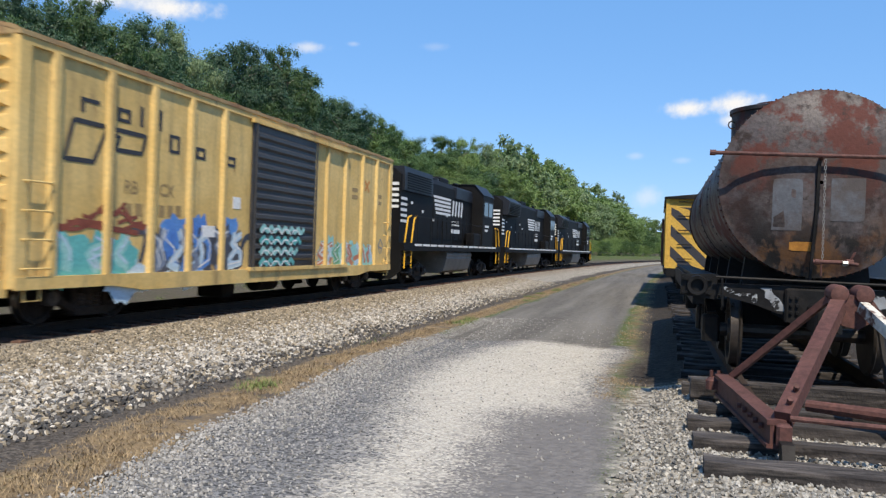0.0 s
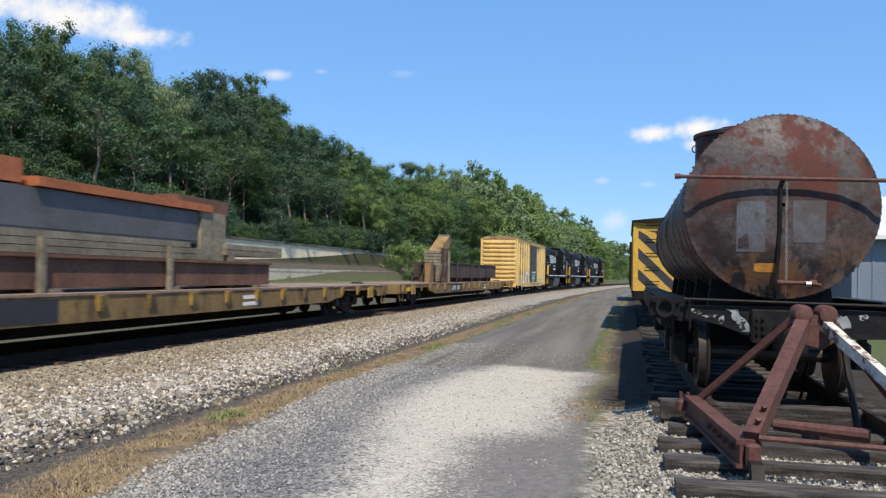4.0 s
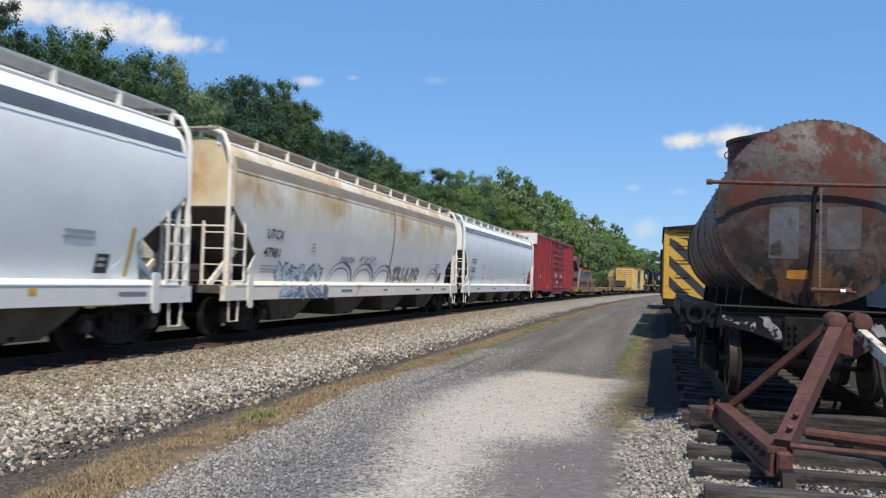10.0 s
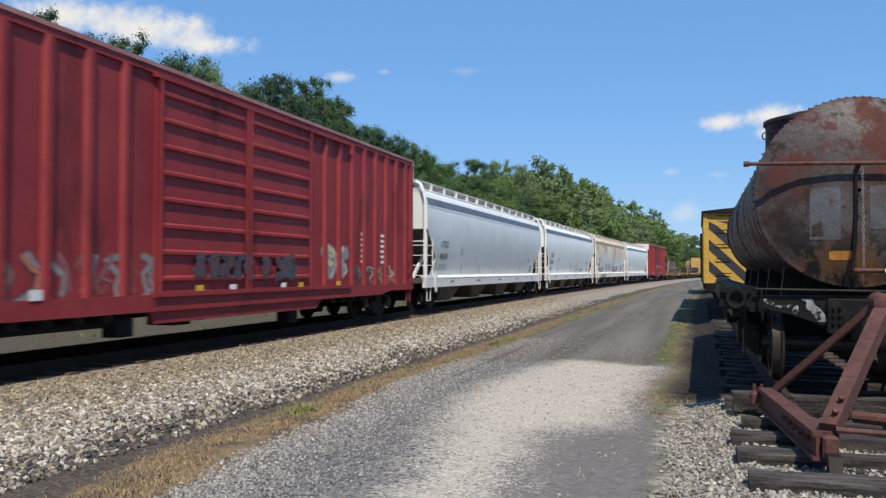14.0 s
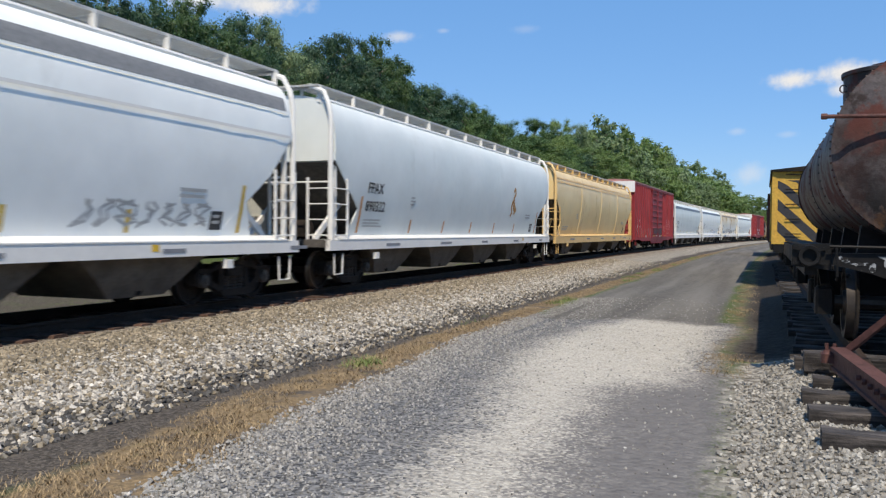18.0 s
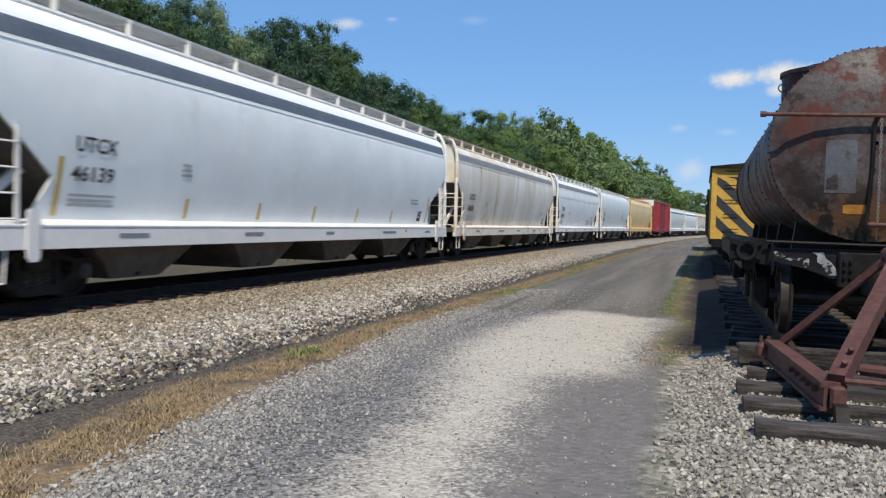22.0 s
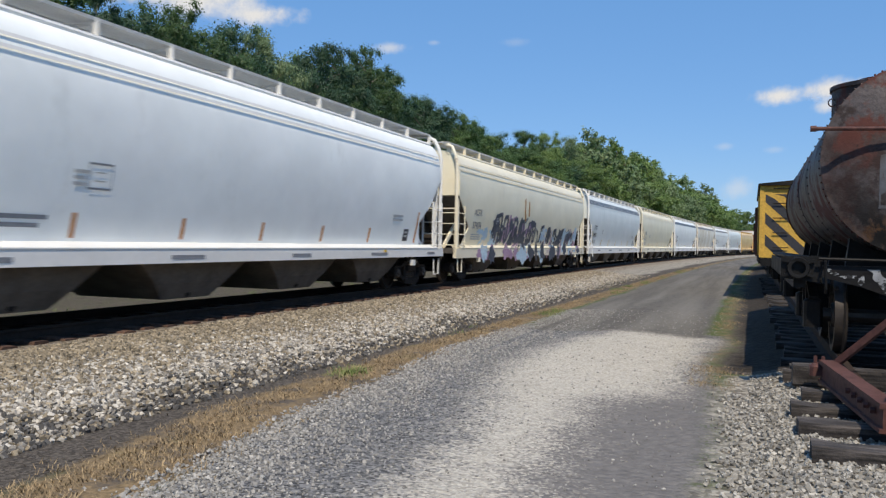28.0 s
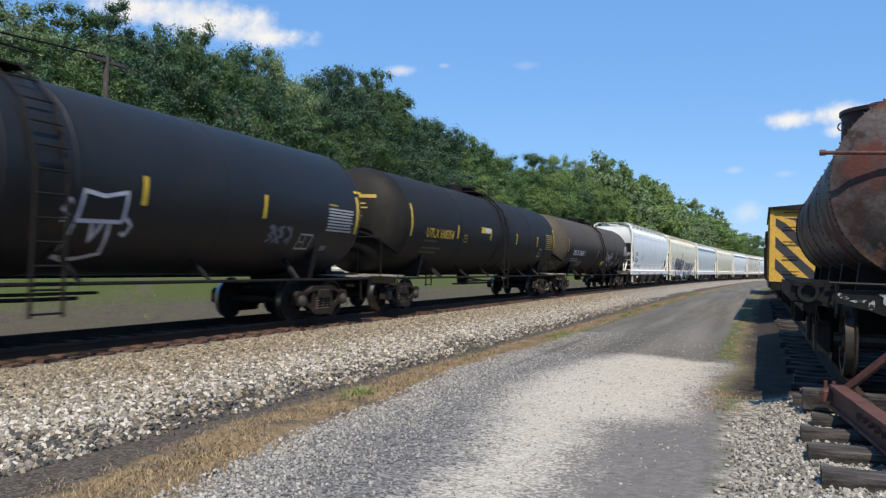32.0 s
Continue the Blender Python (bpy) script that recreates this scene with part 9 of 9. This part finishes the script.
for k in range(16):
    y = -22 + k * 6.0
    part("wall_panel", MB().box(-22.15, -21.85, y + 0.01, y + 5.98, 0.9, 3.38), M_CONC, wall, smooth=0)
    part("coping", MB().box(-22.2, -21.78, y, y + 6.0, 3.38, 3.52), M_COPING, wall, smooth=0)
    part("ledge_panel", MB().box(-19.65, -19.40, y + 0.01, y + 5.98, 0.6, 1.60), M_LEDGE, ledge, smooth=0)
    part("ledge_cap", MB().box(-19.72, -19.385, y, y + 6.0, 1.60, 1.76), M_LEDGE, ledge, smooth=0)
rb = random.Random(8)
y = 19.3
while y < 31:
    l = rb.uniform(1.6, 3.4)
    b = tagged(part("concrete_block", MB().cbox(-17.75, -17.35, -l / 2, l / 2, -0.1, 0.27, 0.07), M_BLOCK), "whitewashed concrete block lying on the grass", "block", "row of blocks")
    b.location = (rb.uniform(-0.15, 0.15), y + l / 2, 0.98)
    b.rotation_euler = (0, 0, radians(rb.uniform(-1, 1)))
    y += l + rb.uniform(0.05, 0.3)


# ---------------------------------------------------------------- line pole at the edge of the wood
M_POLE = mat("weathered_pole_wood", (0.07, 0.06, 0.05, 1), (0.10, 0.088, 0.075, 1), 0.9, 0, 3, 0.3, 20, 0.2)
pole = thing("utility_pole", "weathered wooden utility pole with a cross arm", "utility pole")
px_, py_ = -21.0, 21.3
part("post", MB().rod((px_, py_, 0.5), (px_, py_, 8.4), 0.12, 10, 0.09), M_POLE, pole)
part("cross_arm", MB().box(px_ - 0.06, px_ + 0.06, py_ - 0.9, py_ + 0.9, 8.1, 8.22), M_POLE, pole)
tagged(part("overhead_cable", MB().pipe([(px_, py_ - 40 + 4 * k, 8.3 - 0.9 * math.sin(math.pi * k / 10)) for k in range(11)], 0.035, 6), M_BLACK), "dark overhead cable slung to a pole", "cable")

# ---------------------------------------------------------------- ties
def tie_mesh(seed):
    r = random.Random(seed)
    w, l, h = 0.115, 1.3, 0.19
    mb = MB()
    rings = []
    for y in (-l, -l * 0.85, -l * 0.5, 0, l * 0.4, l * 0.8, l):
        j = [r.uniform(-0.012, 0.012) for _ in range(8)]
        rings.append([(y, -w + 0.01 + j[0], -h), (y, w - 0.01 + j[1], -h), (y, w + j[2], -h + 0.02), (y, w + j[3], -0.012), (y, w - 0.012, j[4]), (y, -w + 0.012, j[5]), (y, -w + j[6], -0.012), (y, -w + j[7], -h + 0.02)])
    return mb.loft(rings).mesh("tie")


TIES = [tie_mesh(i) for i in range(4)]
for me in TIES:
    me.materials.append(M_TIE)
rest = MB()
k = 0
s = -60.0
while s < 420:
    x, y, h = on_track(s)
    jx, jr = random.uniform(-0.05, 0.05), random.uniform(-1, 1)
    m = pose(x + jx, y, RAIL_Z - 0.145 + random.uniform(-0.01, 0.01), 0, 0, h + jr)
    if 4 < s < 150:
        ob = new("tie", TIES[k % 4])
        ob.parent, ob.matrix_basis = track, m
    else:
        rest.join(MB().box(-1.3, 1.3, -0.115, 0.115, -0.19, 0).moved(m))
    k += 1
    s += 0.52
tagged(part("far_ties", rest, M_TIE, track, smooth=0), kind="stuff")

# ---------------------------------------------------------------- ties of the siding
OLD_TIES = []
for i in range(3):
    me = tie_mesh(40 + i)
    me.materials.append(M_OLDTIE)
    OLD_TIES.append(me)
rs = random.Random(9)
for k, y in enumerate([6.1, 6.92, 7.65, 8.35, 9.18, 9.62] + [10.2 + 0.62 * i for i in range(48)]):
    ob = new("tie", OLD_TIES[k % 3])
    ob.parent = siding
    ob.matrix_basis = pose(1.64 + rs.uniform(-0.05, 0.09), y, 0.18 + (0.15 if k == 4 else 0.02 if k < 6 else rs.uniform(-0.02, 0.02)), 0, 0, rs.uniform(-1.5, 1.5)) @ Matrix.Diagonal((1.0, 1.05, 1.1, 1))


# ---------------------------------------------------------------- loose stones and grass
def stones(name, label, places, size, material):
    """Angular stones, one joined mesh."""
    g = np.random.default_rng(7 + len(places))
    n = len(places)
    base = np.array([(-1, -1, -1), (1, -1, -1), (1, 1, -1), (-1, 1, -1), (-1, -1, 1), (1, -1, 1), (1, 1, 1), (-1, 1, 1)], float) * 0.5
    face = np.array([(3, 2, 1, 0), (4, 5, 6, 7), (0, 1, 5, 4), (1, 2, 6, 5), (2, 3, 7, 6), (3, 0, 4, 7)])
    v = base[None] * (1 + g.uniform(-0.45, 0.35, (n, 8, 3))) * (np.array(size) * g.uniform(0.55, 1.35, n))[:, None, None]
    v[:, :, 2] *= 0.7
    q = g.normal(size=(n, 4))
    q /= np.linalg.norm(q, axis=1)[:, None]
    w, x, y, z = q.T
    rot = np.stack([1 - 2 * (y * y + z * z), 2 * (x * y - z * w), 2 * (x * z + y * w), 2 * (x * y + z * w), 1 - 2 * (x * x + z * z), 2 * (y * z - x * w), 2 * (x * z - y * w), 2 * (y * z + x * w), 1 - 2 * (x * x + y * y)], 1).reshape(n, 3, 3)
    v = np.einsum("nij,nkj->nki", rot, v) + np.array(places)[:, None, :]
    f = (face[None] + 8 * np.arange(n)[:, None, None]).reshape(-1, 4)
    me = bpy.data.meshes.new(name)
    me.from_pydata(v.reshape(-1, 3).tolist(), [], f.tolist())
    me.materials.append(material)
    tagged(new(name, me), label, "gravel", kind="stuff")


M_STONE = mat("pale_ballast_stone", (0.47, 0.435, 0.38, 1), (0.29, 0.262, 0.222, 1), 0.9, 0, 20, 0.2, 60, 0.1, island=0.55)
M_LOTSTONE = mat("grey_crushed_stone", (0.36, 0.34, 0.30, 1), (0.22, 0.205, 0.18, 1), 0.9, 0, 20, 0.2, 60, 0.1, island=0.55)
M_BSTONE = mat("brown_ballast_stone", (0.30, 0.25, 0.175, 1), (0.19, 0.155, 0.11, 1), 0.9, 0, 20, 0.2, 60, 0.1, island=0.55)
M_CHIP = mat("grey_chippings", (0.36, 0.34, 0.31, 1), (0.26, 0.25, 0.23, 1), 0.9, 0, 20, 0.2, 60, 0.1, island=0.38)
M_DSTONE = mat("dark_cinder_stone", (0.10, 0.095, 0.09, 1), (0.065, 0.06, 0.055, 1), 0.9, 0, 20, 0.2, 60, 0.1, island=0.38)
rg = random.Random(21)
pale, brown, dark = [], [], []
for _ in range(62000):
    y = 3.5 + 40 * rg.random() ** 2.0
    u = rg.uniform(-8.5, -4.9)
    x = u + swing(y)
    p = (x, y, ground_z(x, y) + 0.012)
    k = u + rg.gauss(0, 0.55)
    if k < -6.85:
        brown.append(p)
    elif u + rg.gauss(0, 0.36) < -5.75 + 0.4 * noise.noise((x * 0.8, y * 0.8, 2.0)):
        (pale if rg.random() < 0.84 else brown if rg.random() < 0.75 else dark).append(p)
    elif rg.random() < 0.34:
        (dark if rg.random() < 0.62 else brown if rg.random() < 0.6 else pale).append(p)
stones("ballast_stones", "pale angular ballast stones", pale, 0.040, M_STONE)
stones("stained_ballast_stones", "rust-stained brown ballast stones", brown, 0.042, M_BSTONE)
stones("cinder_stones", "dark cinders and small stones", dark, 0.04, M_DSTONE)
lot = []
for _ in range(36000):
    y = 3.8 + 22 * rg.random() ** 1.8
    x = rg.uniform(-0.55, 3.4)
    if x < -0.05 and y > 9:
        continue
    if x < -0.22 + 0.12 * noise.noise((y * 1.3, 0, 5.5)) + rg.gauss(0, 0.06):
        continue
    if y > 10.2:
        continue
    lot.append((x, y, ground_z(x, y) + 0.012))
stones("gravel_stones", "pale grey crushed stone round the siding ties", lot, 0.024, M_LOTSTONE)
chips, coarse, specks = [], [], []
for _ in range(12000):
    y = 3.0 + 16 * rg.random() ** 1.6
    x = rg.uniform(-3.9, -0.5) if rg.random() < 0.14 else verge_x(y) + verge_half(y) + abs(rg.gauss(0, 0.6))
    chips.append((x, y, ground_z(x, y) + 0.003))
for _ in range(3000):
    y = 3.0 + 11 * rg.random() ** 1.5
    x = verge_x(y) + verge_half(y) - 0.12 + abs(rg.gauss(0, 0.45))
    coarse.append((x, y, ground_z(x, y) + 0.004))
for _ in range(120):
    y = 3.2 + 11 * rg.random() ** 1.4
    x = rg.uniform(-2.9, -0.5)
    specks.append((x, y, ground_z(x, y) + 0.003))
stones("road_chips", "small loose chippings on the drive", chips, 0.014, M_CHIP)
stones("coarse_gravel", "coarser pale gravel along the edge of the drive", coarse, 0.021, M_CHIP)
stones("dark_chips", "scattered dark chips on the pale gravel", specks, 0.010, M_DSTONE)


def grass(name, label, places, material, tall):
    g = random.Random(len(places))
    vs, fs = [], []
    for x, y, z in places:
        for _ in range(7):
            a, l = g.uniform(0, 6.28), tall * g.uniform(0.4, 1.2)
            bx, by = x + g.gauss(0, 0.05), y + g.gauss(0, 0.05)
            w = 0.0045
            dx, dy = math.cos(a), math.sin(a)
            o = len(vs)
            vs += [(bx - dy * w, by + dx * w, z), (bx + dy * w, by - dx * w, z), (bx + dx * l * 0.8, by + dy * l * 0.8, z + l * 0.7)]
            fs.append((o, o + 1, o + 2))
    me = bpy.data.meshes.new(name)
    me.from_pydata(vs, [], fs)
    me.materials.append(material)
    tagged(new(name, me), label, "grass", kind="stuff")


M_DRYGRASS = mat("dry_grass_blades", (0.32, 0.235, 0.13, 1), (0.21, 0.148, 0.082, 1), 0.8, 0, 3, 0, 30, 0, island=0.5)
M_GREENGRASS = mat("green_grass_blades", (0.11, 0.16, 0.035, 1), (0.15, 0.19, 0.05, 1), 0.7, 0, 3, 0, 30, 0, island=0.4)
tan_, green_ = [], []
for _ in range(8000):
    y = 3.2 + 60 * rg.random() ** 1.7
    u = verge_x(y) + rg.gauss(0, 0.55) * verge_half(y) if rg.random() < 0.7 else rg.uniform(-0.7, -0.2)
    if u > -2 and y < 9.2:
        continue
    x = u + swing(y)
    k = noise.noise((x * 0.9, y * 0.9, 4.0))
    if k < -0.3 + 0.25 * (u > -2):
        continue
    (green_ if u < -2 and k > 0.36 and rg.random() < 0.8 else tan_).append((x, y, ground_z(x, y) - 0.005))
for _ in range(3600):
    y, u = rg.uniform(-5, 60), rg.uniform(-19.2, -12.8)
    if u < -16.5 or noise.noise((u * 0.5, y * 0.4, 8.0)) > 0.32:
        green_.append((u + swing(y), y, ground_z(u + swing(y), y)))
grass("dry_grass", "dry tan grass tufts along the drive", tan_, M_DRYGRASS, 0.055)
grass("green_grass", "short green grass and weeds", green_, M_GREENGRASS, 0.13)


# ---------------------------------------------------------------- movement
def motions():
    rows_of = {}
    for ob in CARS:
        rows = []
        for k in range(33):
            x, y, h = on_track(ob["start"] + SPEED * k)
            rows.append((k, pose(x, y, RAIL_Z, 0, 0, h)))
        rows_of[ob] = rows
        walk(ob, rows)
    for ob, carrier in LOADS:
        walk(ob, rows_of[carrier])
    # all wheels turn alike: one action for each place in a truck
    for a, wheels in WHEELSETS.items():
        rows = [(k / FPS, pose(0, a, 0.42) @ Matrix.Rotation(-SPEED * k / FPS / 0.42, 4, "X")) for k in range(32 * FPS + 1)]
        walk(wheels[0], rows)
        act, slot = wheels[0].animation_data.action, wheels[0].animation_data.action_slot
        for w in wheels[1:]:
            w.rotation_mode = "QUATERNION"
            w.animation_data_create()
            w.animation_data.action, w.animation_data.action_slot = act, slot


motions()
